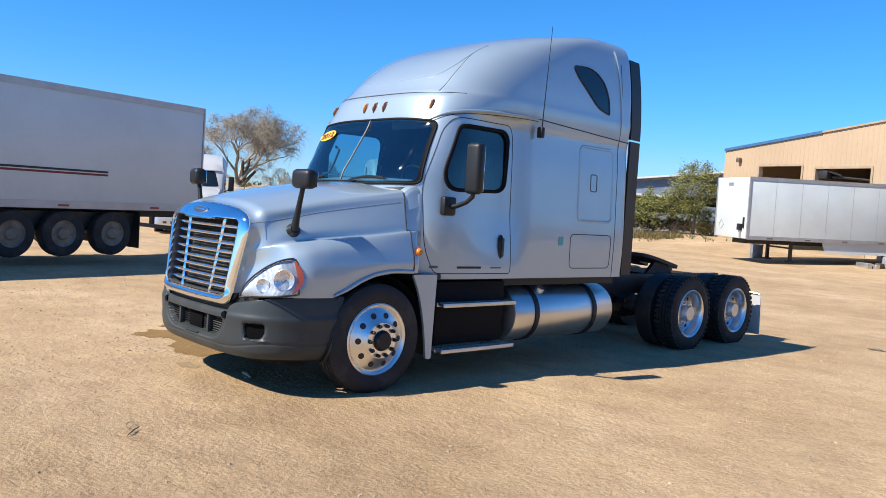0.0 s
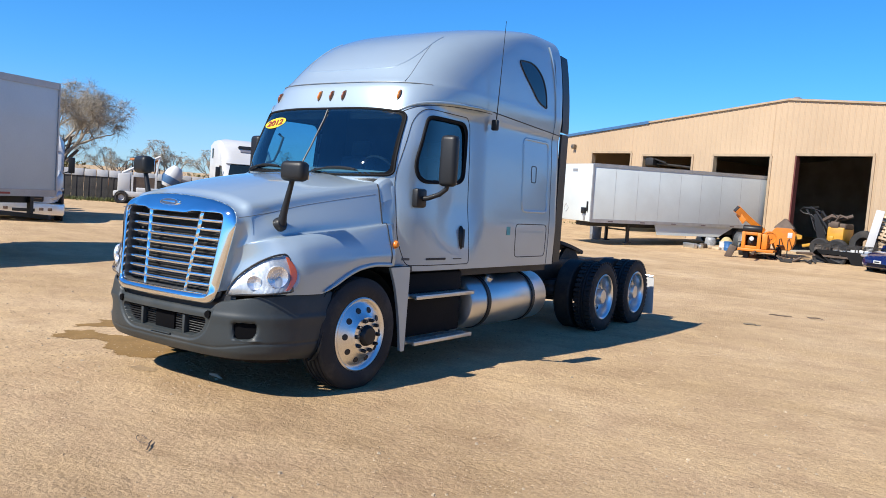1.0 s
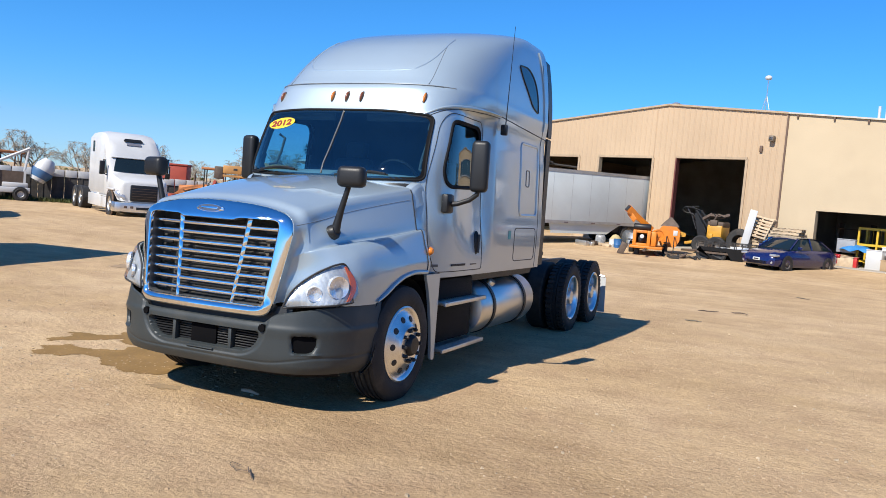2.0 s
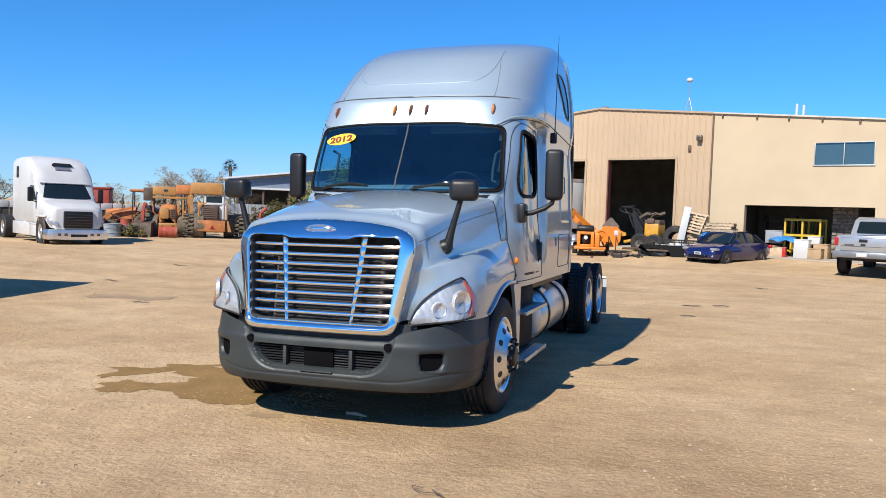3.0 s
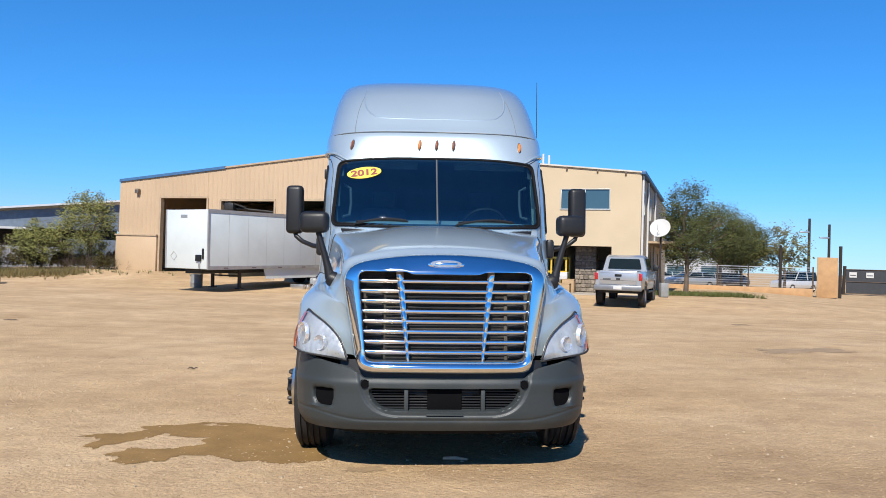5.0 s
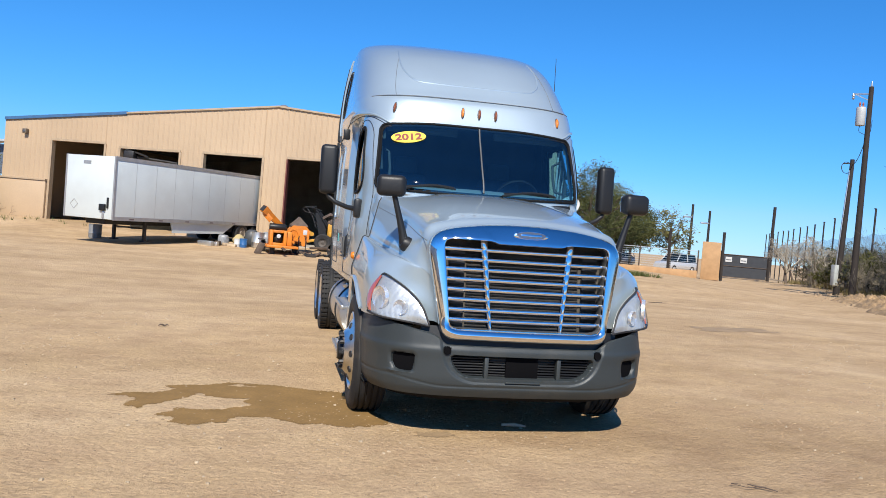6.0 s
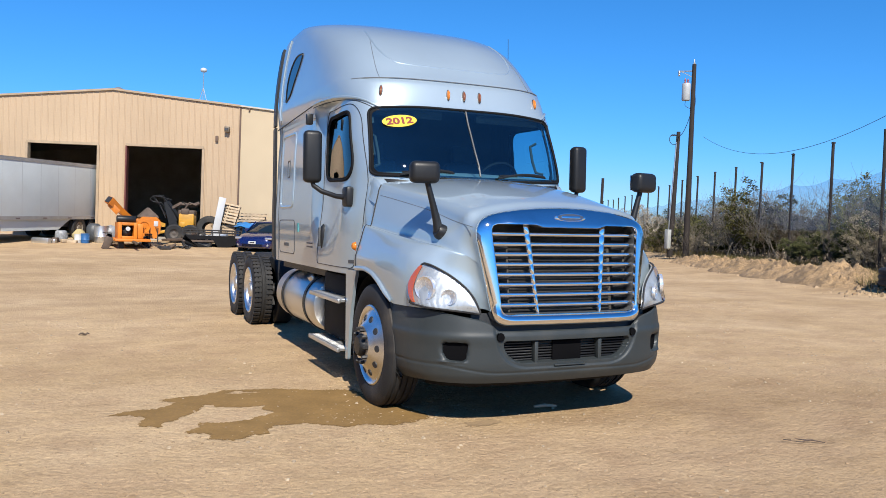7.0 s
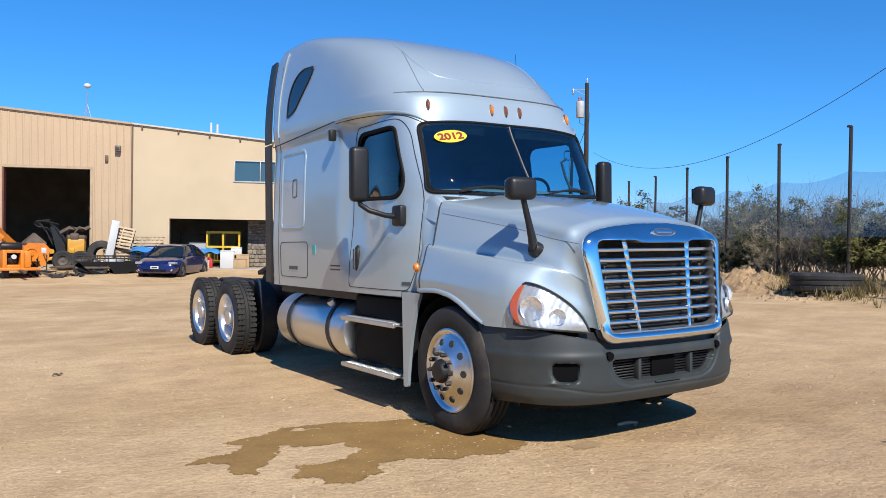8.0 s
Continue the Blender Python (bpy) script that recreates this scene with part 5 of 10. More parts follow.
# ---- inside the cab ----
def make_interior():
    bm = B()
    sheet(bm, lambda u, v: Vector(((u * 2 - 1) * 1.0, 1.72 + 0.42 * v + 0.16 * abs(u * 2 - 1) ** 2 * (1 - v), 1.965 + 0.085 * math.sin(v * 2.6) * (1 - 0.35 * (u * 2 - 1) ** 2) - 0.25 * smooth(0.85, 1.0, v))), 24, 10, thick=0.02)
    part("dashboard", bm, mat("dash_vinyl", (0.26, 0.29, 0.30), 0.8, 0, 0.1, 0.15, 3, 80), truck, "grey dashboard")
    bm = B()
    loop_tube(bm, [Vector((0.52 + 0.225 * math.cos(a), 2.28 - 0.10 * math.sin(a), 2.0 + 0.19 * math.sin(a))) for a in [2 * math.pi * k / 36 for k in range(36)]], 0.016, 8)
    wheel = part("steering_wheel", bm, BLACK, truck, "black steering wheel")
    bm = B()
    for a in (0.2, 2.94, 4.71):
        tube(bm, [(0.52, 2.27, 1.99), (0.52 + 0.22 * math.cos(a), 2.28 - 0.10 * math.sin(a), 2.0 + 0.19 * math.sin(a))], 0.014, 6)
    tube(bm, [(0.52, 2.27, 1.99), (0.52, 2.1, 1.75)], 0.035, 8)
    part("steering_column", bm, BLACK, wheel)
    for x in (-0.55, 0.55):
        bm = B()
        box(bm, (x - 0.26, 2.55, 1.45), (x + 0.26, 3.05, 1.62), 0.06)
        seat = part("seat", bm, INTERIOR_DARK, truck, "dark cloth air-ride seat")
        bm = B()
        box(bm, (-0.25, -0.07, 0), (0.25, 0.07, 0.68), 0.06, Matrix.Translation((x, 3.05, 1.58)) @ Matrix.Rotation(radians(-10), 4, "X"), 3)
        part("backrest", bm, INTERIOR_DARK, seat)
        bm = B()
        box(bm, (-0.14, -0.05, 0), (0.14, 0.05, 0.2), 0.04, Matrix.Translation((x, 3.2, 2.25)) @ Matrix.Rotation(radians(-8), 4, "X"), 3)
        part("headrest", bm, INTERIOR_DARK, seat)
        bm = B()
        box(bm, (x - 0.2, 2.6, 1.1), (x + 0.2, 3.0, 1.46), 0.02)
        part("seat_base", bm, BLACK, seat)
        # grab handle on the pillar
        sg = 1 if x > 0 else -1
        bm = B()
        tube(bm, [(sg * 0.93, 2.02, 2.08), (sg * 0.87, 2.07, 2.10), (sg * 0.86, 2.13, 2.22), (sg * 0.87, 2.2, 2.38), (sg * 0.94, 2.2, 2.42)], 0.014, 8)
        part("grab_handle", bm, INTERIOR_DARK, truck, "dark grab handle")
        bm = B()
        box(bm, (x - 0.36, 2.13, 2.58), (x + 0.36, 2.16, 2.66), 0.01)
        part("sun_visor", bm, INTERIOR_DARK, truck)
    bm = B()
    box(bm, (-1.1, 3.52, 1.1), (1.1, 3.56, 3.4))
    part("sleeper_curtain", bm, INTERIOR_DARK, truck, "dark sleeper curtain")
    # year sticker behind the glass
    st = B()
    lathe(st, [(0, 0.002), (1.0, 0.002), (1.0, -0.001), (0, -0.001)], 48)
    z0, x0 = 2.513, -0.722
    lean = math.atan2(front_y(x0, z0 + 0.05) - front_y(x0, z0 - 0.05), 0.10)
    turn = math.atan2(front_y(x0 + 0.1, z0) - front_y(x0 - 0.1, z0), 0.2)
    base = Matrix.Translation((x0, front_y(x0, z0) - 0.009, z0)) @ Matrix.Rotation(turn, 4, "Z") @ Matrix.Rotation(radians(90) - lean, 4, "X") @ Matrix.Rotation(radians(8), 4, "Z")
    sticker = part("year_sticker", st, YELLOW, truck, "oval yellow sticker with red year", at=base @ Matrix.Diagonal((0.172, 0.068, 1, 1)))
    txt = bpy.data.curves.new("year", "FONT")
    txt.body, txt.size, txt.align_x, txt.align_y, txt.extrude, txt.offset = "2012", 0.098, "CENTER", "CENTER", 0.0015, 0.0035
    me = bpy.data.meshes.new_from_object(new_temp(txt))
    me.materials.clear()
    me.materials.append(RED)
    t = new("year_number", me)
    t.parent = sticker
    t.matrix_basis = Matrix.Diagonal((1 / 0.172, 1 / 0.068, 1, 1)) @ Matrix.Translation((0, -0.004, 0.004)) @ Matrix.Diagonal((1.35, 1, 1, 1))
    tagged(t, "red number 2012")


def new_temp(curve):
    o = bpy.data.objects.new("lettering", curve)
    return o


make_interior()


# ---- workshop building, in its own frame: x east along the front (0 at the east corner), y into the building ----
STUCCO = mat("tan_stucco", (0.64, 0.515, 0.345), 0.85, 0, 0.05, 0.05, 0.5, 25, 0.004, 0, (0.48, 0.36, 0.24), 0.25)
SIDING = mat("tan_siding", (0.600, 0.435, 0.275), 0.55, 0, 0.05, 0.04, 0.35, 12, 0, 0, (0.44, 0.31, 0.19), 0.30)
BLUE_TRIM = mat("blue_trim", (0.06, 0.16, 0.33), 0.5)
TRIM = mat("tan_trim", (0.50, 0.37, 0.24), 0.6)
PALE_TRIM = mat("pale_flashing", (0.66, 0.60, 0.50), 0.5)
WINDOW_ALU = mat("window_aluminium", (0.50, 0.53, 0.53), 0.45, 0.3)
RED_TRIM = mat("red_trim", (0.16, 0.040, 0.034), 0.7)
DARK_TRIM = mat("rusty_trim", (0.16, 0.10, 0.07), 0.7)
CONCRETE = mat("concrete", (0.45, 0.40, 0.33), 0.9, 0, 0.12, 0.1, 1.5, 40, 0.004)
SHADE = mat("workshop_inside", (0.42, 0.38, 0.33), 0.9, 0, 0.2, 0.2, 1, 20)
OFFICE_GLASS = mat("window_glass", (0.05, 0.10, 0.13), 0.05, 0, 0.05, 0.02, 1, 10, spec=1.0)
CAR_GLASS = mat("car_glass", (0.012, 0.022, 0.028), 0.06, 0, 0.05, 0.02, 1, 10, spec=0.45)
ROOF = mat("roof_metal", (0.45, 0.44, 0.42), 0.4, 0.5)
shop_m = Matrix(((-WEST.x, BACK.x, 0, WALL_O.x), (-WEST.y, BACK.y, 0, WALL_O.y), (0, 0, 1, 0), (0, 0, 0, 1)))
shop = thing("workshop_building", "tan metal-sided workshop with open bays and a stucco office end", "building", shop_m)
DEEP = 22.0


def roof_z(u):
    """Top of the front wall, u metres west of the east corner."""
    if u <= 14.54:
        return 6.25 + (7.54 - 6.25) * u / 14.54
    return 7.54 + (6.0 - 7.54) * (u - 14.54) / (30.6 - 14.54)


BAYS = [(10.17, 13.87, 4.86), (15.2, 18.61, 4.83), (19.92, 23.48, 4.80), (24.35, 27.63, 4.97)]


def siding(u0, u1, z0, z1=None):
    """Ribbed metal sheet from u0 to u1; up to the roof line where z1 is not given."""
    bm = B()
    us = []
    k = math.floor(u0 / 0.305)
    while k * 0.305 < u1:
        for o, d in ((0, 0), (0.21, 0), (0.235, 0.020), (0.275, 0.020), (0.30, 0)):
            u = k * 0.305 + o
            if u0 <= u <= u1:
                us.append((u, d))
        k += 1
    us = [(u0, 0)] + us + [(u1, 0)]
    rows = [[bm.verts.new((-u, -d, z)) for u, d in us for z in (z0,)], [bm.verts.new((-u, -d, z1 if z1 is not None else roof_z(u))) for u, d in us]]
    for i in range(len(us) - 1):
        bm.faces.new((rows[0][i + 1], rows[0][i], rows[1][i], rows[1][i + 1]))
    return part("siding_panel", bm, SIDING, shop, "ribbed tan metal siding", 20)


def make_shop():
    # metal part
    edges = [8.43]
    for a, b, z in BAYS:
        siding(edges[-1], a, 0.0)
        siding(a, b, z)
        edges.append(b)
    siding(edges[-1], 30.6, 0.0)
    for a, b, z in BAYS:
        bm = B()
        box(bm, (-b - 0.02, -0.05, z - 0.02), (-a + 0.02, 0.25, z + 0.10))
        part("bay_header", bm, TRIM, shop)
        for u, m in ((a, TRIM), (b, RED_TRIM if a < 12 else TRIM)):
            bm = B()
            w = 0.035 if m is RED_TRIM else 0.06
            box(bm, (-u - w, -0.05, 0.2), (-u + w, 0.25, z))
            part("bay_jamb", bm, m, shop)
        bm = B()
        lathe(bm, [(0.0, 0), (0.2, 0), (0.2, b - a), (0, b - a)], 14, along((1, 0, 0), (-b, 0.60, z + 0.24)))
        part("roll_door", bm, SHADE, shop, "rolled-up steel door")
    # stucco part with the wide bay and the window
    WT = 0.30

    def slab(u0, u1, z0, z1):
        bm = B()
        p = [(-u1, z0), (-u0, z0), (-u0, z1 if z1 is not None else roof_z(u0)), (-u1, z1 if z1 is not None else roof_z(u1))]
        vs = [[bm.verts.new((x, y, z)) for x, z in p] for y in (0, WT)]
        bm.faces.new(vs[0])
        bm.faces.new(vs[1][::-1])
        for k in range(4):
            bm.faces.new((vs[0][k], vs[1][k], vs[1][(k + 1) % 4], vs[0][(k + 1) % 4]))
        bmesh.ops.recalc_face_normals(bm, faces=bm.faces)
        part("wall_panel", bm, STUCCO, shop, "smooth tan stucco wall")
    slab(0, 1.34, 0, 4.44)
    slab(1.34, 6.77, 2.66, 4.44)
    slab(6.77, 8.43, 0, 4.44)
    slab(0, 1.47, 4.44, 5.46)
    slab(3.87, 8.43, 4.44, 5.46)
    slab(0, 8.43, 5.46, None)
    bm = B()
    box(bm, (-8.47, -0.05, 0.2), (-8.39, 0.01, 7.0))
    part("joint_strip", bm, DARK_TRIM, shop, "rusty dark expansion strip")
    # office window
    win = thing("window", "", "")
    win.parent = shop
    for x0, x1 in ((-3.83, -2.70), (-2.64, -1.51)):
        bm = B()
        box(bm, (x0, 0.05, 4.48), (x1, 0.07, 5.42))
        part("pane", bm, OFFICE_GLASS, win, "blue-green window pane")
    for a, b in (((-3.87, -0.02, 5.42), (-1.47, 0.09, 5.46)), ((-3.90, -0.04, 4.42), (-1.44, 0.09, 4.48)), ((-3.87, -0.02, 4.48), (-3.83, 0.09, 5.42)), ((-1.51, -0.02, 4.48), (-1.47, 0.09, 5.42)), ((-2.69, -0.01, 4.48), (-2.65, 0.09, 5.42))):
        bm = B()
        box(bm, a, b, 0.006)
        part("window_frame", bm, WINDOW_ALU, win)
    # parapet flashing; small dark blocks stand for the shaded drain holes
    for u0, u1, m, th in ((0, 8.43, PALE_TRIM, 0.07), (8.43, 14.54, TRIM, 0.09), (14.54, 23.2, TRIM, 0.09), (23.2, 30.6, BLUE_TRIM, 0.16)):
        bm = B()
        za, zb = roof_z(u0), roof_z(u1)
        vs = [bm.verts.new(p) for p in ((-u0, -0.10, za - th / 2), (-u1, -0.10, zb - th / 2), (-u1, -0.10, zb + th / 2), (-u0, -0.10, za + th / 2), (-u0, 0.12, za - th / 2), (-u1, 0.12, zb - th / 2), (-u1, 0.12, zb + th / 2), (-u0, 0.12, za + th / 2))]
        for f in ((0, 1, 2, 3), (7, 6, 5, 4), (0, 4, 5, 1), (3, 2, 6, 7), (0, 3, 7, 4), (1, 5, 6, 2)):
            bm.faces.new([vs[i] for i in f])
        part("roof_edge", bm, m, shop, "blue metal roof edge" if m is BLUE_TRIM else "")
    for u in (0.75, 2.1, 3.6, 5.0, 6.4, 8.0):
        bm = B()
        box(bm, (-u - 0.04, -0.09, roof_z(u) - 0.20), (-u + 0.04, 0, roof_z(u) - 0.06), 0.01)
        part("drain_bracket", bm, DARK_TRIM, shop)
    # roof slopes, end and back walls, floor
    for u0, u1 in ((0, 14.54), (14.54, 30.6)):
        bm = B()
        za, zb = roof_z(u0) - 0.06, roof_z(u1) - 0.06
        vs = [bm.verts.new(p) for p in ((-u0, 0.05, za), (-u1, 0.05, zb), (-u1, DEEP, zb), (-u0, DEEP, za), (-u0, 0.05, za - 0.12), (-u1, 0.05, zb - 0.12), (-u1, DEEP, zb - 0.12), (-u0, DEEP, za - 0.12))]
        for f in ((0, 3, 2, 1), (4, 5, 6, 7), (0, 1, 5, 4), (2, 3, 7, 6), (1, 2, 6, 5), (3, 0, 4, 7)):
            bm.faces.new([vs[i] for i in f])
        part("roof", bm, ROOF, shop, "low-pitched metal roof")
    bm = B()
    prism(bm, [(0, 0), (0, 6.1), (-14.54, 7.4), (-30.6, 5.9), (-30.6, 0)], Matrix(((1, 0, 0, 0), (0, 0, -1, DEEP), (0, 1, 0, 0), (0, 0, 0, 1))), 0.2)
    part("back_wall", bm, SHADE, shop)
    bm = B()
    box(bm, (-30.6, 0.05, 0), (-30.4, DEEP, 5.95))
    part("west_wall", bm, SIDING, shop)
    bm = B()
    box(bm, (-8.6, WT, 0), (-8.45, DEEP, 6.6))
    part("partition", bm, SHADE, shop)
    bm = B()
    box(bm, (-8.4, 7.0, 0), (0, 7.1, 4.0))
    part("bay_back_wall", bm, SHADE, shop)
    bm = B()
    box(bm, (-8.4, WT, 3.4), (-0.3, DEEP, 3.5))
    part("upper_floor", bm, SHADE, shop)
    bm = B()
    box(bm, (-30.5, -0.3, 0.1), (0.1, DEEP, 0.36), 0.02)
    part("floor_slab", bm, CONCRETE, shop, "worn concrete floor slab")
    bm = B()
    box(bm, (-8.3, -1.5, 0.1), (0.6, -0.3, 0.355), 0.03)
    part("apron", bm, CONCRETE, shop, "concrete apron")
    # east end with windows, downpipes and doorways
    holes = [(1.2, 1.9, 4.3, 5.4), (5.6, 6.3, 4.3, 5.4), (6.4, 7.5, 0.3, 2.6), (9.6, 10.7, 0.3, 2.6), (12.8, 13.9, 0.3, 2.6)]
    ys = sorted({WT, DEEP, *[h[0] for h in holes], *[h[1] for h in holes]})
    for a, b in zip(ys, ys[1:]):
        cut = sorted([(h[2], h[3]) for h in holes if h[0] <= a and h[1] >= b])
        z = 0.0
        for lo, hi in cut + [(6.2, 6.2)]:
            if lo > z:
                bm = B()
                box(bm, (-0.3, a, z), (0, b, lo))
                part("end_wall_panel", bm, STUCCO, shop)
            z = hi
    for a, b, lo, hi in holes[:2]:
        bm = B()
        box(bm, (-0.12, a, lo), (-0.08, b, hi))
        w = part("end_window", bm, OFFICE_GLASS, shop, "narrow office window")
        for p, q in (((-0.1, a - 0.06, lo - 0.06), (0.03, a, hi + 0.06)), ((-0.1, b, lo - 0.06), (0.03, b + 0.06, hi + 0.06)), ((-0.1, a, hi), (0.03, b, hi + 0.06)), ((-0.1, a, lo - 0.06), (0.04, b, lo)), ((-0.1, (a + b) / 2 - 0.02, lo), (0.01, (a + b) / 2 + 0.02, hi))):
            bm = B()
            box(bm, p, q)
            part("window_frame", bm, WHITE, w)
    for y in (0.25, 3.6, 9.0):
        bm = B()
        tube(bm, [(0.06, y, 6.1), (0.06, y, 0.4)], 0.055, 8)
        part("downpipe", bm, WHITE, shop, "white downpipe")
    bm = B()
    box(bm, (-0.05, -0.08, 6.15), (0.18, 16.0, 6.32), 0.01)
    part("gutter", bm, BLUE_TRIM, shop, "grey-blue gutter")
    bm = B()
    box(bm, (0.0, 4.4, 3.0), (1.4, 16.0, 3.12))
    part("canopy", bm, TRIM, shop)
    # lower wall at the west end
    bm = B()
    box(bm, (-30.65, -0.18, 0.3), (-27.72, 0.0, 2.72), 0.02)
    part("wainscot", bm, SIDING, shop, "boxed-out lower wall")
    bm = B()
    box(bm, (-30.7, -0.24, 2.70), (-27.7, 0.0, 2.78))
    part("wainscot_cap", bm, TRIM, shop)
    # wall lamps
    for u, z in ((9.03, 5.82), (29.2, 5.35)):
        bm = B()
        box(bm, (-u - 0.12, -0.28, z - 0.14), (-u + 0.12, -0.03, z + 0.14), 0.04)
        la = part("wall_lamp", bm, mat("lamp_bronze", (0.22, 0.17, 0.12), 0.5) if u < 10 else bpy.data.materials["lamp_bronze"], shop, "bronze wall pack lamp")
        bm = B()
        box(bm, (-u - 0.09, -0.30, z - 0.10), (-u + 0.09, -0.28, z + 0.06), 0.01)
        part("lamp_glass", bm, LENS, la)
    bm = B()
    box(bm, (-9.6, -0.10, 5.2), (-9.46, -0.03, 5.5), 0.02)
    part("junction_box", bm, DARK_TRIM, shop)
    # roof ridge vent, pipes and the radio ball on its thin mast
    bm = B()
    lathe(bm, [(0.3, 0), (0.3, 0.12), (0.1, 0.22), (0, 0.22)], 16, Matrix.Translation((-14.5, 0.5, 7.5)))
    part("ridge_vent", bm, ROOF, shop)
    for u, h in ((5.05, 0.62), (4.75, 0.55)):
        bm = B()
        tube(bm, [(-u, 1.2, 6.4), (-u, 1.2, 6.75 + h)], 0.06, 8)
        part("vent_pipe", bm, WHITE, shop, "white vent pipe")
    mast = B()
    for dx in (-0.35, 0.35):
        tube(mast, [(-11.2 + dx, 3.5, 7.1), (-11.2, 3.5, 8.4)], 0.02, 5)
    tube(mast, [(-11.2, 3.5, 7.1), (-11.2, 3.5, 9.15)], 0.025, 6)
    ma = part("mast", mast, ALLOY_DULL, shop, "thin aerial mast")
    bm = B()
    bmesh.ops.create_icosphere(bm, subdivisions=3, radius=0.16, matrix=Matrix.Translation((-11.2, 3.5, 9.3)) @ Matrix.Diagonal((1.1, 1, 0.8, 1)))
    part("dome_antenna", bm, WHITE, ma, "white radio dome")
    # overhead crane beam inside the third bay
    bm = B()
    box(bm, (-12.4, 9.0, 3.3), (-9.8, 9.25, 3.5))
    part("crane_beam", bm, mat("crane_yellow", (0.5, 0.27, 0.05), 0.6), shop, "yellow overhead beam")
    bm = B()
    tube(bm, [(-22.8, 0.3, 4.40), (-21.0, 0.5, 4.28), (-20.3, 0.5, 4.2)], 0.07, 8)
    box(bm, (-23.2, -0.1, 4.25), (-22.6, 0.4, 4.68), 0.05)
    tube(bm, [(-23.3, 0.1, 4.3), (-23.1, 0.0, 4.75), (-22.5, 0.1, 4.6), (-21.9, 0.2, 4.42)], 0.05, 6)
    part("exhaust_boom", bm, FRAME_BLACK, shop, "dark exhaust extraction boom")


make_shop()

# ---- trailers ----
TRAILER = mat("trailer_white", (0.76, 0.82, 0.81), 0.45, 0.05, 0.05, 0.03, 0.8, 30, 0, 0.2, (0.48, 0.46, 0.43), 0.18)
RAIL = mat("trailer_rail", (0.40, 0.40, 0.40), 0.45, 0.6, 0.1, 0.1)


def wheel_pair(parent, x, y, r=0.5, w=0.26, rim=None, lab=""):
    """A plain road wheel whose outer face is at x."""
    sg = 1 if x > 0 else -1
    bm = B()
    lathe(bm, [(r * 0.58, 0), (r * 0.8, 0.012), (r * 0.95, 0.0), (r, -0.03), (r, -w + 0.03), (r * 0.95, -w), (r * 0.58, -w)], 32, along((sg, 0, 0), (x, y, r)))
    t = part("wheel", bm, RUBBER, parent, lab or "black tyre", 30)
    bm = B()
    lathe(bm, [(r * 0.60, -0.01), (r * 0.56, -0.02), (r * 0.52, -0.05), (r * 0.3, -0.06), (r * 0.22, -0.01), (0, -0.005)], 28, along((sg, 0, 0), (x, y, r)))
    part("rim", bm, rim or ALLOY_DULL, t, "", 30)
    return t


DARK_RIM = mat("rusty_rim", (0.13, 0.11, 0.095), 0.7, 0.2, 0.3, 0.2, 6, 60)


TRAILER_RIM = mat("brown_rim", (0.30, 0.25, 0.19), 0.7, 0.2, 0.3, 0.2, 6, 60)
RAIL_DARK = mat("dark_reflector", (0.16, 0.12, 0.12), 0.5)


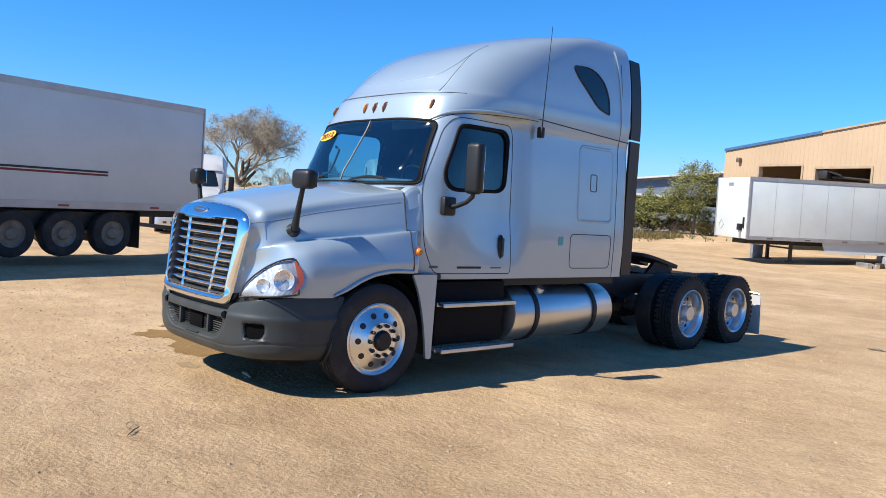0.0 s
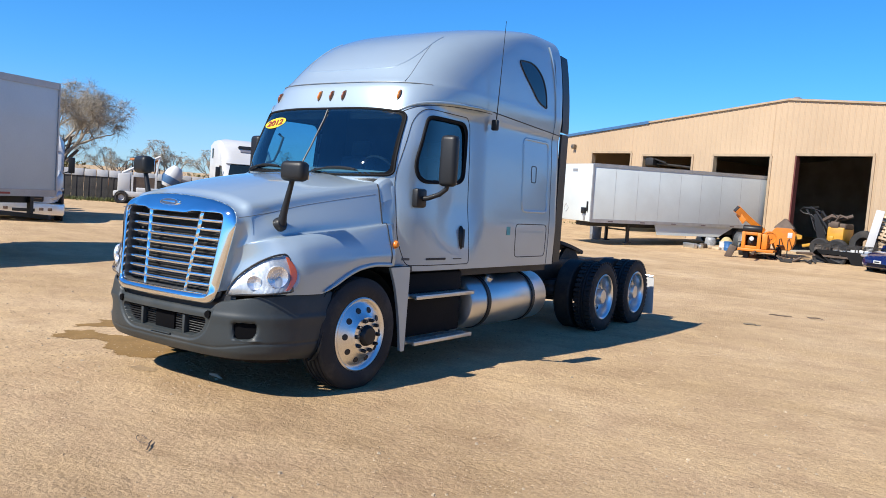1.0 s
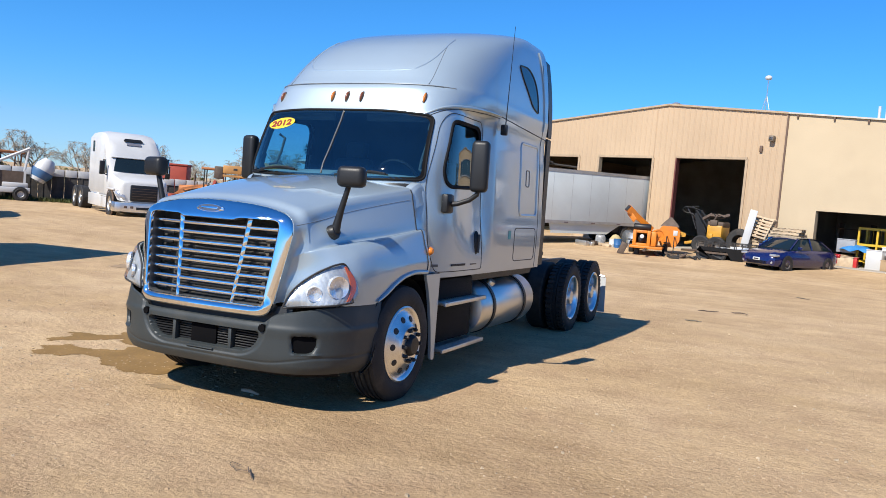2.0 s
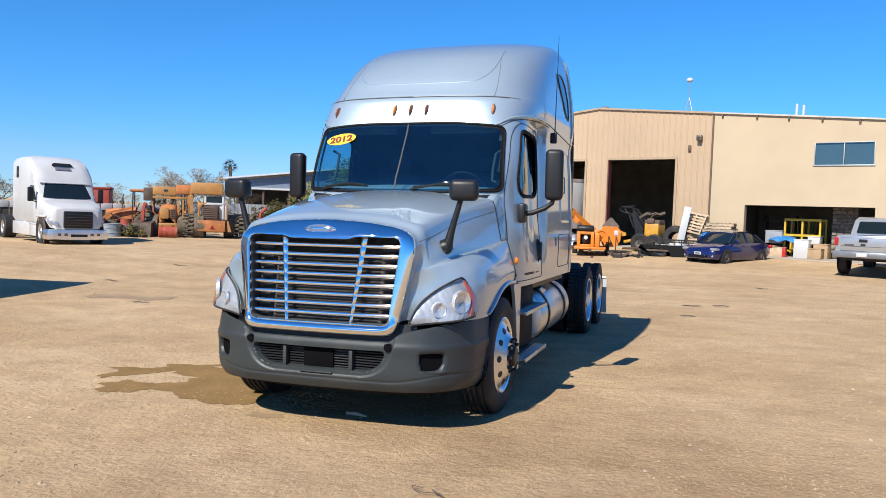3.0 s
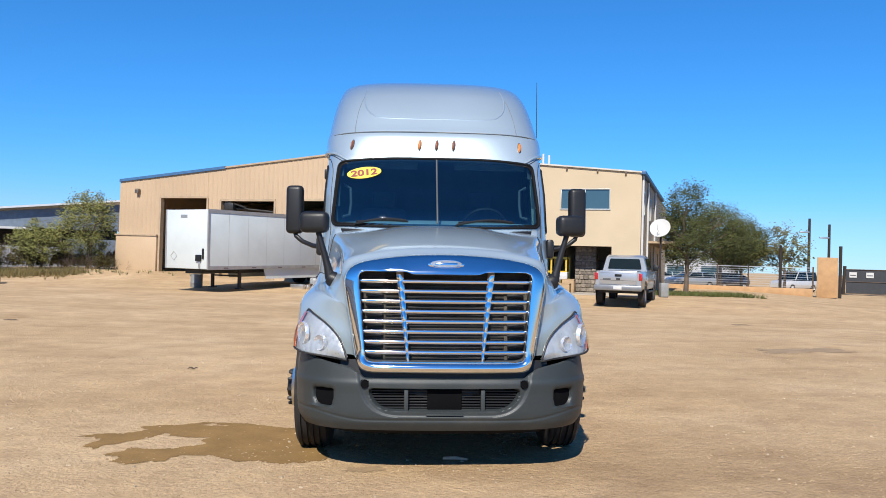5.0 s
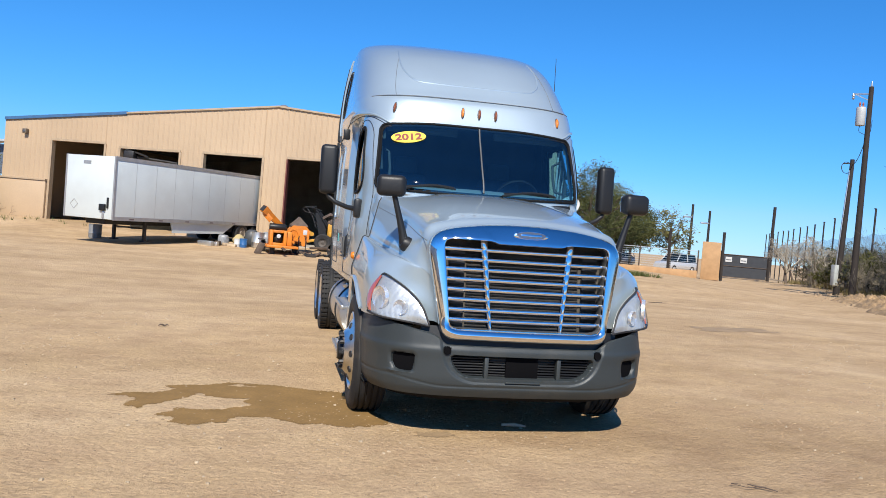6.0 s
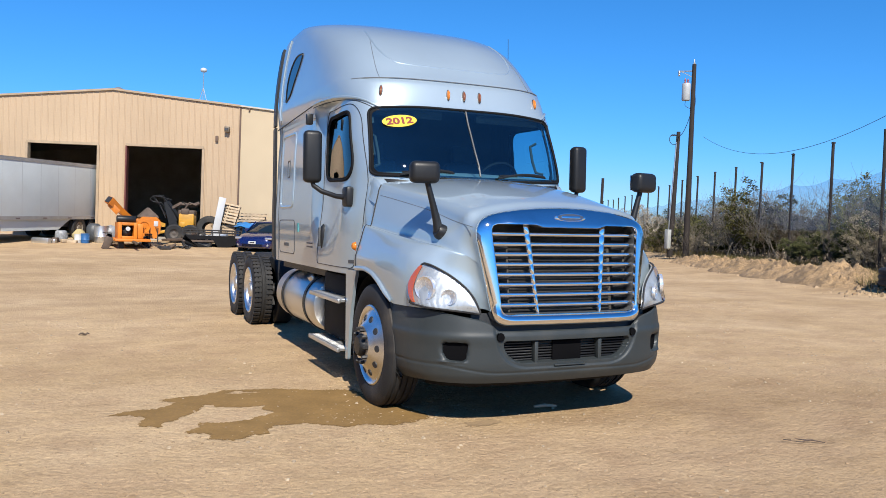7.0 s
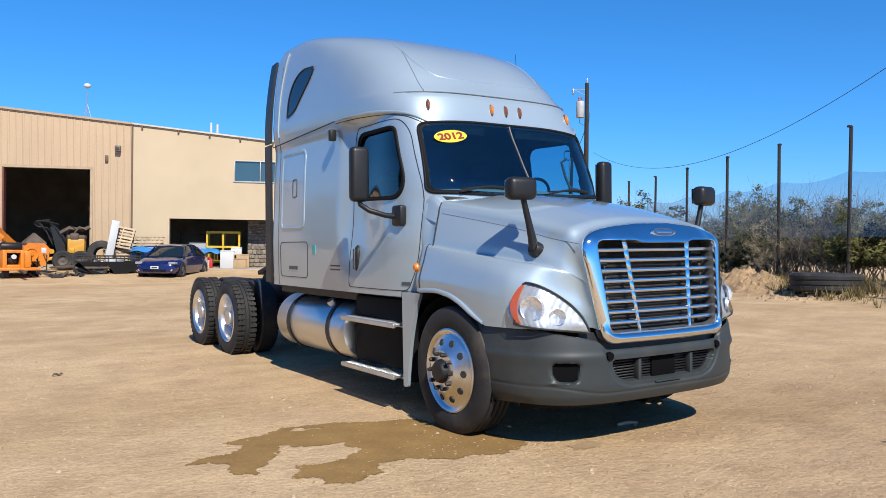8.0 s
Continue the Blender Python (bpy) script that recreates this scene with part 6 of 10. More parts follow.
def van_trailer(name, label, at, L, H, floor, ribs, wheel_y, skirt):
    """Nose at y = 0, doors at y = L, width 2.59."""
    tr = thing(name, label, "trailer", at, "box trailers")
    W = 1.295
    bm = B()
    box(bm, (-W, 0, floor), (W, L, H), 0.03)
    body = part("body", bm, TRAILER, tr, "white sheet-metal box body")
    for sg in BOTH:
        for z0, z1, o in ((floor - 0.02, floor + 0.14, 0.018), (H - 0.13, H + 0.02, 0.018)):
            bm = B()
            box(bm, (sg * W - (0 if sg > 0 else o), -0.01, z0), (sg * W + (o if sg > 0 else 0), L + 0.01, z1))
            part("side_rail", bm, RAIL, body, "grey side rail")
        for y in (0.0, L):
            bm = B()
            box(bm, (sg * W - 0.05, y - 0.02, floor), (sg * W + 0.022, y + 0.06 if y == 0 else y + 0.02, H))
            part("corner_post", bm, RAIL, body)
        for k in range(1, ribs):
            bm = B()
            y = L * k / ribs
            box(bm, (sg * W - 0.004, y - 0.006, floor + 0.14), (sg * W + 0.002, y + 0.006, H - 0.13))
            part("panel_joint", bm, RAIL, body)
        for k in range(6):
            bm = B()
            y = L * (k + 0.6) / 6.2
            box(bm, (sg * W - 0.01, y - 0.13, floor + 0.025), (sg * W + 0.024, y + 0.13, floor + 0.07))
            part("reflector_tape", bm, RAIL_DARK if skirt else mat("reflector_red", (0.45, 0.05, 0.04), 0.4) if "reflector_red" not in bpy.data.materials else bpy.data.materials["reflector_red"], body, "dark reflector strip" if skirt else "red reflector strip")
        # landing gear
        bm = B()
        box(bm, (sg * 0.85 - 0.06, 2.3, 0.05), (sg * 0.85 + 0.06, 2.42, floor))
        box(bm, (sg * 0.85 - 0.14, 2.22, 0.0), (sg * 0.85 + 0.14, 2.50, 0.05))
        part("landing_leg", bm, FRAME_BLACK, tr, "landing gear leg")
        for y in wheel_y:
            wheel_pair(tr, sg * 1.27, y, rim=TRAILER_RIM)
        bm = B()
        sheet(bm, lambda u, v, sg=sg: Vector((sg * (0.72 + 0.5 * u), wheel_y[-1] + 0.75, 0.14 + (floor - 0.2) * v)), 2, 2, thick=0.012)
        part("mud_flap", bm, RUBBER, tr)
    bm = B()
    box(bm, (-0.85, 2.33, 0.55), (0.85, 2.39, 0.62))
    part("leg_brace", bm, FRAME_BLACK, tr)
    bm = B()
    box(bm, (-0.5, 0.4, floor - 0.22), (0.5, L, floor - 0.02))
    part("under_frame", bm, FRAME_BLACK, tr)
    # solid black box for the bogie and the shade round it
    bm = B()
    box(bm, (-1.0, wheel_y[0] - 0.9, 0.55), (1.0, wheel_y[-1] + 0.9, floor - 0.1))
    part("bogie", bm, FRAME_BLACK, tr)
    for y in wheel_y:
        bm = B()
        tube(bm, [(-1.1, y, 0.5), (1.1, y, 0.5)], 0.07, 8)
        part("axle", bm, FRAME_BLACK, tr)
    if skirt:
        for sg in BOTH:
            bm = B()
            prism(bm, [(3.6, floor), (wheel_y[0] - 0.6, floor), (wheel_y[0] - 1.5, 0.44), (3.75, 0.44)], Matrix(((0, 0, 1, sg * 1.18 - 0.02), (1, 0, 0, 0), (0, 1, 0, 0), (0, 0, 0, 1))), 0.04)
            part("side_skirt", bm, TRAILER, tr, "white side skirt")
    # nose fittings
    for p, q, m in (((0.62, -0.10, floor + 0.35), (0.92, 0.0, floor + 0.62), BLACK), ((0.98, -0.06, floor + 0.45), (1.06, 0.0, floor + 0.9), BLACK), ((0.75, -0.05, floor + 0.05), (0.85, 0.0, floor + 0.35), RAIL)):
        bm = B()
        box(bm, p, q, 0.015)
        part("hose_coupling", bm, m, tr, "air hose coupling")
    bm = B()
    for k in range(4):
        a = math.pi / 2 * k
        tube(bm, [(-0.8 + 0.2 * math.cos(a), -0.004, floor + 0.55 + 0.2 * math.sin(a)), (-0.8 + 0.2 * math.cos(a + math.pi / 2), -0.004, floor + 0.55 + 0.2 * math.sin(a + math.pi / 2))], 0.012, 4)
    part("placard_frame", bm, RAIL, tr)
    bm = B()
    box(bm, (-0.4, -0.012, H - 0.35), (0.0, 0.0, H - 0.22))
    part("nose_label", bm, RAIL, tr)
    # rear doors with lock rods and underride bar
    for sg in BOTH:
        bm = B()
        box(bm, (sg * 0.64 - 0.61, L, floor + 0.06), (sg * 0.64 + 0.61, L + 0.03, H - 0.08), 0.01)
        d = part("rear_door", bm, TRAILER, tr, "white swing door")
        bm = B()
        tube(bm, [(sg * 0.4, L + 0.05, floor + 0.05), (sg * 0.4, L + 0.05, H - 0.1)], 0.02, 6)
        part("lock_rod", bm, RAIL, d)
    bm = B()
    box(bm, (-1.15, L - 0.05, 0.5), (1.15, L + 0.05, 0.6))
    box(bm, (-0.6, L - 0.05, 0.6), (-0.5, L + 0.05, floor))
    box(bm, (0.5, L - 0.05, 0.6), (0.6, L + 0.05, floor))
    part("underride_bar", bm, FRAME_BLACK, tr)
    return tr


def heading(dx, dy):
    """Turns local +y to the way (dx, dy)."""
    return Matrix.Rotation(math.atan2(dy, dx) - math.pi / 2, 4, "Z")


# docked trailer: its near nose corner stands at (-8.66, 28.4), its tail at the second bay
d = Vector((0.541, 0.841, 0))
right = Vector((d.y, -d.x, 0))
nose = Vector((-8.66, 28.4, 0)) - right * 1.295
van_trailer("box_trailer", "weathered white box trailer backed up to a workshop bay", Matrix.Translation((nose.x, nose.y, 0.10)) @ heading(d.x, d.y) @ Matrix.Rotation(radians(1.2), 4, "X"), 10.9, 3.52, 0.93, 9, (8.9, 10.1), True)
# long trailer in the west yard: rear corner at (-12.3, 5.85)
d = Vector((-0.277, 0.961, 0))
right = Vector((d.y, -d.x, 0))
nose = Vector((-12.2, 5.85, 0)) - d * 14.6 - right * 1.295
big = van_trailer("box_trailer", "long white box trailer with red and black stripe", Matrix.Translation((nose.x, nose.y, 0.0)) @ heading(d.x, d.y), 14.6, 3.67, 1.07, 1, (9.75, 10.9, 12.1), False)
for z, m in ((1.80, RED), (1.87, SEAM)):
    bm = B()
    box(bm, (1.297, 2.0, z), (1.302, 11.9, z + 0.045))
    part("stripe", bm, m, big, "painted stripe")


# ---- lofted bodies for the distant vehicles ----
def loft(bm, stations):
    """stations: (y, half profile of (x, z) from the bottom middle up to the top middle)."""
    rings = []
    for y, prof in stations:
        right_side = [(x, y, z) for x, z in prof]
        left_side = [(-x, y, z) for x, z in reversed(prof) if x > 1e-6]
        rings.append(right_side + left_side)
    vs = rings_mesh(bm, rings)
    bm.faces.new(vs[0][::-1])
    bm.faces.new(vs[-1])
    bmesh.ops.recalc_face_normals(bm, faces=bm.faces)
    return bm


def hull(w, z0, z1, r=0.12):
    """Half profile of a rounded body section."""
    return [(0, z0), (w * 0.6, z0), (w - r * 0.5, z0 + 0.02), (w, z0 + r), (w, (z0 + z1) / 2), (w - 0.01, z1 - r), (w - r * 0.6, z1 - r * 0.25), (w * 0.6, z1), (0, z1)]


def road_semi(name, label, at, sleeper_high):
    """A white conventional truck facing -y, front bumper at y = 0."""
    t = thing(name, label, "truck", at, "white trucks")
    bm = B()
    loft(bm, [(0.16, hull(0.80, 0.62, 1.36, 0.10)), (0.22, hull(0.92, 0.62, 1.44, 0.14)), (0.5, hull(1.06, 0.66, 1.55, 0.18)), (0.9, hull(1.12, 0.92, 1.64, 0.2)), (1.42, hull(1.13, 0.92, 1.75, 0.2))])
    part("hood", bm, WHITE, t, "white sloping hood")
    top = 1.0 if sleeper_high else 0.55
    bm = B()
    loft(bm, [(1.30, hull(1.10, 0.75, 1.66, 0.15)), (1.40, hull(1.13, 0.75, 1.75, 0.15)), (1.80, hull(1.14, 0.75, 2.32, 0.16)), (1.86, hull(1.16, 0.75, 2.44, 0.16)), (2.1, hull(1.16, 0.75, 2.44 + 0.42 * top, 0.22)), (2.5, hull(1.16, 0.75, 2.44 + 0.78 * top, 0.26)), (3.0, hull(1.16, 0.75, 2.44 + 0.95 * top, 0.26)), (3.8, hull(1.16, 0.75, 2.44 + 1.0 * top, 0.26)), (5.0, hull(1.14, 0.75, 2.44 + 0.97 * top, 0.26))])
    part("cab", bm, WHITE, t, "white cab and sleeper")
    bm = B()
    sheet(bm, lambda u, v: Vector(((u * 2 - 1) * (1.04 - 0.03 * v), 1.372 + 0.40 * v + 0.10 * abs(u * 2 - 1) ** 4, 1.78 + 0.54 * v)), 20, 8, thick=0.015)
    part("windshield", bm, CAR_GLASS, t, "dark windshield")
    bm = B()
    box(bm, (-1.0, 1.74, 2.33), (1.0, 1.86, 2.37), 0.015)
    part("sun_visor", bm, WHITE, t)
    for sg in BOTH:
        bm = B()
        prism(bm, smooth_poly([(1.72, 1.68), (1.95, 2.22), (2.5, 2.24), (2.5, 1.66)], 0.06), Matrix(((0, 0, 1, sg * 1.15 - 0.01), (1, 0, 0, 0), (0, 1, 0, 0), (0, 0, 0, 1))), 0.02)
        part("side_window", bm, CAR_GLASS, t)
        bm = B()
        prism(bm, smooth_poly([(4.1, 2.55), (4.4, 2.55), (4.4, 3.0), (4.1, 3.0)], 0.05), Matrix(((0, 0, 1, sg * 1.155 - 0.01), (1, 0, 0, 0), (0, 1, 0, 0), (0, 0, 0, 1))), 0.02)
        part("sleeper_window", bm, CAR_GLASS, t)
        bm = B()
        lathe(bm, [(0, 0.04), (0.8, 0.03), (1, 0), (0, -0.02)], 20, Matrix.Translation((sg * 0.93, 0.28, 0.88)) @ Matrix.Rotation(radians(38 * sg), 4, "Z") @ Matrix.Rotation(radians(80), 4, "X") @ Matrix.Rotation(radians(28 * sg), 4, "Z") @ Matrix.Diagonal((0.25, 0.14, 1, 1)))
        part("headlight", bm, mat("far_headlamp", (0.6, 0.6, 0.62), 0.15, 0.5) if "far_headlamp" not in bpy.data.materials else bpy.data.materials["far_headlamp"], t, "clear headlight")
        bm = B()
        box(bm, (sg * 1.38 - 0.10, 1.55, 1.62), (sg * 1.38 + 0.10, 1.68, 2.16), 0.03)
        tube(bm, [(sg * 1.14, 1.72, 1.6), (sg * 1.38, 1.62, 1.7)], 0.02, 6)
        part("mirror", bm, BLACK, t, "black mirror")
        wheel_pair(t, sg * 1.15, 1.12)
        bm = B()
        box(bm, (sg * 1.12 - 0.03, 2.55, 0.30), (sg * 1.12 + 0.03, 4.95, 0.80), 0.02)
        part("side_skirt", bm, WHITE, t, "white side skirt")
        bm = B()
        box(bm, (sg * 1.145 - 0.02, 1.62, 0.74), (sg * 1.145 + 0.02, 2.56, 0.80), 0.01)
        box(bm, (sg * 1.12 - 0.03, 1.66, 0.30), (sg * 1.12 + 0.03, 2.56, 0.74), 0.02)
        part("step_panel", bm, WHITE, t)
        bm = B()
        lathe(bm, [(0.54, -0.02), (0.60, 0.0), (0.60, 0.04), (0.54, 0.04)], 28, along((sg, 0, 0), (sg * 1.10, 1.12, 0.50)))
        part("wheel_arch", bm, DARK_TRIM, t)
        for y in (6.4, 7.7):
            wheel_pair(t, sg * 1.2, y, 0.5, 0.5)
        bm = B()
        lathe(bm, [(0, 0), (0.26, 0.01), (0.3, 0.05), (0.3, 1.35), (0.26, 1.4), (0, 1.4)], 24, along((0, 1, 0), (sg * 0.85, 3.5, 0.6)))
        part("fuel_tank", bm, ALLOY_DULL, t)
        bm = B()
        box(bm, (sg * 0.43 - 0.04, 1.0, 0.7), (sg * 0.43 + 0.04, 8.4, 0.95))
        part("frame_rail", bm, FRAME_BLACK, t)
        bm = B()
        box(bm, (sg * 1.1 - 0.05, 0.55, 1.04), (sg * 1.1 + 0.05, 1.70, 1.12), 0.03)
        part("wing", bm, WHITE, t)
    bm = B()
    box(bm, (-0.56, 0.09, 0.66), (0.56, 0.24, 1.30), 0.05)
    g = part("grille", bm, BLACK, t, "black grille")
    for k in range(5):
        bm = B()
        box(bm, (-0.5, 0.08, 0.76 + 0.1 * k), (0.5, 0.092, 0.772 + 0.1 * k))
        part("grille_bar", bm, DARK_TRIM, g)
    bm = B()
    loft(bm, [(0.02, hull(0.98, 0.24, 0.60, 0.06)), (0.12, hull(1.16, 0.22, 0.62, 0.06)), (0.60, hull(1.2, 0.22, 0.62, 0.06))])
    b = part("bumper", bm, ALLOY, t, "polished metal bumper")
    for x in (-0.75, -0.5, 0.5, 0.75):
        bm = B()
        box(bm, (x - 0.07, 0.01, 0.38), (x + 0.07, 0.05, 0.48), 0.02)
        part("fog_lamp", bm, DARK_TRIM, b)
    bm = B()
    box(bm, (-0.32, 0.0, 0.34), (0.32, 0.04, 0.44), 0.01)
    part("bumper_slot", bm, BLACK, b)
    if sleeper_high:
        bm = B()
        prism(bm, smooth_poly([(-0.42, 0), (0.42, 0), (0.34, 0.14), (-0.34, 0.14)], 0.03), Matrix.Translation((0, 2.22, 3.02)) @ Matrix.Rotation(radians(48), 4, "X"), 0.03)
        part("roof_vent", bm, BLACK, t, "black roof inlet")
        bm = B()
        prism(bm, [(-0.3, -0.22), (0.3, -0.22), (0.3, -0.10), (-0.3, -0.10)], Matrix.Translation((0, 2.235, 3.03)) @ Matrix.Rotation(radians(50), 4, "X"), 0.03)
        part("lettering_bar", bm, mat("lettering_grey", (0.2, 0.2, 0.24), 0.5), t)
    return t


f = Vector((0.875, -0.485, 0))
road_semi("semi_truck", "white sleeper semi truck parked with a bright bumper", Matrix.Translation((-20.16, 19.12, -0.05)) @ heading(-f.x, -f.y) @ Matrix.Diagonal((0.97, 1.0, 1.04, 1)), True)
road_semi("semi_truck", "white day truck parked behind a long trailer", Matrix.Translation((-19.16, 8.71, -0.1)) @ heading(-0.88, 0.47), False)


# ---- cars ----
def sedan():
    car = thing("sedan", "dark blue sedan parked beside a flatbed trailer", "car")
    blue = mat("dark_blue_paint", (0.008, 0.014, 0.115), 0.25, 0.3, 0.03, 0.02, 2, 100, 0, 1.0, (0.2, 0.17, 0.13), 0.12)
    bm = B()
    loft(bm, [(0.0, hull(0.62, 0.28, 0.62, 0.12)), (0.12, hull(0.80, 0.20, 0.70, 0.16)), (0.5, hull(0.87, 0.18, 0.82, 0.16)), (1.2, hull(0.89, 0.18, 0.93, 0.16)), (2.3, hull(0.89, 0.18, 0.97, 0.14)), (3.5, hull(0.89, 0.20, 0.98, 0.14)), (4.2, hull(0.85, 0.24, 0.96, 0.16)), (4.5, hull(0.76, 0.32, 0.92, 0.18)), (4.6, hull(0.62, 0.42, 0.80, 0.15))])
    part("body", bm, blue, car, "dark blue painted body")

    def house(w0, w1, z0, z1):
        return [(0, z0), (w0, z0), (w0 - 0.01, z0 + 0.03), (w1 + 0.03, z1 - 0.08), (w1 - 0.05, z1 - 0.01), (0, z1)]
    bm = B()
    loft(bm, [(1.05, house(0.78, 0.72, 0.88, 0.95)), (1.75, house(0.80, 0.62, 0.92, 1.38)), (2.1, house(0.80, 0.60, 0.94, 1.45)), (2.9, house(0.80, 0.59, 0.95, 1.46)), (3.45, house(0.79, 0.58, 0.96, 1.33)), (4.1, house(0.72, 0.62, 0.92, 0.99))])
    part("glasshouse", bm, CAR_GLASS, car, "dark window glass")
    bm = B()
    loft(bm, [(1.72, [(0, 1.36), (0.56, 1.34), (0.60, 1.36), (0, 1.40)]), (2.1, [(0, 1.42), (0.60, 1.40), (0.63, 1.42), (0, 1.475)]), (2.9, [(0, 1.43), (0.60, 1.41), (0.63, 1.43), (0, 1.485)]), (3.45, [(0, 1.31), (0.58, 1.29), (0.61, 1.31), (0, 1.35)])])
    part("roof", bm, blue, car)
    for sg in BOTH:
        for pts in (((0.77, 1.08, 0.93), (0.62, 1.75, 1.38)), ((0.80, 2.55, 0.95), (0.63, 2.5, 1.44)), ((0.74, 4.05, 0.96), (0.61, 3.42, 1.31))):
            bm = B()
            tube(bm, [(sg * p[0], p[1], p[2]) for p in pts], 0.03, 6)
            part("pillar", bm, blue, car)
        for y in (0.85, 3.65):
            wheel_pair(car, sg * 0.9, y, 0.33, 0.21, DARK_RIM)
            bm = B()
            lathe(bm, [(0.30, 0), (0.37, 0.0), (0.37, 0.008), (0.30, 0.008)], 28, along((sg, 0, 0), (sg * 0.888, y, 0.32)))
            part("wheel_arch", bm, SEAM, car)
        bm = B()
        box(bm, (sg * 0.70 - 0.15, 0.05, 0.60), (sg * 0.70 + 0.15, 0.36, 0.70), 0.03)
        part("headlight", bm, bpy.data.materials["far_headlamp"], car, "clear headlight")
        bm = B()
        lathe(bm, [(0, 0.02), (0.05, 0.015), (0.055, 0), (0, -0.02)], 14, along((sg * 0.2, -1, 0), (sg * 0.68, 0.06, 0.36)))
        part("fog_lamp", bm, bpy.data.materials["far_headlamp"], car)
        bm = B()
        box(bm, (sg * 0.95 - 0.09, 1.45, 0.95), (sg * 0.95 + 0.09, 1.58, 1.07), 0.03)
        part("mirror", bm, blue, car)
        bm = B()
        box(bm, (sg * 0.893 - 0.004, 2.05, 0.80), (sg * 0.893 + 0.01, 2.25, 0.83), 0.004)
        part("door_handle", bm, blue, car)
        bm = B()
        box(bm, (sg * 0.70 - 0.13, 4.50, 0.72), (sg * 0.70 + 0.13, 4.62, 0.88), 0.03)
        part("tail_light", bm, bpy.data.materials["tail_red"], car)
    bm = B()
    box(bm, (-0.5, 0.0, 0.26), (0.5, 0.06, 0.42), 0.02)
    part("lower_grille", bm, BLACK, car)
    bm = B()
    box(bm, (-0.17, -0.025, 0.40), (0.17, -0.005, 0.52), 0.004)
    pl = part("number_plate", bm, WHITE, car, "white number plate")
    bm = B()
    box(bm, (-0.11, -0.030, 0.435), (0.11, -0.025, 0.485))
    part("plate_bar", bm, SEAM, pl)
    return car


f = Vector((-0.60, -0.80, 0))
c = sedan()
c.matrix_basis = Matrix.Translation((2.75, 28.0, 0.10)) @ heading(-f.x, -f.y) @ Matrix.Diagonal((0.96, 0.86, 0.94, 1))


def pickup():
    car = thing("pickup_truck", "silver crew-cab pickup truck seen from behind", "car")
    grey = mat("silver_grey_paint", (0.42, 0.43, 0.44), 0.32, 0.6, 0.03, 0.02, 2, 100, 0, 0.8, (0.35, 0.3, 0.24), 0.12)
    # tail at y = 0, nose at y = 5.9
    bm = B()
    loft(bm, [(0.05, hull(0.92, 0.62, 1.28, 0.08)), (0.3, hull(0.99, 0.55, 1.30, 0.08)), (1.95, hull(1.0, 0.55, 1.31, 0.08))])
    part("bed", bm, grey, car, "silver cargo bed")
    bm = B()
    loft(bm, [(1.98, hull(0.99, 0.52, 1.32, 0.1)), (4.3, hull(1.0, 0.52, 1.32, 0.1)), (5.5, hull(0.99, 0.52, 1.28, 0.14)), (5.85, hull(0.90, 0.58, 1.2, 0.14))])
    part("body", bm, grey, car, "silver body")
    bm = B()
    sec = lambda w0, w1, z0, z1: [(0, z0), (w0, z0), (w1, z1 - 0.06), (w1 - 0.08, z1), (0, z1)]
    loft(bm, [(2.0, sec(0.94, 0.80, 1.28, 1.86)), (2.25, sec(0.95, 0.80, 1.28, 1.95)), (3.6, sec(0.95, 0.80, 1.28, 1.95)), (4.5, sec(0.95, 0.88, 1.28, 1.36))])
    part("cab", bm, grey, car)
    bm = B()
    prism(bm, smooth_poly([(-0.72, 1.36), (0.72, 1.36), (0.63, 1.79), (-0.63, 1.79)], 0.06), Matrix(((1, 0, 0, 0), (0, 0, -1, 1.995), (0, 1, 0, 0), (0, 0, 0, 1))) @ Matrix.Rotation(radians(0), 4, "X"), 0.02)
    part("rear_window", bm, CAR_GLASS, car, "dark rear window")
    for sg in BOTH:
        for y0, y1 in ((2.3, 3.05), (3.12, 4.0)):
            bm = B()
            o = smooth_poly([(y0, 1.36), (y0 + 0.03, 1.82), (y1 - (0.25 if y0 > 3 else 0.0), 1.82), (y1, 1.36)], 0.05)
            prism(bm, o, Matrix.Translation((sg * 0.875, 0, 0)) @ Matrix(((0, 0, 1, -0.012), (1, 0, 0, 0), (0, 1, 0, 0), (0, 0, 0, 1))) , 0.024)
            for v in bm.verts:
                v.co.x += sg * (0.065 - 0.26 * (v.co.z - 1.36))* 0.95
            part("side_window", bm, CAR_GLASS, car)
        for y in (1.15, 4.85):
            wheel_pair(car, sg * 1.0, y, 0.43, 0.28)
            bm = B()
            lathe(bm, [(0.40, 0.0), (0.52, 0.0), (0.52, 0.01), (0.40, 0.01)], 28, along((sg, 0, 0), (sg * 0.996, y, 0.52)))
            part("wheel_arch", bm, SEAM, car)
        bm = B()
        box(bm, (sg * 0.90 - 0.07, 0.02, 0.92), (sg * 0.90 + 0.07, 0.14, 1.20), 0.02)
        part("tail_light", bm, bpy.data.materials["tail_red"], car, "red tail light")
        bm = B()
        box(bm, (sg * 1.12 - 0.12, 4.0, 1.32), (sg * 1.12 + 0.12, 4.12, 1.56), 0.04)
        part("mirror", bm, BLACK, car, "black towing mirror")
        bm = B()
        tube(bm, [(sg * 0.95, 2.6, 0.44), (sg * 0.95, 4.2, 0.44)], 0.05, 8)
        part("side_step", bm, BLACK, car)
    bm = B()
    box(bm, (-0.76, 0.02, 0.74), (0.76, 0.08, 1.29), 0.03)
    tg = part("tailgate", bm, grey, car, "silver tailgate")
    # the lower crease is a dark strip, its shade put into the colour
    for z in (0.90, 1.20):
        bm = B()
        box(bm, (-0.74, 0.010, z), (0.74, 0.03, z + 0.018), 0.006)
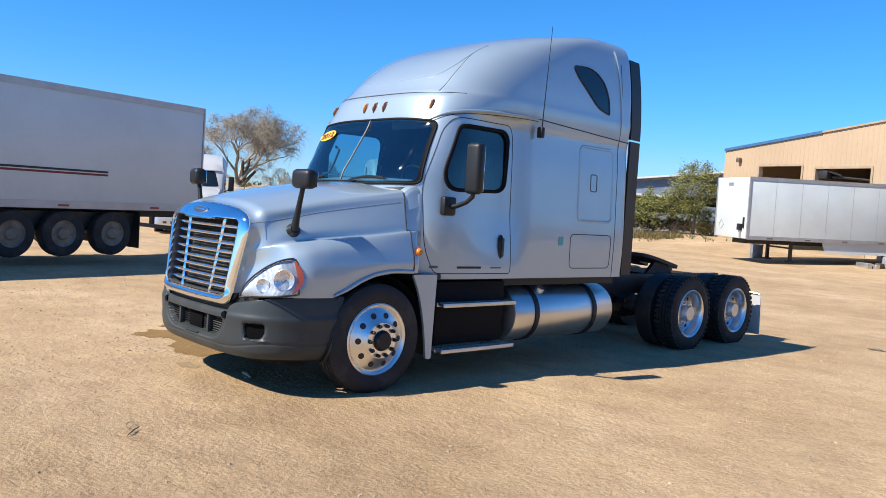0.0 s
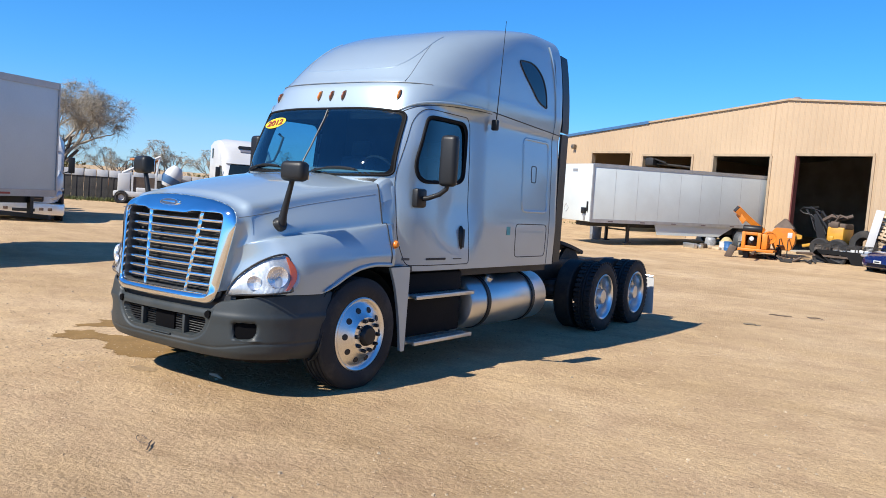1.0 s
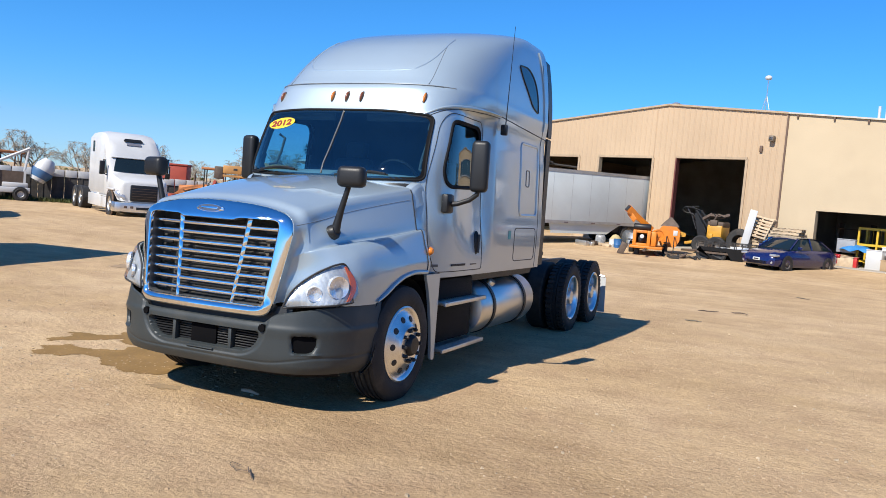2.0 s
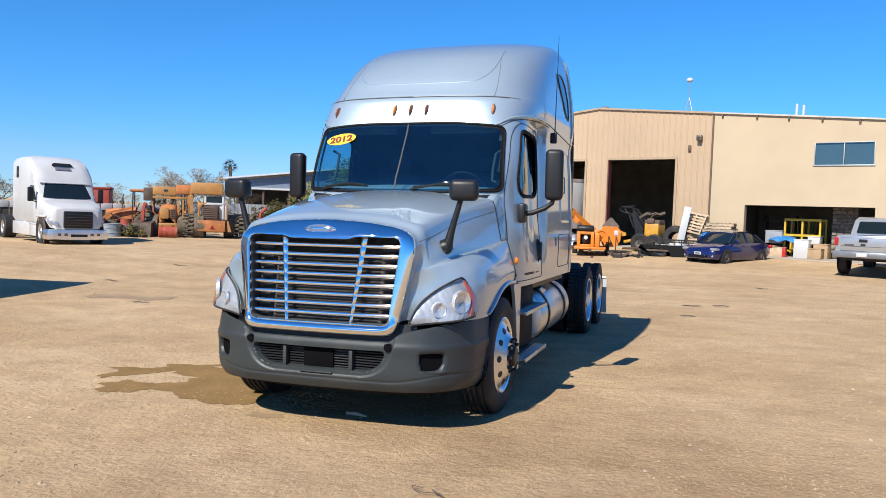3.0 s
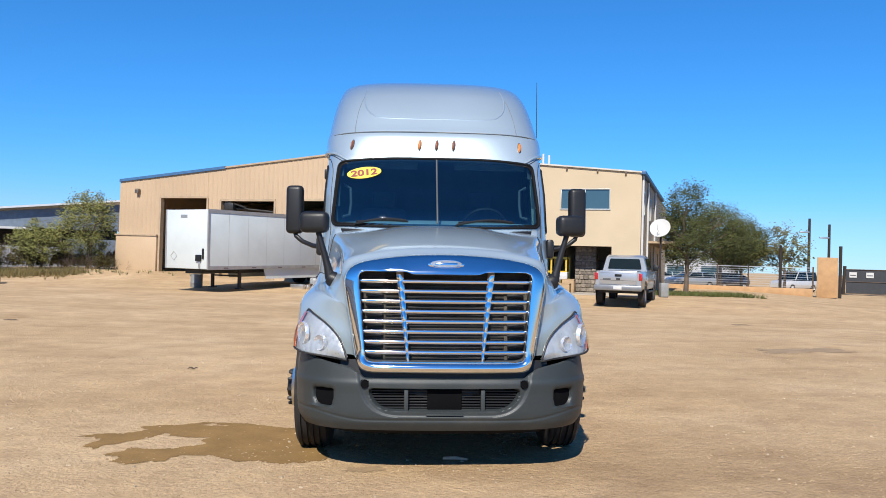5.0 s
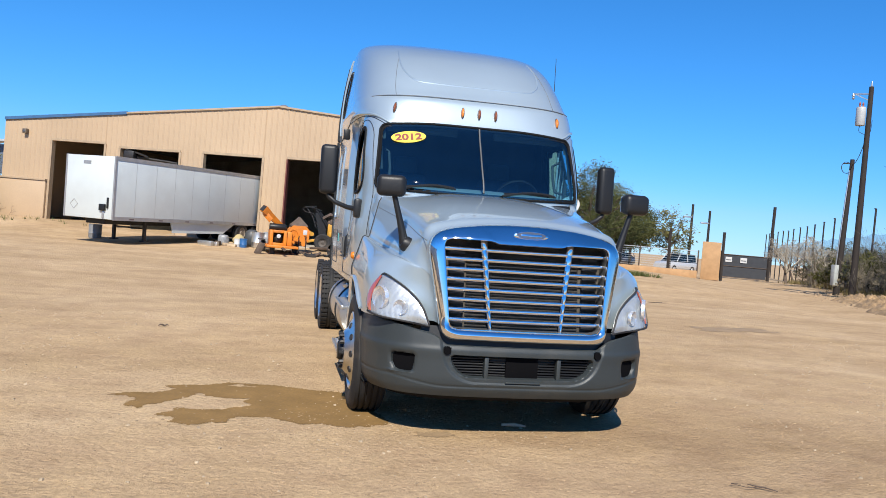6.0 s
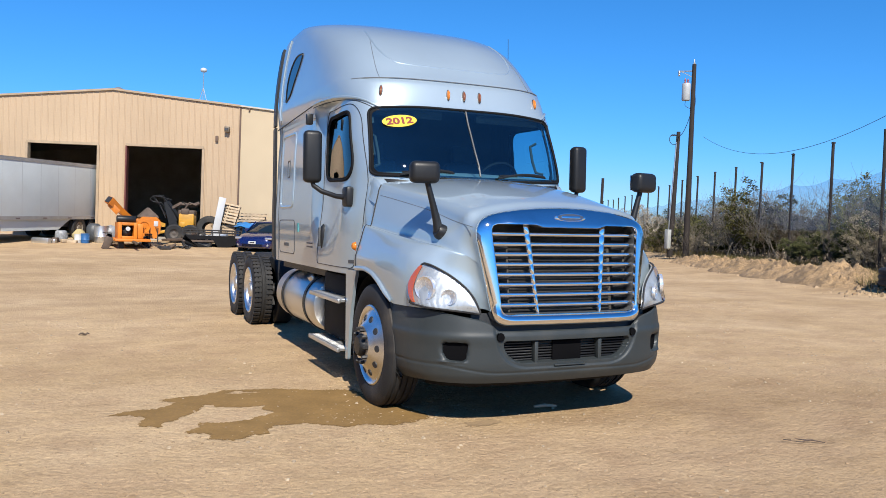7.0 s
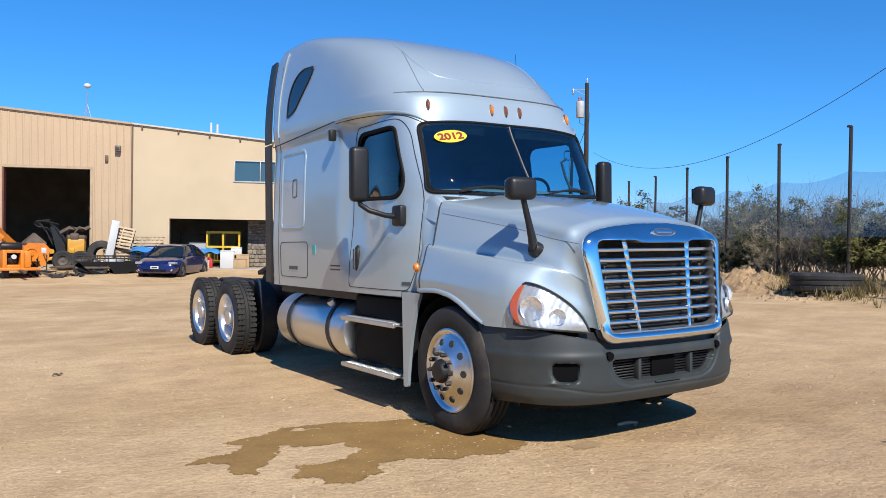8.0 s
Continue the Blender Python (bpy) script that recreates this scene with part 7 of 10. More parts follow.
        part("tailgate_crease", bm, SILVER_DARK if z < 1 else grey, tg)
    bm = B()
    box(bm, (-0.14, -0.01, 1.06), (0.14, 0.03, 1.16), 0.02)
    part("tailgate_handle", bm, BLACK, tg)
    for x0, x1 in ((-0.62, -0.3),):
        bm = B()
        box(bm, (x0, 0.012, 0.92), (x1, 0.02, 0.98))
        part("lettering_bar", bm, SILVER_DARK, tg)
    bm = B()
    box(bm, (-0.08, 0.0, 0.93), (0.08, 0.02, 1.01), 0.008)
    part("badge", bm, SEAM, tg)
    bm = B()
    box(bm, (-0.98, -0.12, 0.50), (0.98, 0.08, 0.72), 0.05)
    bp = part("rear_bumper", bm, mat("bumper_grey", (0.30, 0.31, 0.32), 0.4, 0.5), car, "grey step bumper")
    bm = B()
    box(bm, (-0.17, -0.135, 0.55), (0.17, -0.12, 0.68), 0.004)
    part("number_plate", bm, WHITE, bp)
    bm = B()
    box(bm, (-0.8, 0.3, 0.40), (0.8, 5.4, 0.56))
    part("under_body", bm, FRAME_BLACK, car)
    return car


p = pickup()
for ch in p.children:
    if not ch.name.startswith("wheel"):
        ch.location.z += 0.13
p.matrix_basis = Matrix.Translation((8.1, 24.4, 0.12)) @ heading(0.40, 0.92) @ Matrix.Diagonal((0.95, 0.95, 0.99, 1))


# ---- plant and machinery by the workshop ----
ORANGE = mat("orange_machine_paint", (0.84, 0.25, 0.015), 0.5, 0, 0.12, 0.08, 3, 40, 0, 0, (0.25, 0.14, 0.07), 0.45)
YELLOW_M = mat("yellow_machine_paint", (0.72, 0.36, 0.03), 0.5, 0, 0.12, 0.08, 3, 40, 0, 0, (0.22, 0.14, 0.07), 0.45)
CRANE_M = mat("faded_yellow_paint", (0.56, 0.27, 0.07), 0.6, 0, 0.15, 0.08, 2, 40, 0, 0, (0.25, 0.15, 0.08), 0.5)
STEEL = mat("rusty_steel", (0.14, 0.10, 0.075), 0.7, 0.3, 0.25, 0.2, 4, 60)
WOOD = mat("pallet_wood", (0.58, 0.44, 0.29), 0.85, 0, 0.2, 0.15, 5, 60, 0.002, piece=0.2)


def chipper():
    t = thing("wood_chipper", "orange towed wood chipper with raised discharge chute", "machine")
    bm = B()
    for p, q in (((-0.68, -0.5, 0.44), (-0.54, 0.45, 1.12)), ((-0.08, -0.5, 0.44), (0.06, 0.45, 1.12)), ((-0.54, -0.5, 0.44), (-0.08, 0.45, 0.56)), ((-0.54, -0.5, 1.0), (-0.08, 0.45, 1.12)), ((-0.54, 0.3, 0.56), (-0.08, 0.45, 1.0))):
        box(bm, p, q, 0.015)
    body = part("engine_frame", bm, ORANGE, t, "open orange engine frame")
    bm = B()
    box(bm, (-0.5, -0.2, 0.56), (-0.12, 0.3, 0.92), 0.04)
    lathe(bm, [(0, 0), (0.13, 0.02), (0.15, 0.08), (0.08, 0.14), (0, 0.14)], 14, along((0, -1, 0), (-0.32, -0.2, 0.74)))
    part("engine", bm, FRAME_BLACK, body, "black engine")
    bm = B()
    lathe(bm, [(0, 0), (0.09, 0.01), (0.09, 0.12), (0, 0.13)], 14, along((0, -1, 0), (-0.30, -0.36, 0.86)))
    part("air_filter", bm, WHITE, body, "white filter can")
    bm = B()
    lathe(bm, [(0, 0), (0.13, 0), (0.15, 0.03), (0.15, 0.70), (0.13, 0.73), (0, 0.73)], 20, along((1, 0, 0), (-0.70, -0.12, 1.25)))
    part("fuel_drum", bm, BLACK, body, "black tank on top")
    bm = B()
    box(bm, (-0.80, -0.58, 0.34), (0.58, 1.95, 0.45), 0.02)
    part("base_plate", bm, ORANGE, t)
    bm = B()
    tube(bm, [(0.02, 0.45, 1.18), (-0.38, 0.22, 1.48), (-0.72, 0.0, 1.76), (-1.02, -0.2, 2.02)], [0.15, 0.16, 0.18, 0.22], 4)
    ch = part("discharge_chute", bm, ORANGE, t, "orange square chute")
    # black cap stands for the shade inside the open chute
    bm = B()
    tube(bm, [(-1.015, -0.195, 2.015), (-1.045, -0.215, 2.04)], 0.185, 4)
    part("chute_mouth", bm, SEAM, ch)
    bm = B()
    box(bm, (-0.30, -0.012, -0.12), (0.22, 0.012, 0.12), 0.004, Matrix.Translation((-0.80, -0.22, 1.66)) @ Matrix.Rotation(radians(-33), 4, "Z") @ Matrix.Rotation(radians(42), 4, "Y"))
    part("chute_flap", bm, ORANGE, ch)
    bm = B()
    prism(bm, smooth_poly([(0.10, 0.45), (0.70, 0.45), (0.86, 0.75), (0.88, 1.18), (0.70, 1.38), (0.10, 1.38), (-0.06, 1.18), (-0.04, 0.75)], 0.05), Matrix(((1, 0, 0, 0), (0, 0, -1, 0.42), (0, 1, 0, 0), (0, 0, 0, 1))), 0.9)
    hop = part("drum_housing", bm, ORANGE, t, "orange drum housing", at=Matrix.Translation((0.35, 1.35, 0)))
    bm = B()
    lathe(bm, [(0, 0.05), (0.07, 0.05), (0.08, 0.02), (0.20, 0.02), (0.215, 0.05), (0.25, 0.05), (0.26, 0.0), (0.26, -0.22), (0, -0.22)], 24, along((0.25, -1, 0), (0.36, -0.12, 0.95)))
    part("fan_housing", bm, ORANGE, t, "round orange fan housing", 30)
    bm = B()
    box(bm, (0.07, -0.40, 0.46), (0.30, 1.0, 1.08), 0.03)
    part("belt_guard", bm, ORANGE, t, "orange belt guard")
    bm = B()
    lathe(bm, [(0.56, 0), (0.50, 0.08), (0.06, 0.42), (0, 0.42)], 4, Matrix.Translation((0.40, -0.03, 1.36)) @ Matrix.Rotation(radians(45), 4, "Z"))
    part("hopper_cover", bm, STEEL, hop, "brown pyramid cover")
    bm = B()
    box(bm, (0.58, -0.495, 0.98), (0.76, -0.48, 1.2), 0.004)
    part("warning_plate", bm, WHITE, hop)
    bm = B()
    prism(bm, [(0.80, 0.9), (1.25, 0.98), (1.25, 1.12), (1.05, 1.18), (0.80, 1.1)], Matrix(((1, 0, 0, 0.2), (0, 0, -1, 1.5), (0, 1, 0, 0), (0, 0, 0, 1))), 0.4)
    part("feed_tray", bm, YELLOW_M, t, "yellow feed tray")
    bm = B()
    tube(bm, [(-0.1, -1.35, 0.30), (-0.1, -0.5, 0.34), (0.1, 1.9, 0.38)], 0.06, 6)
    part("drawbar", bm, STEEL, t)
    bm = B()
    box(bm, (-0.14, -0.03, 0), (0.14, 0.03, 0.55), 0.01, Matrix.Translation((-1.18, -0.45, 0.0)) @ Matrix.Rotation(radians(22), 4, "Y"))
    part("tail_plate", bm, STEEL, t, "rusty leaning plate")
    for sg in BOTH:
        hub = (-0.1 + sg * 0.82, 1.0, 0.31)
        bm = B()
        lathe(bm, [(0.14, 0), (0.24, 0.01), (0.29, -0.02), (0.29, -0.18), (0.24, -0.2), (0.14, -0.2)], 24, along((sg, 0, 0), hub))
        w = part("wheel", bm, RUBBER, t)
        bm = B()
        lathe(bm, [(0.15, -0.02), (0.1, -0.05), (0, -0.04)], 18, along((sg, 0, 0), hub))
        part("rim", bm, STEEL, w)
        bm = B()
        box(bm, (hub[0] - sg * 0.02 - 0.14, 0.62, 0.62), (hub[0] - sg * 0.02 + 0.14, 1.38, 0.66), 0.01)
        part("fender", bm, FRAME_BLACK, t)
        # feed table legs and rails
        bm = B()
        tube(bm, [(0.85 + sg * 0.16, 0.35, 0.02), (0.85 + sg * 0.16, 0.35, 0.92), (0.85 + sg * 0.16, 0.9, 0.92)], 0.022, 6)
        tube(bm, [(0.85 + sg * 0.16, 0.35, 0.45), (0.85 + sg * 0.16, 0.9, 0.45)], 0.018, 6)
        part("feed_rail", bm, FRAME_BLACK, t, "black feed rail")
    bm = B()
    box(bm, (-0.6, -0.2, 0.0), (-0.4, 0.2, 0.34), 0.02)
    part("stand_leg", bm, FRAME_BLACK, t)
    return t


t = chipper()
t.matrix_basis = Matrix.Translation((-1.75, 30.0, 0.06)) @ Matrix.Rotation(radians(6), 4, "Z")


def flat_trailer():
    t = thing("utility_trailer", "low black steel utility trailer loaded with scrap", "trailer")
    bm = B()
    box(bm, (-1.25, -0.8, 0.34), (1.15, 0.8, 0.42))
    part("deck", bm, STEEL, t, "dark steel deck")
    for y in (-0.8, 0.8):
        bm = B()
        loft(bm, [(y - 0.025, [(-1.25, 0.46), (0.0, 0.46), (0.2, 0.14), (0.6, 0.12), (1.15, 0.30), (1.15, 0.62), (-1.25, 0.62)]), (y + 0.025, [(-1.25, 0.46), (0.0, 0.46), (0.2, 0.14), (0.6, 0.12), (1.15, 0.30), (1.15, 0.62), (-1.25, 0.62)])])
        part("side_panel", bm, SEAL, t, "black side panel")
        for z in (0.74, 0.84):
            bm = B()
            tube(bm, [(-1.25, y, z), (1.2, y, z)], 0.018, 6)
            part("top_rail", bm, FRAME_BLACK, t)
        for k in range(9):
            bm = B()
            x = -1.25 + 2.45 * k / 8
            box(bm, (x - 0.018, y - 0.018, 0.6), (x + 0.018, y + 0.018, 0.86))
            part("stake", bm, FRAME_BLACK, t)
        for x in (-0.98, -0.34):
            bm = B()
            sg = 1 if y > 0 else -1
            lathe(bm, [(0.17, 0), (0.26, 0.01), (0.31, -0.03), (0.31, -0.16), (0.26, -0.18), (0.17, -0.18)], 24, along((0, sg, 0), (x, y - sg * 0.05, 0.31)))
            w = part("wheel", bm, RUBBER, t)
            bm = B()
            lathe(bm, [(0.18, -0.02), (0.1, -0.05), (0, -0.03)], 18, along((0, sg, 0), (x, y - sg * 0.05, 0.31)))
            part("rim", bm, FRAME_BLACK, w)
    for k in range(9):
        bm = B()
        tube(bm, [(1.2, -0.75 + 1.5 * k / 8, 0.42), (1.24, -0.75 + 1.5 * k / 8, 1.02)], 0.012, 5)
        part("gate_bar", bm, FRAME_BLACK, t)
    for z in (0.6, 0.8, 1.0):
        bm = B()
        tube(bm, [(1.22, -0.78, z), (1.22, 0.78, z)], 0.014, 5)
        part("gate_rail", bm, FRAME_BLACK, t)
    bm = B()
    tube(bm, [(-1.25, -0.6, 0.40), (-2.1, 0, 0.36)], 0.05, 6)
    tube(bm, [(-1.25, 0.6, 0.40), (-2.1, 0, 0.36)], 0.05, 6)
    part("drawbar", bm, STEEL, t)
    return t


t = flat_trailer()
t.matrix_basis = Matrix.Translation((1.55, 31.0, 0.10)) @ Matrix.Rotation(radians(-6), 4, "Z")
rng = random.Random(44)
for k in range(9):
    x, y = rng.uniform(0.6, 2.3), rng.uniform(30.5, 31.5)
    bm = B()
    box(bm, (-rng.uniform(0.1, 0.35), -0.08, 0), (rng.uniform(0.1, 0.35), 0.08, rng.uniform(0.05, 0.3)), 0.02, Matrix.Rotation(rng.random() * 3, 4, "Z"))
    tagged(part("scrap_piece", bm, (WHITE, STEEL, ALLOY_DULL)[k % 3], None, "piece of scrap lying on the utility trailer", at=Matrix.Translation((x, y, 0.535))), category="scrap", group="scrap on the trailer")


def loader():
    t = thing("mini_loader", "yellow and black compact loader with a raised arm", "machine")
    bm = B()
    box(bm, (0.05, -0.6, 0.60), (0.72, 0.6, 1.34), 0.05)
    box(bm, (0.12, -0.66, 0.72), (0.34, -0.58, 0.95), 0.02)
    box(bm, (-0.75, -0.75, 0.55), (-0.2, -0.55, 0.68), 0.02, Matrix.Rotation(radians(-14), 4, "Y"))
    part("body", bm, YELLOW_M, t, "yellow machine body")
    bm = B()
    box(bm, (0.0, -0.5, 1.25), (0.75, 0.5, 1.52), 0.08, seg=3)
    box(bm, (0.15, -0.62, 1.30), (0.5, -0.4, 1.58), 0.05)
    tube(bm, [(-0.3, -0.3, 1.55), (0.1, -0.35, 1.80), (0.6, -0.3, 1.72), (0.9, -0.2, 1.85)], 0.09, 7)
    part("engine", bm, STEEL, t, "dusty grey engine")
    bm = B()
    tube(bm, [(0.2, -0.3, 0.9), (-0.35, -0.35, 1.65), (-0.62, -0.35, 1.98)], 0.065, 6)
    tube(bm, [(0.2, 0.3, 0.9), (-0.35, 0.35, 1.65), (-0.62, 0.35, 1.98)], 0.065, 6)
    tube(bm, [(-0.05, -0.42, 1.0), (-0.22, -0.42, 1.35)], 0.045, 8)
    part("lift_arm", bm, BLACK, t, "black lift arm")
    bm = B()
    tube(bm, [(-0.3, -0.4, 1.95), (-0.7, -0.4, 2.06), (-1.12, -0.4, 2.1), (-1.25, -0.4, 1.96), (-1.1, -0.4, 1.84), (-0.75, -0.4, 1.8), (-0.5, -0.3, 1.5)], 0.028, 6)
    tube(bm, [(-0.4, -0.3, 1.9), (-0.85, -0.3, 2.14), (-1.05, -0.3, 2.02), (-0.8, -0.3, 1.7), (-0.55, -0.3, 1.1)], 0.028, 6)
    tube(bm, [(0.0, -0.3, 1.5), (0.2, -0.4, 1.9), (0.4, -0.4, 1.7), (0.75, -0.4, 1.78)], 0.028, 6)
    tube(bm, [(-0.5, -0.1, 1.2), (-0.9, -0.1, 1.75), (-1.2, 0.1, 2.1), (-0.7, 0.2, 2.15)], 0.04, 6)
    part("hose_loop", bm, BLACK, t, "black hydraulic hoses")
    bm = B()
    prism(bm, [(-0.35, 0.7), (0.05, 0.7), (-0.2, 1.35), (-0.5, 1.85), (-0.62, 1.82)], Matrix(((1, 0, 0, 0), (0, 0, -1, 0.5), (0, 1, 0, 0), (0, 0, 0, 1))), 1.0)
    part("black_shield", bm, BLACK, t)
    for x in (-0.1, 0.6):
        for sg in BOTH:
            bm = B()
            lathe(bm, [(0.2, 0), (0.36, 0.02), (0.42, -0.04), (0.42, -0.26), (0.36, -0.3), (0.2, -0.3)], 24, along((0, sg, 0), (x, sg * 0.9, 0.42)))
            w = part("wheel", bm, RUBBER, t)
            bm = B()
            lathe(bm, [(0.21, -0.03), (0.1, -0.08), (0, -0.05)], 18, along((0, sg, 0), (x, sg * 0.9, 0.42)))
            part("rim", bm, DARK_RIM, w)
    bm = B()
    tube(bm, [(0.3, -0.5, 1.55), (0.5, -0.55, 1.85), (0.8, -0.5, 1.75)], 0.05, 6)
    part("exhaust", bm, STEEL, t)
    return t


t = loader()
t.matrix_basis = Matrix.Translation((0.35, 33.4, 0.30)) @ Matrix.Rotation(radians(-12), 4, "Z")


def stand_tyre(at, r, w, name="loose_tyre", label="worn loose truck tyre", pose_m=None):
    bm = B()
    lathe(bm, [(r * 0.5, -w * 0.42), (r * 0.75, -w * 0.5), (r * 0.93, -w * 0.47), (r, -w * 0.36), (r, -w * 0.2), (r * 0.975, -w * 0.18), (r * 0.975, -w * 0.1), (r, -w * 0.08), (r, w * 0.08), (r * 0.975, w * 0.1), (r * 0.975, w * 0.18), (r, w * 0.2), (r, w * 0.36), (r * 0.93, w * 0.47), (r * 0.75, w * 0.5), (r * 0.5, w * 0.42)], 44, None, closed=True)
    o = part(name, bm, RUBBER, None, label, 30, at)
    return tagged(o, category="tyre")


stand_tyre(Matrix.Translation((1.72, 33.2, ground_z(1.72, 33.2) + 0.64)) @ Matrix.Rotation(radians(-24), 4, "Z") @ Matrix.Rotation(radians(80), 4, "X"), 0.60, 0.5, label="large worn tyre standing behind the utility trailer")
stand_tyre(Matrix.Translation((16.1, 8.3, ground_z(16.1, 8.3) + 0.27)), 0.95, 0.52, label="large worn earthmover tyre lying flat on dirt")


def pallet(label, at, leaning=False):
    t = thing("pallet", label, "pallet", at, "wooden pallets")
    top = None
    for k in range(7):
        if top is None:
            bm = B()
            box(bm, (-0.05, -0.5, 0.0), (0.05, 0.5, 0.02))
            top = part("board", bm, WOOD, t, at=Matrix.Translation((-0.54, 0, 0.12)))
        else:
            again(top, t, Matrix.Translation((-0.54 + 0.18 * k, 0, 0.12)))
    for k in range(3):
        again(top, t, Matrix.Translation((-0.54 + 0.54 * k, 0, 0.0)))
    for y in (-0.45, 0, 0.45):
        bm = B()
        box(bm, (-0.6, y - 0.03, 0.02), (0.6, y + 0.03, 0.12))
        part("stringer", bm, WOOD, t)
    return t


for k in range(6):
    pallet("wooden pallet stacked beside the utility trailer", Matrix.Translation((2.45, 33.4, ground_z(2.45, 33.4) + 0.142 * k)) @ Matrix.Rotation(radians(-20 + 3 * k), 4, "Z"))
for k in range(3):
    pallet("weathered wooden pallet leaning on a stack", Matrix.Translation((2.5 + 0.06 * k, 33.05 + 0.17 * k, ground_z(2.5, 33.4) + 1.36 - 0.02 * k)) @ Matrix.Rotation(radians(12 - 3 * k), 4, "Y") @ Matrix.Rotation(radians(-20), 4, "Z") @ Matrix.Rotation(radians(72), 4, "X") @ Matrix.Rotation(radians(90), 4, "Z") @ Matrix.Diagonal((0.85, 1, 1, 1)))
for k in range(3):
    pallet("wooden pallet lying on a blue container", Matrix.Translation((3.62 + 0.05 * k, 33.0, ground_z(3.62, 33.0) + 1.02 + 0.142 * k)) @ Matrix.Rotation(radians(-20 + 5 * k), 4, "Z"))
for k in range(3):
    pallet("wooden pallet stacked by the workshop wall", Matrix.Translation((4.9, 33.0, ground_z(4.9, 33.0) + 0.142 * k)) @ Matrix.Rotation(radians(-20 + 3 * k), 4, "Z"))
bm = B()
box(bm, (-0.16, -0.03, 0), (0.16, 0.03, 2.1), 0.01)
tagged(part("white_board", bm, WHITE, None, "white board leaning against pallets", at=Matrix.Translation((1.85, 32.75, 0.40)) @ Matrix.Rotation(radians(10), 4, "Y")), category="board")
bm = B()
sheet(bm, lambda u, v: Vector(((u - 0.5) * 1.2 + 0.05 * math.sin(9 * v), (v - 0.5) * 0.9, 0.35 - 0.8 * max(abs(u - 0.5), abs(v - 0.5)) ** 2 + 0.04 * math.sin(u * 11) * math.cos(v * 7))), 16, 12, thick=0.01)
tagged(part("blue_tarp", bm, mat("blue_tarp", (0.03, 0.22, 0.55), 0.5), None, "crumpled blue tarp draped over pallets", at=Matrix.Translation((3.35, 32.45, 0.98))), category="tarp")
bm = B()
box(bm, (-0.60, -0.45, 0), (0.60, 0.45, 1.0), 0.05)
tagged(part("blue_barrel_stack", bm, mat("blue_plastic", (0.03, 0.2, 0.5), 0.5), None, "blue plastic container standing on dirt", at=Matrix.Translation((3.6, 33.0, ground_z(3.6, 33.0))) @ Matrix.Rotation(radians(-20), 4, "Z")), category="container")


# ---- things inside the wide bay ----
def shop_at(u, back, z=0.355):
    return shop_m @ Matrix.Translation((-u, back, z))


CARD = mat("cardboard", (0.50, 0.34, 0.19), 0.8)
STONE = mat("stone_cladding", (0.26, 0.215, 0.17), 0.85, 0, 0.3, 0.3, 8, 40, 0.01, piece=0.35)


def crate(u, back, w, d_, h, m, label, z=0.355):
    bm = B()
    box(bm, (-w / 2, -d_ / 2, 0), (w / 2, d_ / 2, h), 0.02)
    o = thing("storage_box", label, "box", shop_at(u, back, z), "stored boxes")
    part("box_body", bm, m, o)
    bm = B()
    box(bm, (-w / 2 - 0.01, -d_ / 2 - 0.01, h), (w / 2 + 0.01, d_ / 2 + 0.01, h + 0.04), 0.01)
    part("box_lid", bm, m, o)
    return o


crate(4.15, 0.1, 0.62, 0.6, 0.80, WHITE, "white carton standing on the concrete apron")
crate(3.55, -0.1, 0.55, 0.5, 0.42, CARD, "small brown carton among stored goods")
crate(3.45, 0.5, 0.6, 0.6, 0.62, CARD, "brown cardboard box on the apron")
crate(3.75, 0.45, 0.5, 0.45, 0.32, WHITE, "white carton stacked on others", 0.98)
crate(5.55, 0.8, 0.75, 0.6, 0.55, mat("grey_bin", (0.35, 0.37, 0.40), 0.6), "grey plastic bin in the bay", 0.95)
crate(5.9, 0.6, 1.0, 0.8, 0.45, CARD, "stacked brown cartons in the bay")
crate(5.45, 0.2, 1.0, 0.7, 0.40, WOOD, "wooden crate in the bay")
crate(4.95, 0.0, 0.28, 0.25, 0.40, mat("red_can", (0.6, 0.03, 0.03), 0.4), "red fuel can on the apron")
bm = B()
sheet(bm, lambda u, v: Vector(((u - 0.5) * 1.3, (v - 0.5) * 0.8, 0.4 - 1.0 * max(abs(u - 0.5), abs(v - 0.5)) ** 2 + 0.05 * math.sin(u * 13) * math.cos(v * 8))), 16, 10, thick=0.01)
tagged(part("tarp", bm, bpy.data.materials["blue_tarp"], None, "blue tarp over stored cartons", at=shop_at(5.1, 0.7, 0.92)), category="tarp")
rack = thing("yellow_rack", "yellow steel pallet rack in the bay", "rack", shop_at(4.4, 1.3))
ry = mat("rack_yellow", (0.75, 0.48, 0.03), 0.5)
for x in (-0.75, 0.0, 0.75):
    for y in (-0.5, 0.5):
        bm = B()
        box(bm, (x - 0.04, y - 0.04, 0), (x + 0.04, y + 0.04, 1.75))
        part("post", bm, ry, rack)
for z in (0.3, 1.0, 1.7):
    for y in (-0.5, 0.5):
        bm = B()
        box(bm, (-0.75, y - 0.03, z - 0.05), (0.75, y + 0.03, z + 0.05))
        part("beam", bm, ry, rack)
for k in range(9):
    bm = B()
    tube(bm, [(-0.64 + 0.16 * k, 0.43, 0.3), (-0.64 + 0.16 * k, 0.43, 1.7)], 0.010, 5)
    part("back_bar", bm, ry, rack, "thin yellow back bar")
pillar = thing("stone_pillar", "rough stone-clad pillar inside the bay", "pillar", shop_at(2.75, 1.6, 0.0))
bm = B()
box(bm, (-0.52, -0.35, 0), (0.52, 0.35, 3.4))
core = part("core", bm, STONE, pillar)
random.seed(5)
z = 0.40
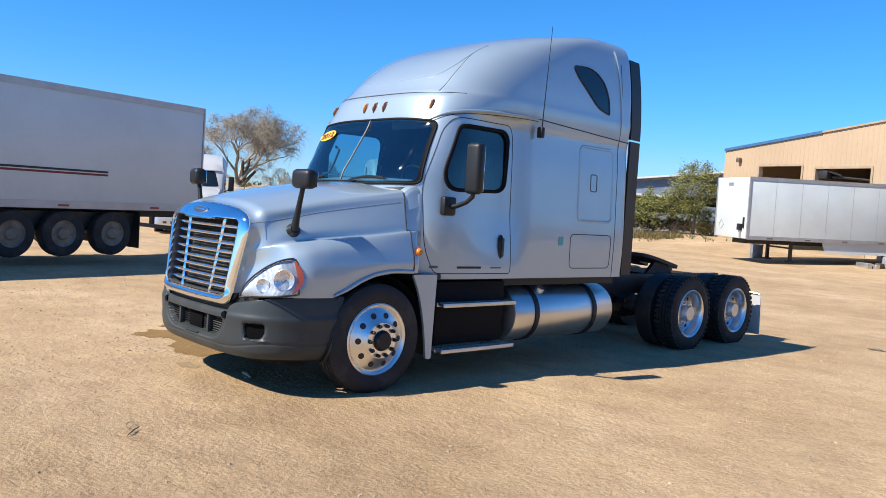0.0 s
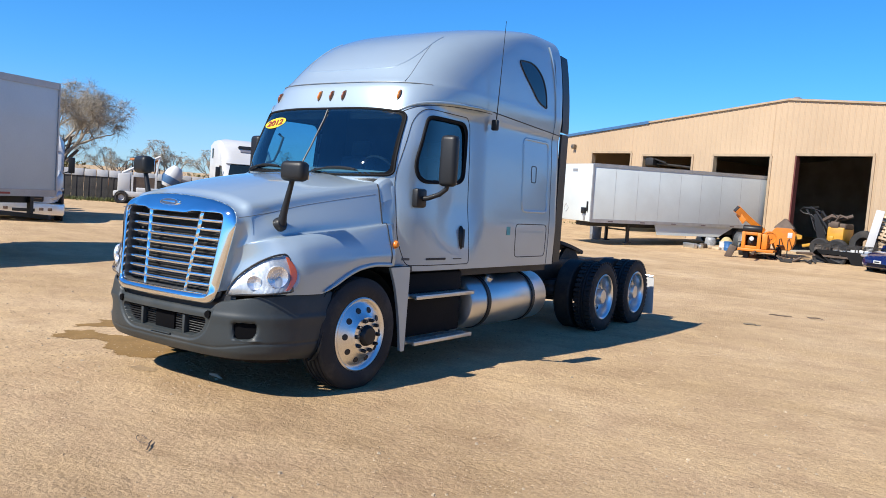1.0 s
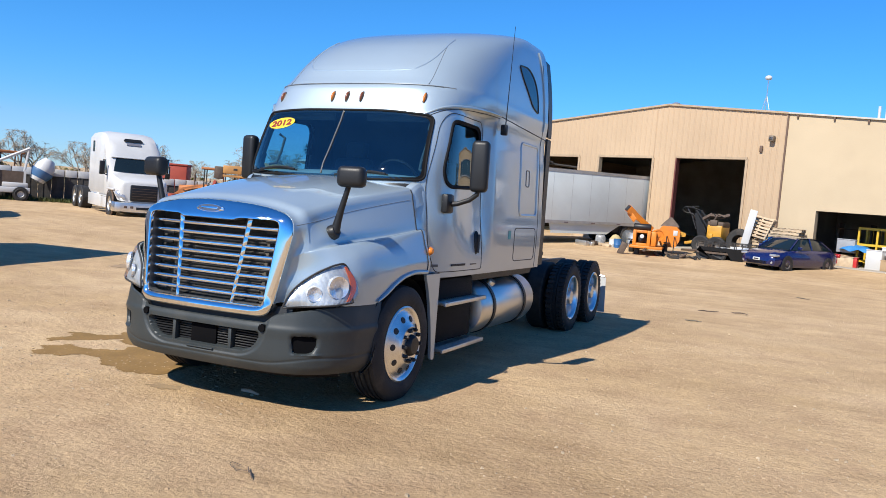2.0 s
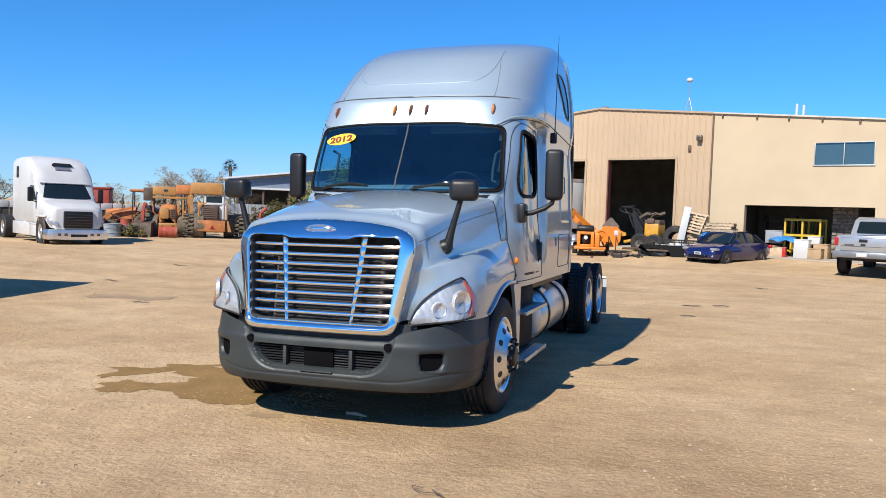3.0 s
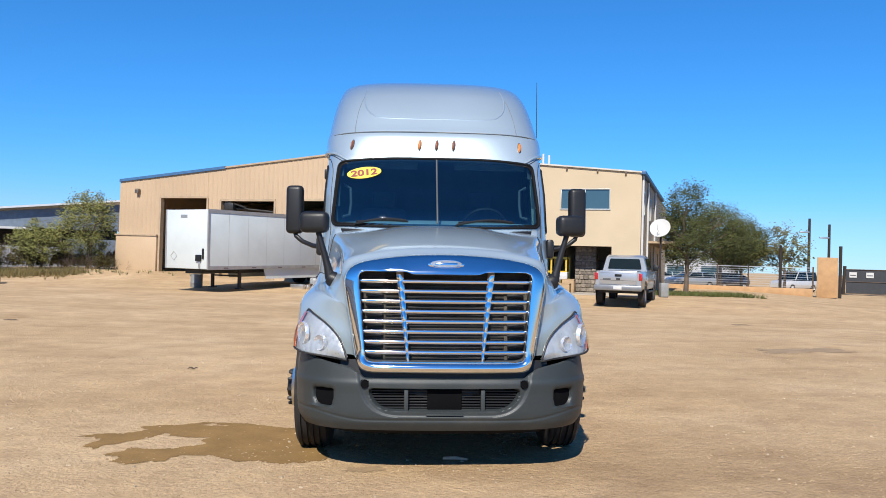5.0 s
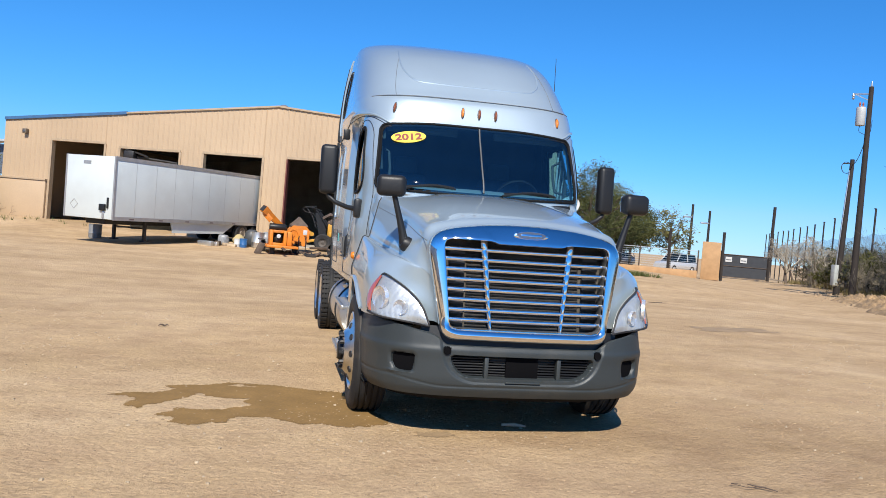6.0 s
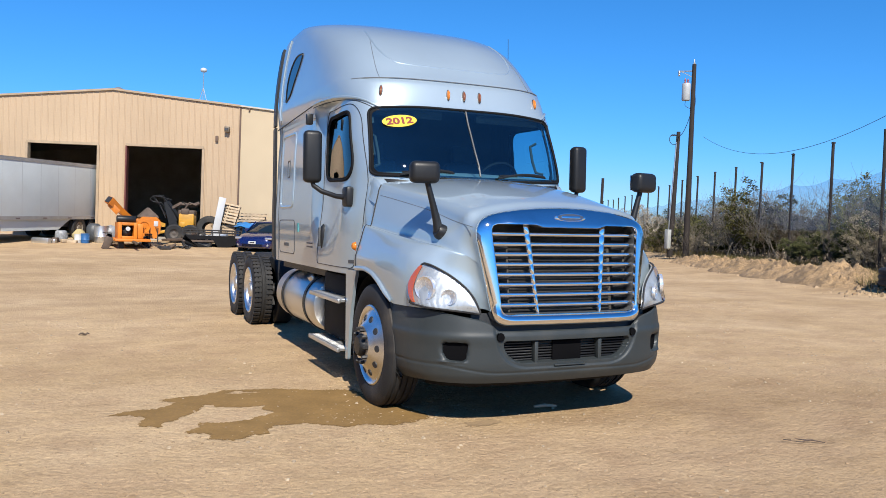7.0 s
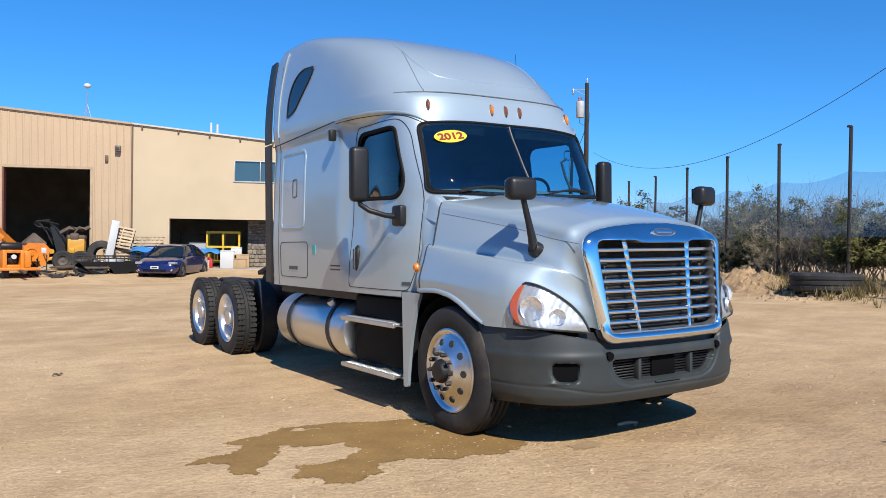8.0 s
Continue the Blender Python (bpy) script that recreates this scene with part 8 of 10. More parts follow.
while z < 3.2:
    h = random.uniform(0.12, 0.24)
    x = -0.52
    while x < 0.50:
        w = min(random.uniform(0.14, 0.34), 0.53 - x)
        bm = B()
        box(bm, (x + 0.008, -0.375 - random.uniform(0, 0.05), z + 0.008), (x + w - 0.008, -0.34, z + h - 0.008), 0.02, None, 1)
        part("stone", bm, STONE, core)
        x += w
    z += h
for u in (6.0, 1.9):
    shelf = thing("storage_shelf", "dark metal shelf with parts in the bay", "shelf", shop_at(u, 3.0))
    for z in (0.4, 1.0, 1.6):
        bm = B()
        box(bm, (-0.7, -0.3, z), (0.7, 0.3, z + 0.04))
        part("shelf_board", bm, STEEL, shelf)
    for x in (-0.7, 0.7):
        bm = B()
        box(bm, (x - 0.03, -0.3, 0), (x + 0.03, 0.3, 1.9))
        part("upright", bm, STEEL, shelf)

# clutter beside the docked trailer
random.seed(8)
for x, y, m, lab, r, h in ((-2.95, 32.5, ALLOY_DULL, "dented metal drum", 0.30, 0.72), (-3.60, 32.2, mat("blue_bucket", (0.03, 0.15, 0.4), 0.5), "blue plastic bucket", 0.17, 0.40), (-3.88, 32.4, WHITE, "white plastic bucket", 0.16, 0.36), (-10.2, 32.6, mat("grey_trash", (0.26, 0.27, 0.28), 0.6), "grey trash bin", 0.28, 0.62)):
    o = thing("drum" if r > 0.2 else "bucket", lab + " standing on the dirt", "container", Matrix.Translation((x, y, ground_z(x, y))))
    bm = B()
    lathe(bm, [(0, 0), (r * 0.92, 0), (r, 0.05), (r * 1.0, h * 0.33), (r * 1.04, h * 0.36), (r, h * 0.39), (r * 1.02, h), (r * 0.95, h), (r * 0.93, 0.05), (0, 0.05)], 20)
    part("drum_body", bm, m, o)
    bm = B()
    lathe(bm, [(r * 0.96, h - 0.02), (r * 1.05, h - 0.01), (r * 1.05, h + 0.02), (r * 0.96, h + 0.02)], 20, closed=True)
    part("rim_ring", bm, m, o)
def sack(x, y, w, h, m, label, seed):
    bm = B()
    sheet(bm, lambda u, v: Vector((w * math.cos(6.2832 * u) * math.sin(math.pi * v) ** 0.6 * (1 + 0.25 * noise.noise((math.cos(6.2832 * u) * 2, math.sin(6.2832 * u) * 2, v * 3 + seed))), w * 0.8 * math.sin(6.2832 * u) * math.sin(math.pi * v) ** 0.6, h * (0.5 - 0.5 * math.cos(math.pi * v)) * (1 + 0.2 * noise.noise((u * 0, seed, v * 2))))), 20, 12)
    bmesh.ops.remove_doubles(bm, verts=bm.verts, dist=0.002)
    tagged(part("sack", bm, m, None, label, 60, at=Matrix.Translation((x, y, ground_z(x, y)))), category="sack", group="sacks by the trailer")


PALE_SACK = mat("pale_yellow_sack", (0.58, 0.46, 0.22), 0.7)
DARK_SACK = mat("dark_wrap", (0.07, 0.075, 0.08), 0.5)
GREY_SACK = mat("grey_wrap", (0.32, 0.33, 0.34), 0.45, 0, 0.3, 0.2, 8, 30, 0.01)
sack(-3.85, 32.8, 0.27, 0.58, PALE_SACK, "pale yellow sack slumped on the dirt", 1)
sack(-3.25, 32.9, 0.36, 0.82, DARK_SACK, "dark plastic bag of rubbish", 2)
sack(-2.58, 32.6, 0.34, 0.78, GREY_SACK, "grey bundle of wrapping on the dirt", 3)
sack(-4.55, 32.7, 0.26, 0.5, GREY_SACK, "grey bundle of wrapping on the dirt", 4)
rng = random.Random(71)
for k in range(13):
    x, y = rng.uniform(-1.3, 0.35), rng.uniform(29.3, 30.1)
    bm = B()
    tube(bm, [(0, 0, 0.03), (rng.uniform(-0.3, 0.3), rng.uniform(-0.15, 0.15), rng.uniform(0.05, 0.2)), (rng.uniform(-0.5, 0.5), rng.uniform(-0.2, 0.2), 0.04)], rng.uniform(0.025, 0.07), 6)
    tagged(part("scrap_iron", bm, rng.choice((STEEL, FRAME_BLACK, RUBBER)), None, "bent dark scrap iron lying on the dirt", at=Matrix.Translation((x, y, ground_z(x, y)))), category="scrap", group="scrap by the chipper")
for k in range(9):
    x, y = -3.9 - random.random() * 1.8, 32.0 + random.random() * 0.9
    bm = B()
    box(bm, (-random.uniform(0.15, 0.5), -0.1, 0), (random.uniform(0.15, 0.5), 0.1, random.uniform(0.04, 0.25)), 0.02, Matrix.Rotation(random.random() * 3, 4, "Z"))
    tagged(part("scrap_piece", bm, random.choice((STEEL, WOOD, ALLOY_DULL)), None, "piece of scrap lying on the dirt", at=Matrix.Translation((x, y, ground_z(x, y)))), category="scrap", group="scrap by the bay")


# ---- plants ----
BARK = mat("bark", (0.16, 0.12, 0.09), 0.9, 0, 0.2, 0.2, 4, 40, 0.006)
TWIG = mat("shrub_twigs", (0.21, 0.18, 0.14), 0.9, 0, 0.3, 0.2, 4, 40)
PALE_BARK = mat("pale_twigs", (0.46, 0.40, 0.31), 0.9, 0, 0.2, 0.2, 4, 40)
OAK = mat("oak_leaves", (0.100, 0.108, 0.036), 0.7, 0, 0.35, 0.3, 1.2, 9, spec=0.15)
BRUSH_G = mat("brush_leaves", (0.25, 0.25, 0.085), 0.9, 0, 0.35, 0.3, 1.0, 9, spec=0.05)
BRUSH_D = mat("dry_brush", (0.30, 0.25, 0.17), 0.9, 0, 0.3, 0.3, 1.0, 9, spec=0.05)
YELLOW_G = mat("yellow_green_leaves", (0.16, 0.14, 0.03), 0.7, 0, 0.35, 0.3, 1.0, 9)
GRASS = mat("dry_grass", (0.22, 0.17, 0.06), 0.8, 0, 0.3, 0.3, 1.0, 9)


def leaves(bm, centre, radii, n, size, rng, hollow=0.35):
    """n small leaf blades, thrown in uneven clumps into an egg-shaped crown."""
    clumps = []
    for k in range(max(6, n // 45)):
        v = Vector((rng.gauss(0, 1), rng.gauss(0, 1), rng.gauss(0, 1))).normalized() * (hollow + (1.02 - hollow) * rng.random() ** 0.6)
        clumps.append((Vector((centre[0] + v.x * radii[0], centre[1] + v.y * radii[1], centre[2] + v.z * radii[2])), rng.uniform(0.08, 0.16) * min(radii)))
    for k in range(n):
        c, r = clumps[rng.randrange(len(clumps))]
        p = c + Vector((rng.gauss(0, r), rng.gauss(0, r), rng.gauss(0, r * 0.8)))
        a = Vector((rng.gauss(0, 1), rng.gauss(0, 1), rng.gauss(0, 0.6))).normalized()
        b = a.orthogonal().normalized()
        s = size * rng.uniform(0.6, 1.4)
        bm.faces.new([bm.verts.new(q) for q in (p - a * s, p - b * s * 0.45, p + a * s, p + b * s * 0.45)])


def limbs(bm, p, way, length, r, depth, rng, spread=0.6, tips=None, n=5):
    """A branch that bends, tapers and forks."""
    pts = [Vector(p)]
    w = Vector(way).normalized()
    for k in range(3):
        w = (w + Vector((rng.gauss(0, 0.13), rng.gauss(0, 0.13), rng.gauss(0.03, 0.10)))).normalized()
        pts.append(pts[-1] + w * length / 3)
    tube(bm, pts, [r, r * 0.88, r * 0.76, r * 0.62], n)
    if depth == 0:
        if tips is not None:
            tips.append(pts[-1])
        return
    for k in range(rng.choice((2, 3, 3))):
        v = (w + Vector((rng.gauss(0, spread), rng.gauss(0, spread), rng.gauss(0.1, spread * 0.6)))).normalized()
        limbs(bm, pts[-1] if k else pts[-2], v, length * rng.uniform(0.62, 0.86), r * 0.58, depth - 1, rng, spread, tips, 4 if depth < 4 else n)


def bare_tree(label, at, h, seed, depth=6, m=None):
    rng = random.Random(seed)
    t = thing("bare_tree", label, "tree", at, "bare trees")
    bm = B()
    limbs(bm, (0, 0, -0.1), (0, 0, 1), h * 0.27, h * 0.032, 1, rng, 0.35)
    part("trunk", bm, BARK, t)
    bm = B()
    tips = []
    for k in range(4):
        a = 2 * math.pi * k / 4 + rng.random()
        limbs(bm, (0, 0, h * 0.22), (math.cos(a) * 0.8, math.sin(a) * 0.8, 0.8), h * 0.22, h * 0.02, depth - 1, rng, 0.5, tips)
    for q in tips:
        for k in range(6):
            d = Vector((rng.gauss(0, 1), rng.gauss(0, 1), rng.gauss(0.1, 0.7))).normalized()
            o = q - d * 0.1
            tube(bm, [o, o + d * h * 0.05, o + (d + Vector((0, 0, -0.3))) * h * 0.10], [0.007, 0.005, 0.003], 3)
    part("crown", bm, m or PALE_BARK, t, "fine leafless branches")
    return t


def leafy_tree(label, at, h, crown, seed, leaf=OAK, n=5200, size=0.11, low=0.35):
    """crown: half width; low: where the crown begins, as a share of h."""
    rng = random.Random(seed)
    t = thing("tree", label, "tree", at, "leafy trees")
    bm = B()
    tips = []
    tube(bm, [(0, 0, -0.1), (0.05, 0, h * 0.2), (0.02, 0.06, h * 0.38)], [h * 0.026, h * 0.02, h * 0.017], 8)
    for k in range(5):
        a = 2 * math.pi * k / 5 + rng.random()
        limbs(bm, (0.02, 0.05, h * (0.25 + 0.04 * k)), (math.cos(a), math.sin(a), 0.9), h * 0.2, h * 0.012, 2, rng, 0.45, tips)
    part("trunk", bm, BARK, t, "dark trunk and limbs")
    bm = B()
    mid = h * (low + 1) / 2
    leaves(bm, (0, 0, mid), (crown, crown, h * (1 - low) / 2), n, size, rng)
    for p in tips:
        leaves(bm, p, (crown * 0.3, crown * 0.3, crown * 0.25), 40, size, rng)
    part("crown", bm, leaf, t, "leafy crown with gaps")
    return t


def shrub(label, at, h, w, seed, leaf, twig=PALE_BARK, n=1500, size=0.07, open_base=False):
    """open_base: the leaves hang over a hollow of bare stems."""
    rng = random.Random(seed)
    t = thing("shrub", label, "shrub", at, "yard brush")
    bm = B()
    for k in range(26):
        a = rng.random() * 6.283
        limbs(bm, (rng.gauss(0, w * 0.25), rng.gauss(0, w * 0.25), -0.05), (math.cos(a) * 0.5, math.sin(a) * 0.5, 1), h * rng.uniform(0.24, 0.40), 0.015, 3, rng, 0.42)
    tagged(part("stem", bm, twig, t, "thin woody stems"), "thin woody stems", kind="stuff")
    bm = B()
    # several sub-crowns of different height and spread, thinning towards the tips
    up = 0.12 if open_base else 0.0
    crowns = [(0.0, 0.0, h * (0.30 + up), w * 0.62, h * (0.30 - up * 0.8))]
    for k in range(7):
        a, o = rng.random() * 6.283, w * rng.uniform(0.25, 0.8)
        top = h * rng.uniform(0.35, 1.0)
        crowns.append((math.cos(a) * o, math.sin(a) * o, top * (0.58 + up), w * rng.uniform(0.22, 0.42), top * (0.42 - up)))
    for x, y, z, rx, rz in crowns:
        leaves(bm, (x, y, z), (rx, rx, rz), n // 8, size, rng, 0.15)
    part("foliage", bm, leaf, t)
    return t


def on_ground(x, y, turn=0.0, s=1.0):
    return Matrix.Translation((x, y, ground_z(x, y) - 0.02)) @ Matrix.Rotation(turn, 4, "Z") @ Matrix.Diagonal((s, s, s, 1))


# oaks by the office, east of the workshop
leafy_tree("slender evergreen oak beside the office", on_ground(14.6, 34.7), 6.0, 1.45, 3, OAK, 15000, 0.050, 0.20)
oak = leafy_tree("broad evergreen oak by the east fence", on_ground(23.4, 51.6), 6.2, 2.7, 4, OAK, 28000, 0.060, 0.28)
for x, y, a, s in ((26.8, 55.5, 2.0, 0.85), (20.5, 56.0, 4.0, 1.0), (31.0, 66.0, 1.0, 0.8)):
    copy_thing(oak, on_ground(x, y, a, s))
leafy_tree("small yellowing tree behind the fence", on_ground(29.3, 53.5), 5.2, 1.9, 9, YELLOW_G, 2200, 0.10, 0.3)
# mesquite west of the workshop
leafy_tree("thin mesquite tree beside the workshop", on_ground(-19.3, 42.6), 4.7, 1.6, 12, BRUSH_G, 9500, 0.055, 0.15)
leafy_tree("low mesquite tree in the hedge", on_ground(-21.6, 41.6), 2.9, 1.7, 13, BRUSH_G, 7500, 0.055, 0.1)
hedge = shrub("dense green shrub in the hedge", on_ground(-23.8, 41.2), 2.2, 2.0, 21, mat("hedge_leaves", (0.13, 0.115, 0.05), 0.9, 0, 0.4, 0.3, 1, 9, spec=0.05), BARK, 9000, 0.05)
for k, (x, y) in enumerate(((-26.2, 40.2), (-28.4, 39.0), (-21.0, 43.2), (-19.0, 43.9), (-17.9, 42.2), (-25.0, 43.0), (-30.8, 38.4), (-22.3, 41.6), (-20.0, 41.6), (-25.0, 41.0), (-27.4, 40.8), (-29.6, 40.0), (-18.6, 42.0))):
    copy_thing(hedge, on_ground(x, y, k * 1.3, 0.52 + 0.07 * (k % 4)))
# bare trees along the west boundary
bare_tree("large bare spreading tree behind the west fence", on_ground(-45.3, 24.4), 8.3, 31, 7)
small_bare = bare_tree("low bare tree behind the west fence", on_ground(-43.0, 31.0), 4.6, 33, 5)
for k, (x, y, s) in enumerate(((-41.0, 34.0, 0.9), (-39.0, 37.5, 1.0), (-47.5, 21.0, 1.1), (-49.0, 16.0, 1.2), (-37.0, 48.5, 0.95), (-34.5, 51.5, 0.95), (-41.0, 45.5, 0.8), (-45.5, 28.5, 0.8), (-33.6, 43.4, 1.1), (-33.0, 45.2, 1.1), (-35.8, 44.6, 1.0), (38.0, 50.5, 0.9), (33.5, 41.0, 0.85), (47.0, 62.0, 0.9))):
    copy_thing(small_bare, on_ground(x, y, k * 0.9, s))
brown = shrub("tangled brown shrub by the west fence", on_ground(-43.5, 24.0), 2.6, 2.4, 41, YELLOW_G, PALE_BARK, 1600, 0.08)
for k, (x, y, s) in enumerate(((-45.8, 20.0, 1.0), (-41.5, 27.5, 0.9), (-39.5, 31.0, 0.9), (-37.0, 40.0, 1.1), (-33.0, 41.0, 1.0), (-35.5, 37.5, 0.9), (-48.0, 15.0, 1.0), (-31.0, 46.0, 0.9))):
    copy_thing(brown, on_ground(x, y, k * 1.1, s))
# brush along the east fence
FENCE_A, FENCE_D = Vector((17.96, 8.73, 0)), Vector((1.90, 3.55, 0)).normalized()
s1 = shrub("grey-green thorny shrub along the east fence", on_ground(19.0, 9.6), 3.1, 1.8, 51, mat("olive_brush", (0.17, 0.165, 0.058), 0.9, 0, 0.5, 0.3, 1, 9, spec=0.05), TWIG, 12000, 0.040, True)
s2 = shrub("dry grey shrub along the east fence", on_ground(20.4, 12.6), 2.7, 2.0, 52, BRUSH_D, TWIG, 7000, 0.028, True)
s3 = shrub("dark green shrub along the east fence", on_ground(21.2, 14.6), 2.3, 2.1, 53, mat("dark_brush", (0.085, 0.088, 0.036), 0.9, 0, 0.5, 0.3, 1, 9, spec=0.05), TWIG, 13000, 0.042, True)
rng = random.Random(77)
kinds = (s1, s2, s3)
for k in range(34):
    a = -9 + 1.75 * k
    off = rng.uniform(0.3, 2.6) if k > 6 else rng.uniform(0.8, 2.8)
    p = FENCE_A + FENCE_D * a + Vector((FENCE_D.y, -FENCE_D.x, 0)) * off
    copy_thing(kinds[k % 3], on_ground(p.x, p.y, rng.random() * 6.28, rng.uniform(0.8, 1.45)))
    if k % 2 == 0:
        p = p + Vector((FENCE_D.y, -FENCE_D.x, 0)) * 2.6
        copy_thing(kinds[(k + 1) % 3], on_ground(p.x, p.y, rng.random() * 6.28, rng.uniform(1.2, 1.7)))

for k in range(9):
    p = FENCE_A + FENCE_D * (21 + 2.3 * k) + Vector((FENCE_D.y, -FENCE_D.x, 0)) * rng.uniform(-2.0, -0.4)
    copy_thing(kinds[(k + 1) % 3], on_ground(p.x, p.y, rng.random() * 6.28, rng.uniform(0.6, 0.95)))


def palm():
    t = thing("palm_tree", "tall fan palm with a drooping head", "tree", on_ground(-39.0, 57.8), "leafy trees")
    bm = B()
    tube(bm, [(0, 0, 0), (0.05, 0, 2.5), (0.0, 0.05, 5.4)], [0.22, 0.16, 0.14], 8)
    part("trunk", bm, BARK, t)
    rng = random.Random(61)
    bm = B()
    for k in range(42):
        a, e = rng.random() * 6.283, rng.uniform(-0.9, 1.2)
        d = Vector((math.cos(a) * math.cos(e), math.sin(a) * math.cos(e), math.sin(e)))
        p = Vector((0, 0, 5.4))
        q = p + d * 0.40
        tip = q + (d + Vector((0, 0, -0.5))).normalized() * 0.45
        s = d.orthogonal().normalized()
        for f in (-0.35, -0.12, 0.12, 0.35):
            bm.faces.new([bm.verts.new(v) for v in (q - s * 0.03, q + s * 0.03, tip + s * f)])
        tube(bm, [p, q], 0.015, 3)
    part("head", bm, mat("palm_green", (0.035, 0.055, 0.02), 0.6), t)


palm()


# ---- far shed, hedge fence and west fence ----
def make_shed():
    A, Bv = Vector((-35.0, 49.9, 0)), Vector((-21.5, 56.4, 0))
    d = (Bv - A).normalized()
    n = Vector((-d.y, d.x, 0))
    m = Matrix(((d.x, n.x, 0, A.x), (d.y, n.y, 0, A.y), (0, 0, 1, 0), (0, 0, 0, 1)))
    L = (Bv - A).length
    t = thing("open_shed", "low open-sided metal shed with a white roof", "building", m)
    bm = B()
    box(bm, (0, 0, 0), (L, 12, 0.14), 0, Matrix.Translation((0, -0.6, 3.82)) @ Matrix.Rotation(-math.atan2(1.85, L), 4, "Y"))
    part("roof", bm, mat("white_roof", (0.78, 0.80, 0.82), 0.4, 0.1), t, "white metal roof")
    grey = mat("shed_wall", (0.20, 0.25, 0.32), 0.6, 0.2)
    bm = B()
    prism(bm, [(2.2, 3.3), (L, 3.3), (L, 5.45), (0.6, 3.78), (2.2, 3.78)], Matrix(((1, 0, 0, 0), (0, 0, -1, 0.1), (0, 1, 0, 0), (0, 0, 0, 1))), 0.1)
    part("upper_wall", bm, grey, t, "blue-grey upper wall")
    bm = B()
    box(bm, (1.6, -0.9, 3.14), (8.2, 0.2, 3.30))
    part("eave_strip", bm, WHITE, t, "white eave strip")
    for k in range(7):
        bm = B()
        x = 1.7 + 2.1 * k
        box(bm, (x - 0.08, -0.7, 0), (x + 0.08, -0.54, 3.2))
        part("post", bm, STEEL, t)
    # near-black back wall carries the shed's inner shade in its colour
    bm = B()
    box(bm, (0.5, 9.0, 0), (L, 9.2, 4.2))
    part("back_wall", bm, mat("shed_dark", (0.035, 0.035, 0.035), 0.9), t)
    bm = B()
    box(bm, (10.5, 0.2, 0), (L, 0.4, 2.6))
    part("low_wall", bm, grey, t)


make_shed()


def panel_fence(name, label, a, b, h, m, step, cap=None, base=0.0):
    a, b = Vector(a), Vector(b)
    d = (b - a).normalized()
    n = Vector((-d.y, d.x, 0))
    L = (b - a).length
    t = thing(name, label, "fence", Matrix(((d.x, n.x, 0, a.x), (d.y, n.y, 0, a.y), (0, 0, 1, base), (0, 0, 0, 1))))
    N = int(L / step)
    first = None
    for k in range(N):
        at = Matrix.Translation((k * step, 0, 0))
        if first is None:
            bm = B()
            box(bm, (0.01, -0.02, 0), (step - 0.01, 0.02, h))
            box(bm, (step * 0.3, -0.045, 0), (step * 0.4, -0.02, h))
            first = part("panel", bm, m, t, at=at)
        else:
            again(first, t, at)
    if cap:
        f2 = None
        for k in range(N):
            at = Matrix.Translation((k * step, 0, h))
            if f2 is None:
                bm = B()
                box(bm, (0.02, -0.06, -0.30), (step - 0.03, 0.06, 0.06), 0.01)
                f2 = part("cap_block", bm, cap, t, "pale cap block", at=at)
            else:
                again(f2, t, at)
    return t


panel_fence("corrugated_fence", "grey corrugated fence in front of the shed", (-33.5, 43.9, 0), (-22.5, 49.7, 0), 1.9, mat("fence_grey", (0.40, 0.42, 0.45), 0.6, 0.3), 0.5)
panel_fence("yard_fence", "dark screened yard fence with pale cap", (-40.5, 9.5, 0), (-25.1, 30.4, 0), 1.72, mat("dark_screen", (0.06, 0.055, 0.05), 0.9, 0, 0.4, 0.3, 2, 20), 0.6, mat("cap_white", (0.6, 0.6, 0.6), 0.6), -0.15)

# ---- old machinery in the west yard ----
def place(px, py, ang):
    return Matrix.Translation((px, py, ground_z(px, py))) @ Matrix.Rotation(ang, 4, "Z")


OLD_ORANGE = mat("faded_orange_paint", (0.60, 0.21, 0.06), 0.7, 0, 0.25, 0.15, 2.5, 30, 0.002, 0, (0.20, 0.12, 0.07), 0.8)


DUSTY_RUBBER = mat("dusty_machine_rubber", (0.17, 0.145, 0.11), 0.9, 0, 0.35, 0.3, 4, 40, 0.003, 0, (0.26, 0.19, 0.12), 0.7, spec=0.1)


def big_wheel(t, x, y, r, w, rim, across=False, rubber=None):
    """A lugged wheel; its axle lies along y, or along x if across."""
    sg = 1 if (x if across else y) > 0 else -1
    way = (sg, 0, 0) if across else (0, sg, 0)
    bm = B()
    lathe(bm, [(r * 0.5, 0), (r * 0.85, 0.03), (r, -0.03), (r, -w), (r * 0.85, -w - 0.04), (r * 0.5, -w)], 28, along(way, (x, y, r)))
    wh = part("wheel", bm, rubber or RUBBER, t, "lugged machine tyre", 30)
    bm = B()
    turn = Matrix.Rotation(radians(-90 if sg > 0 else 90), 4, "Z") if across else Matrix.Rotation(0 if sg < 0 else math.pi, 4, "Z")
    for k in range(18):
        for side in (0, 1):
            box(bm, (-0.05, w * 0.52 * side, r - 0.02), (0.05, w * (0.48 + 0.52 * side), r + 0.05), 0, Matrix.Translation((x, y, r)) @ turn @ Matrix.Rotation(2 * math.pi * (k + 0.5 * side) / 18, 4, "Y"))
    tagged(part("tread", bm, rubber or RUBBER, wh), kind="stuff")
    bm = B()
    lathe(bm, [(r * 0.52, -0.03), (r * 0.3, -0.10), (0, -0.06)], 20, along(way, (x, y, r)))
    part("rim", bm, rim, wh)


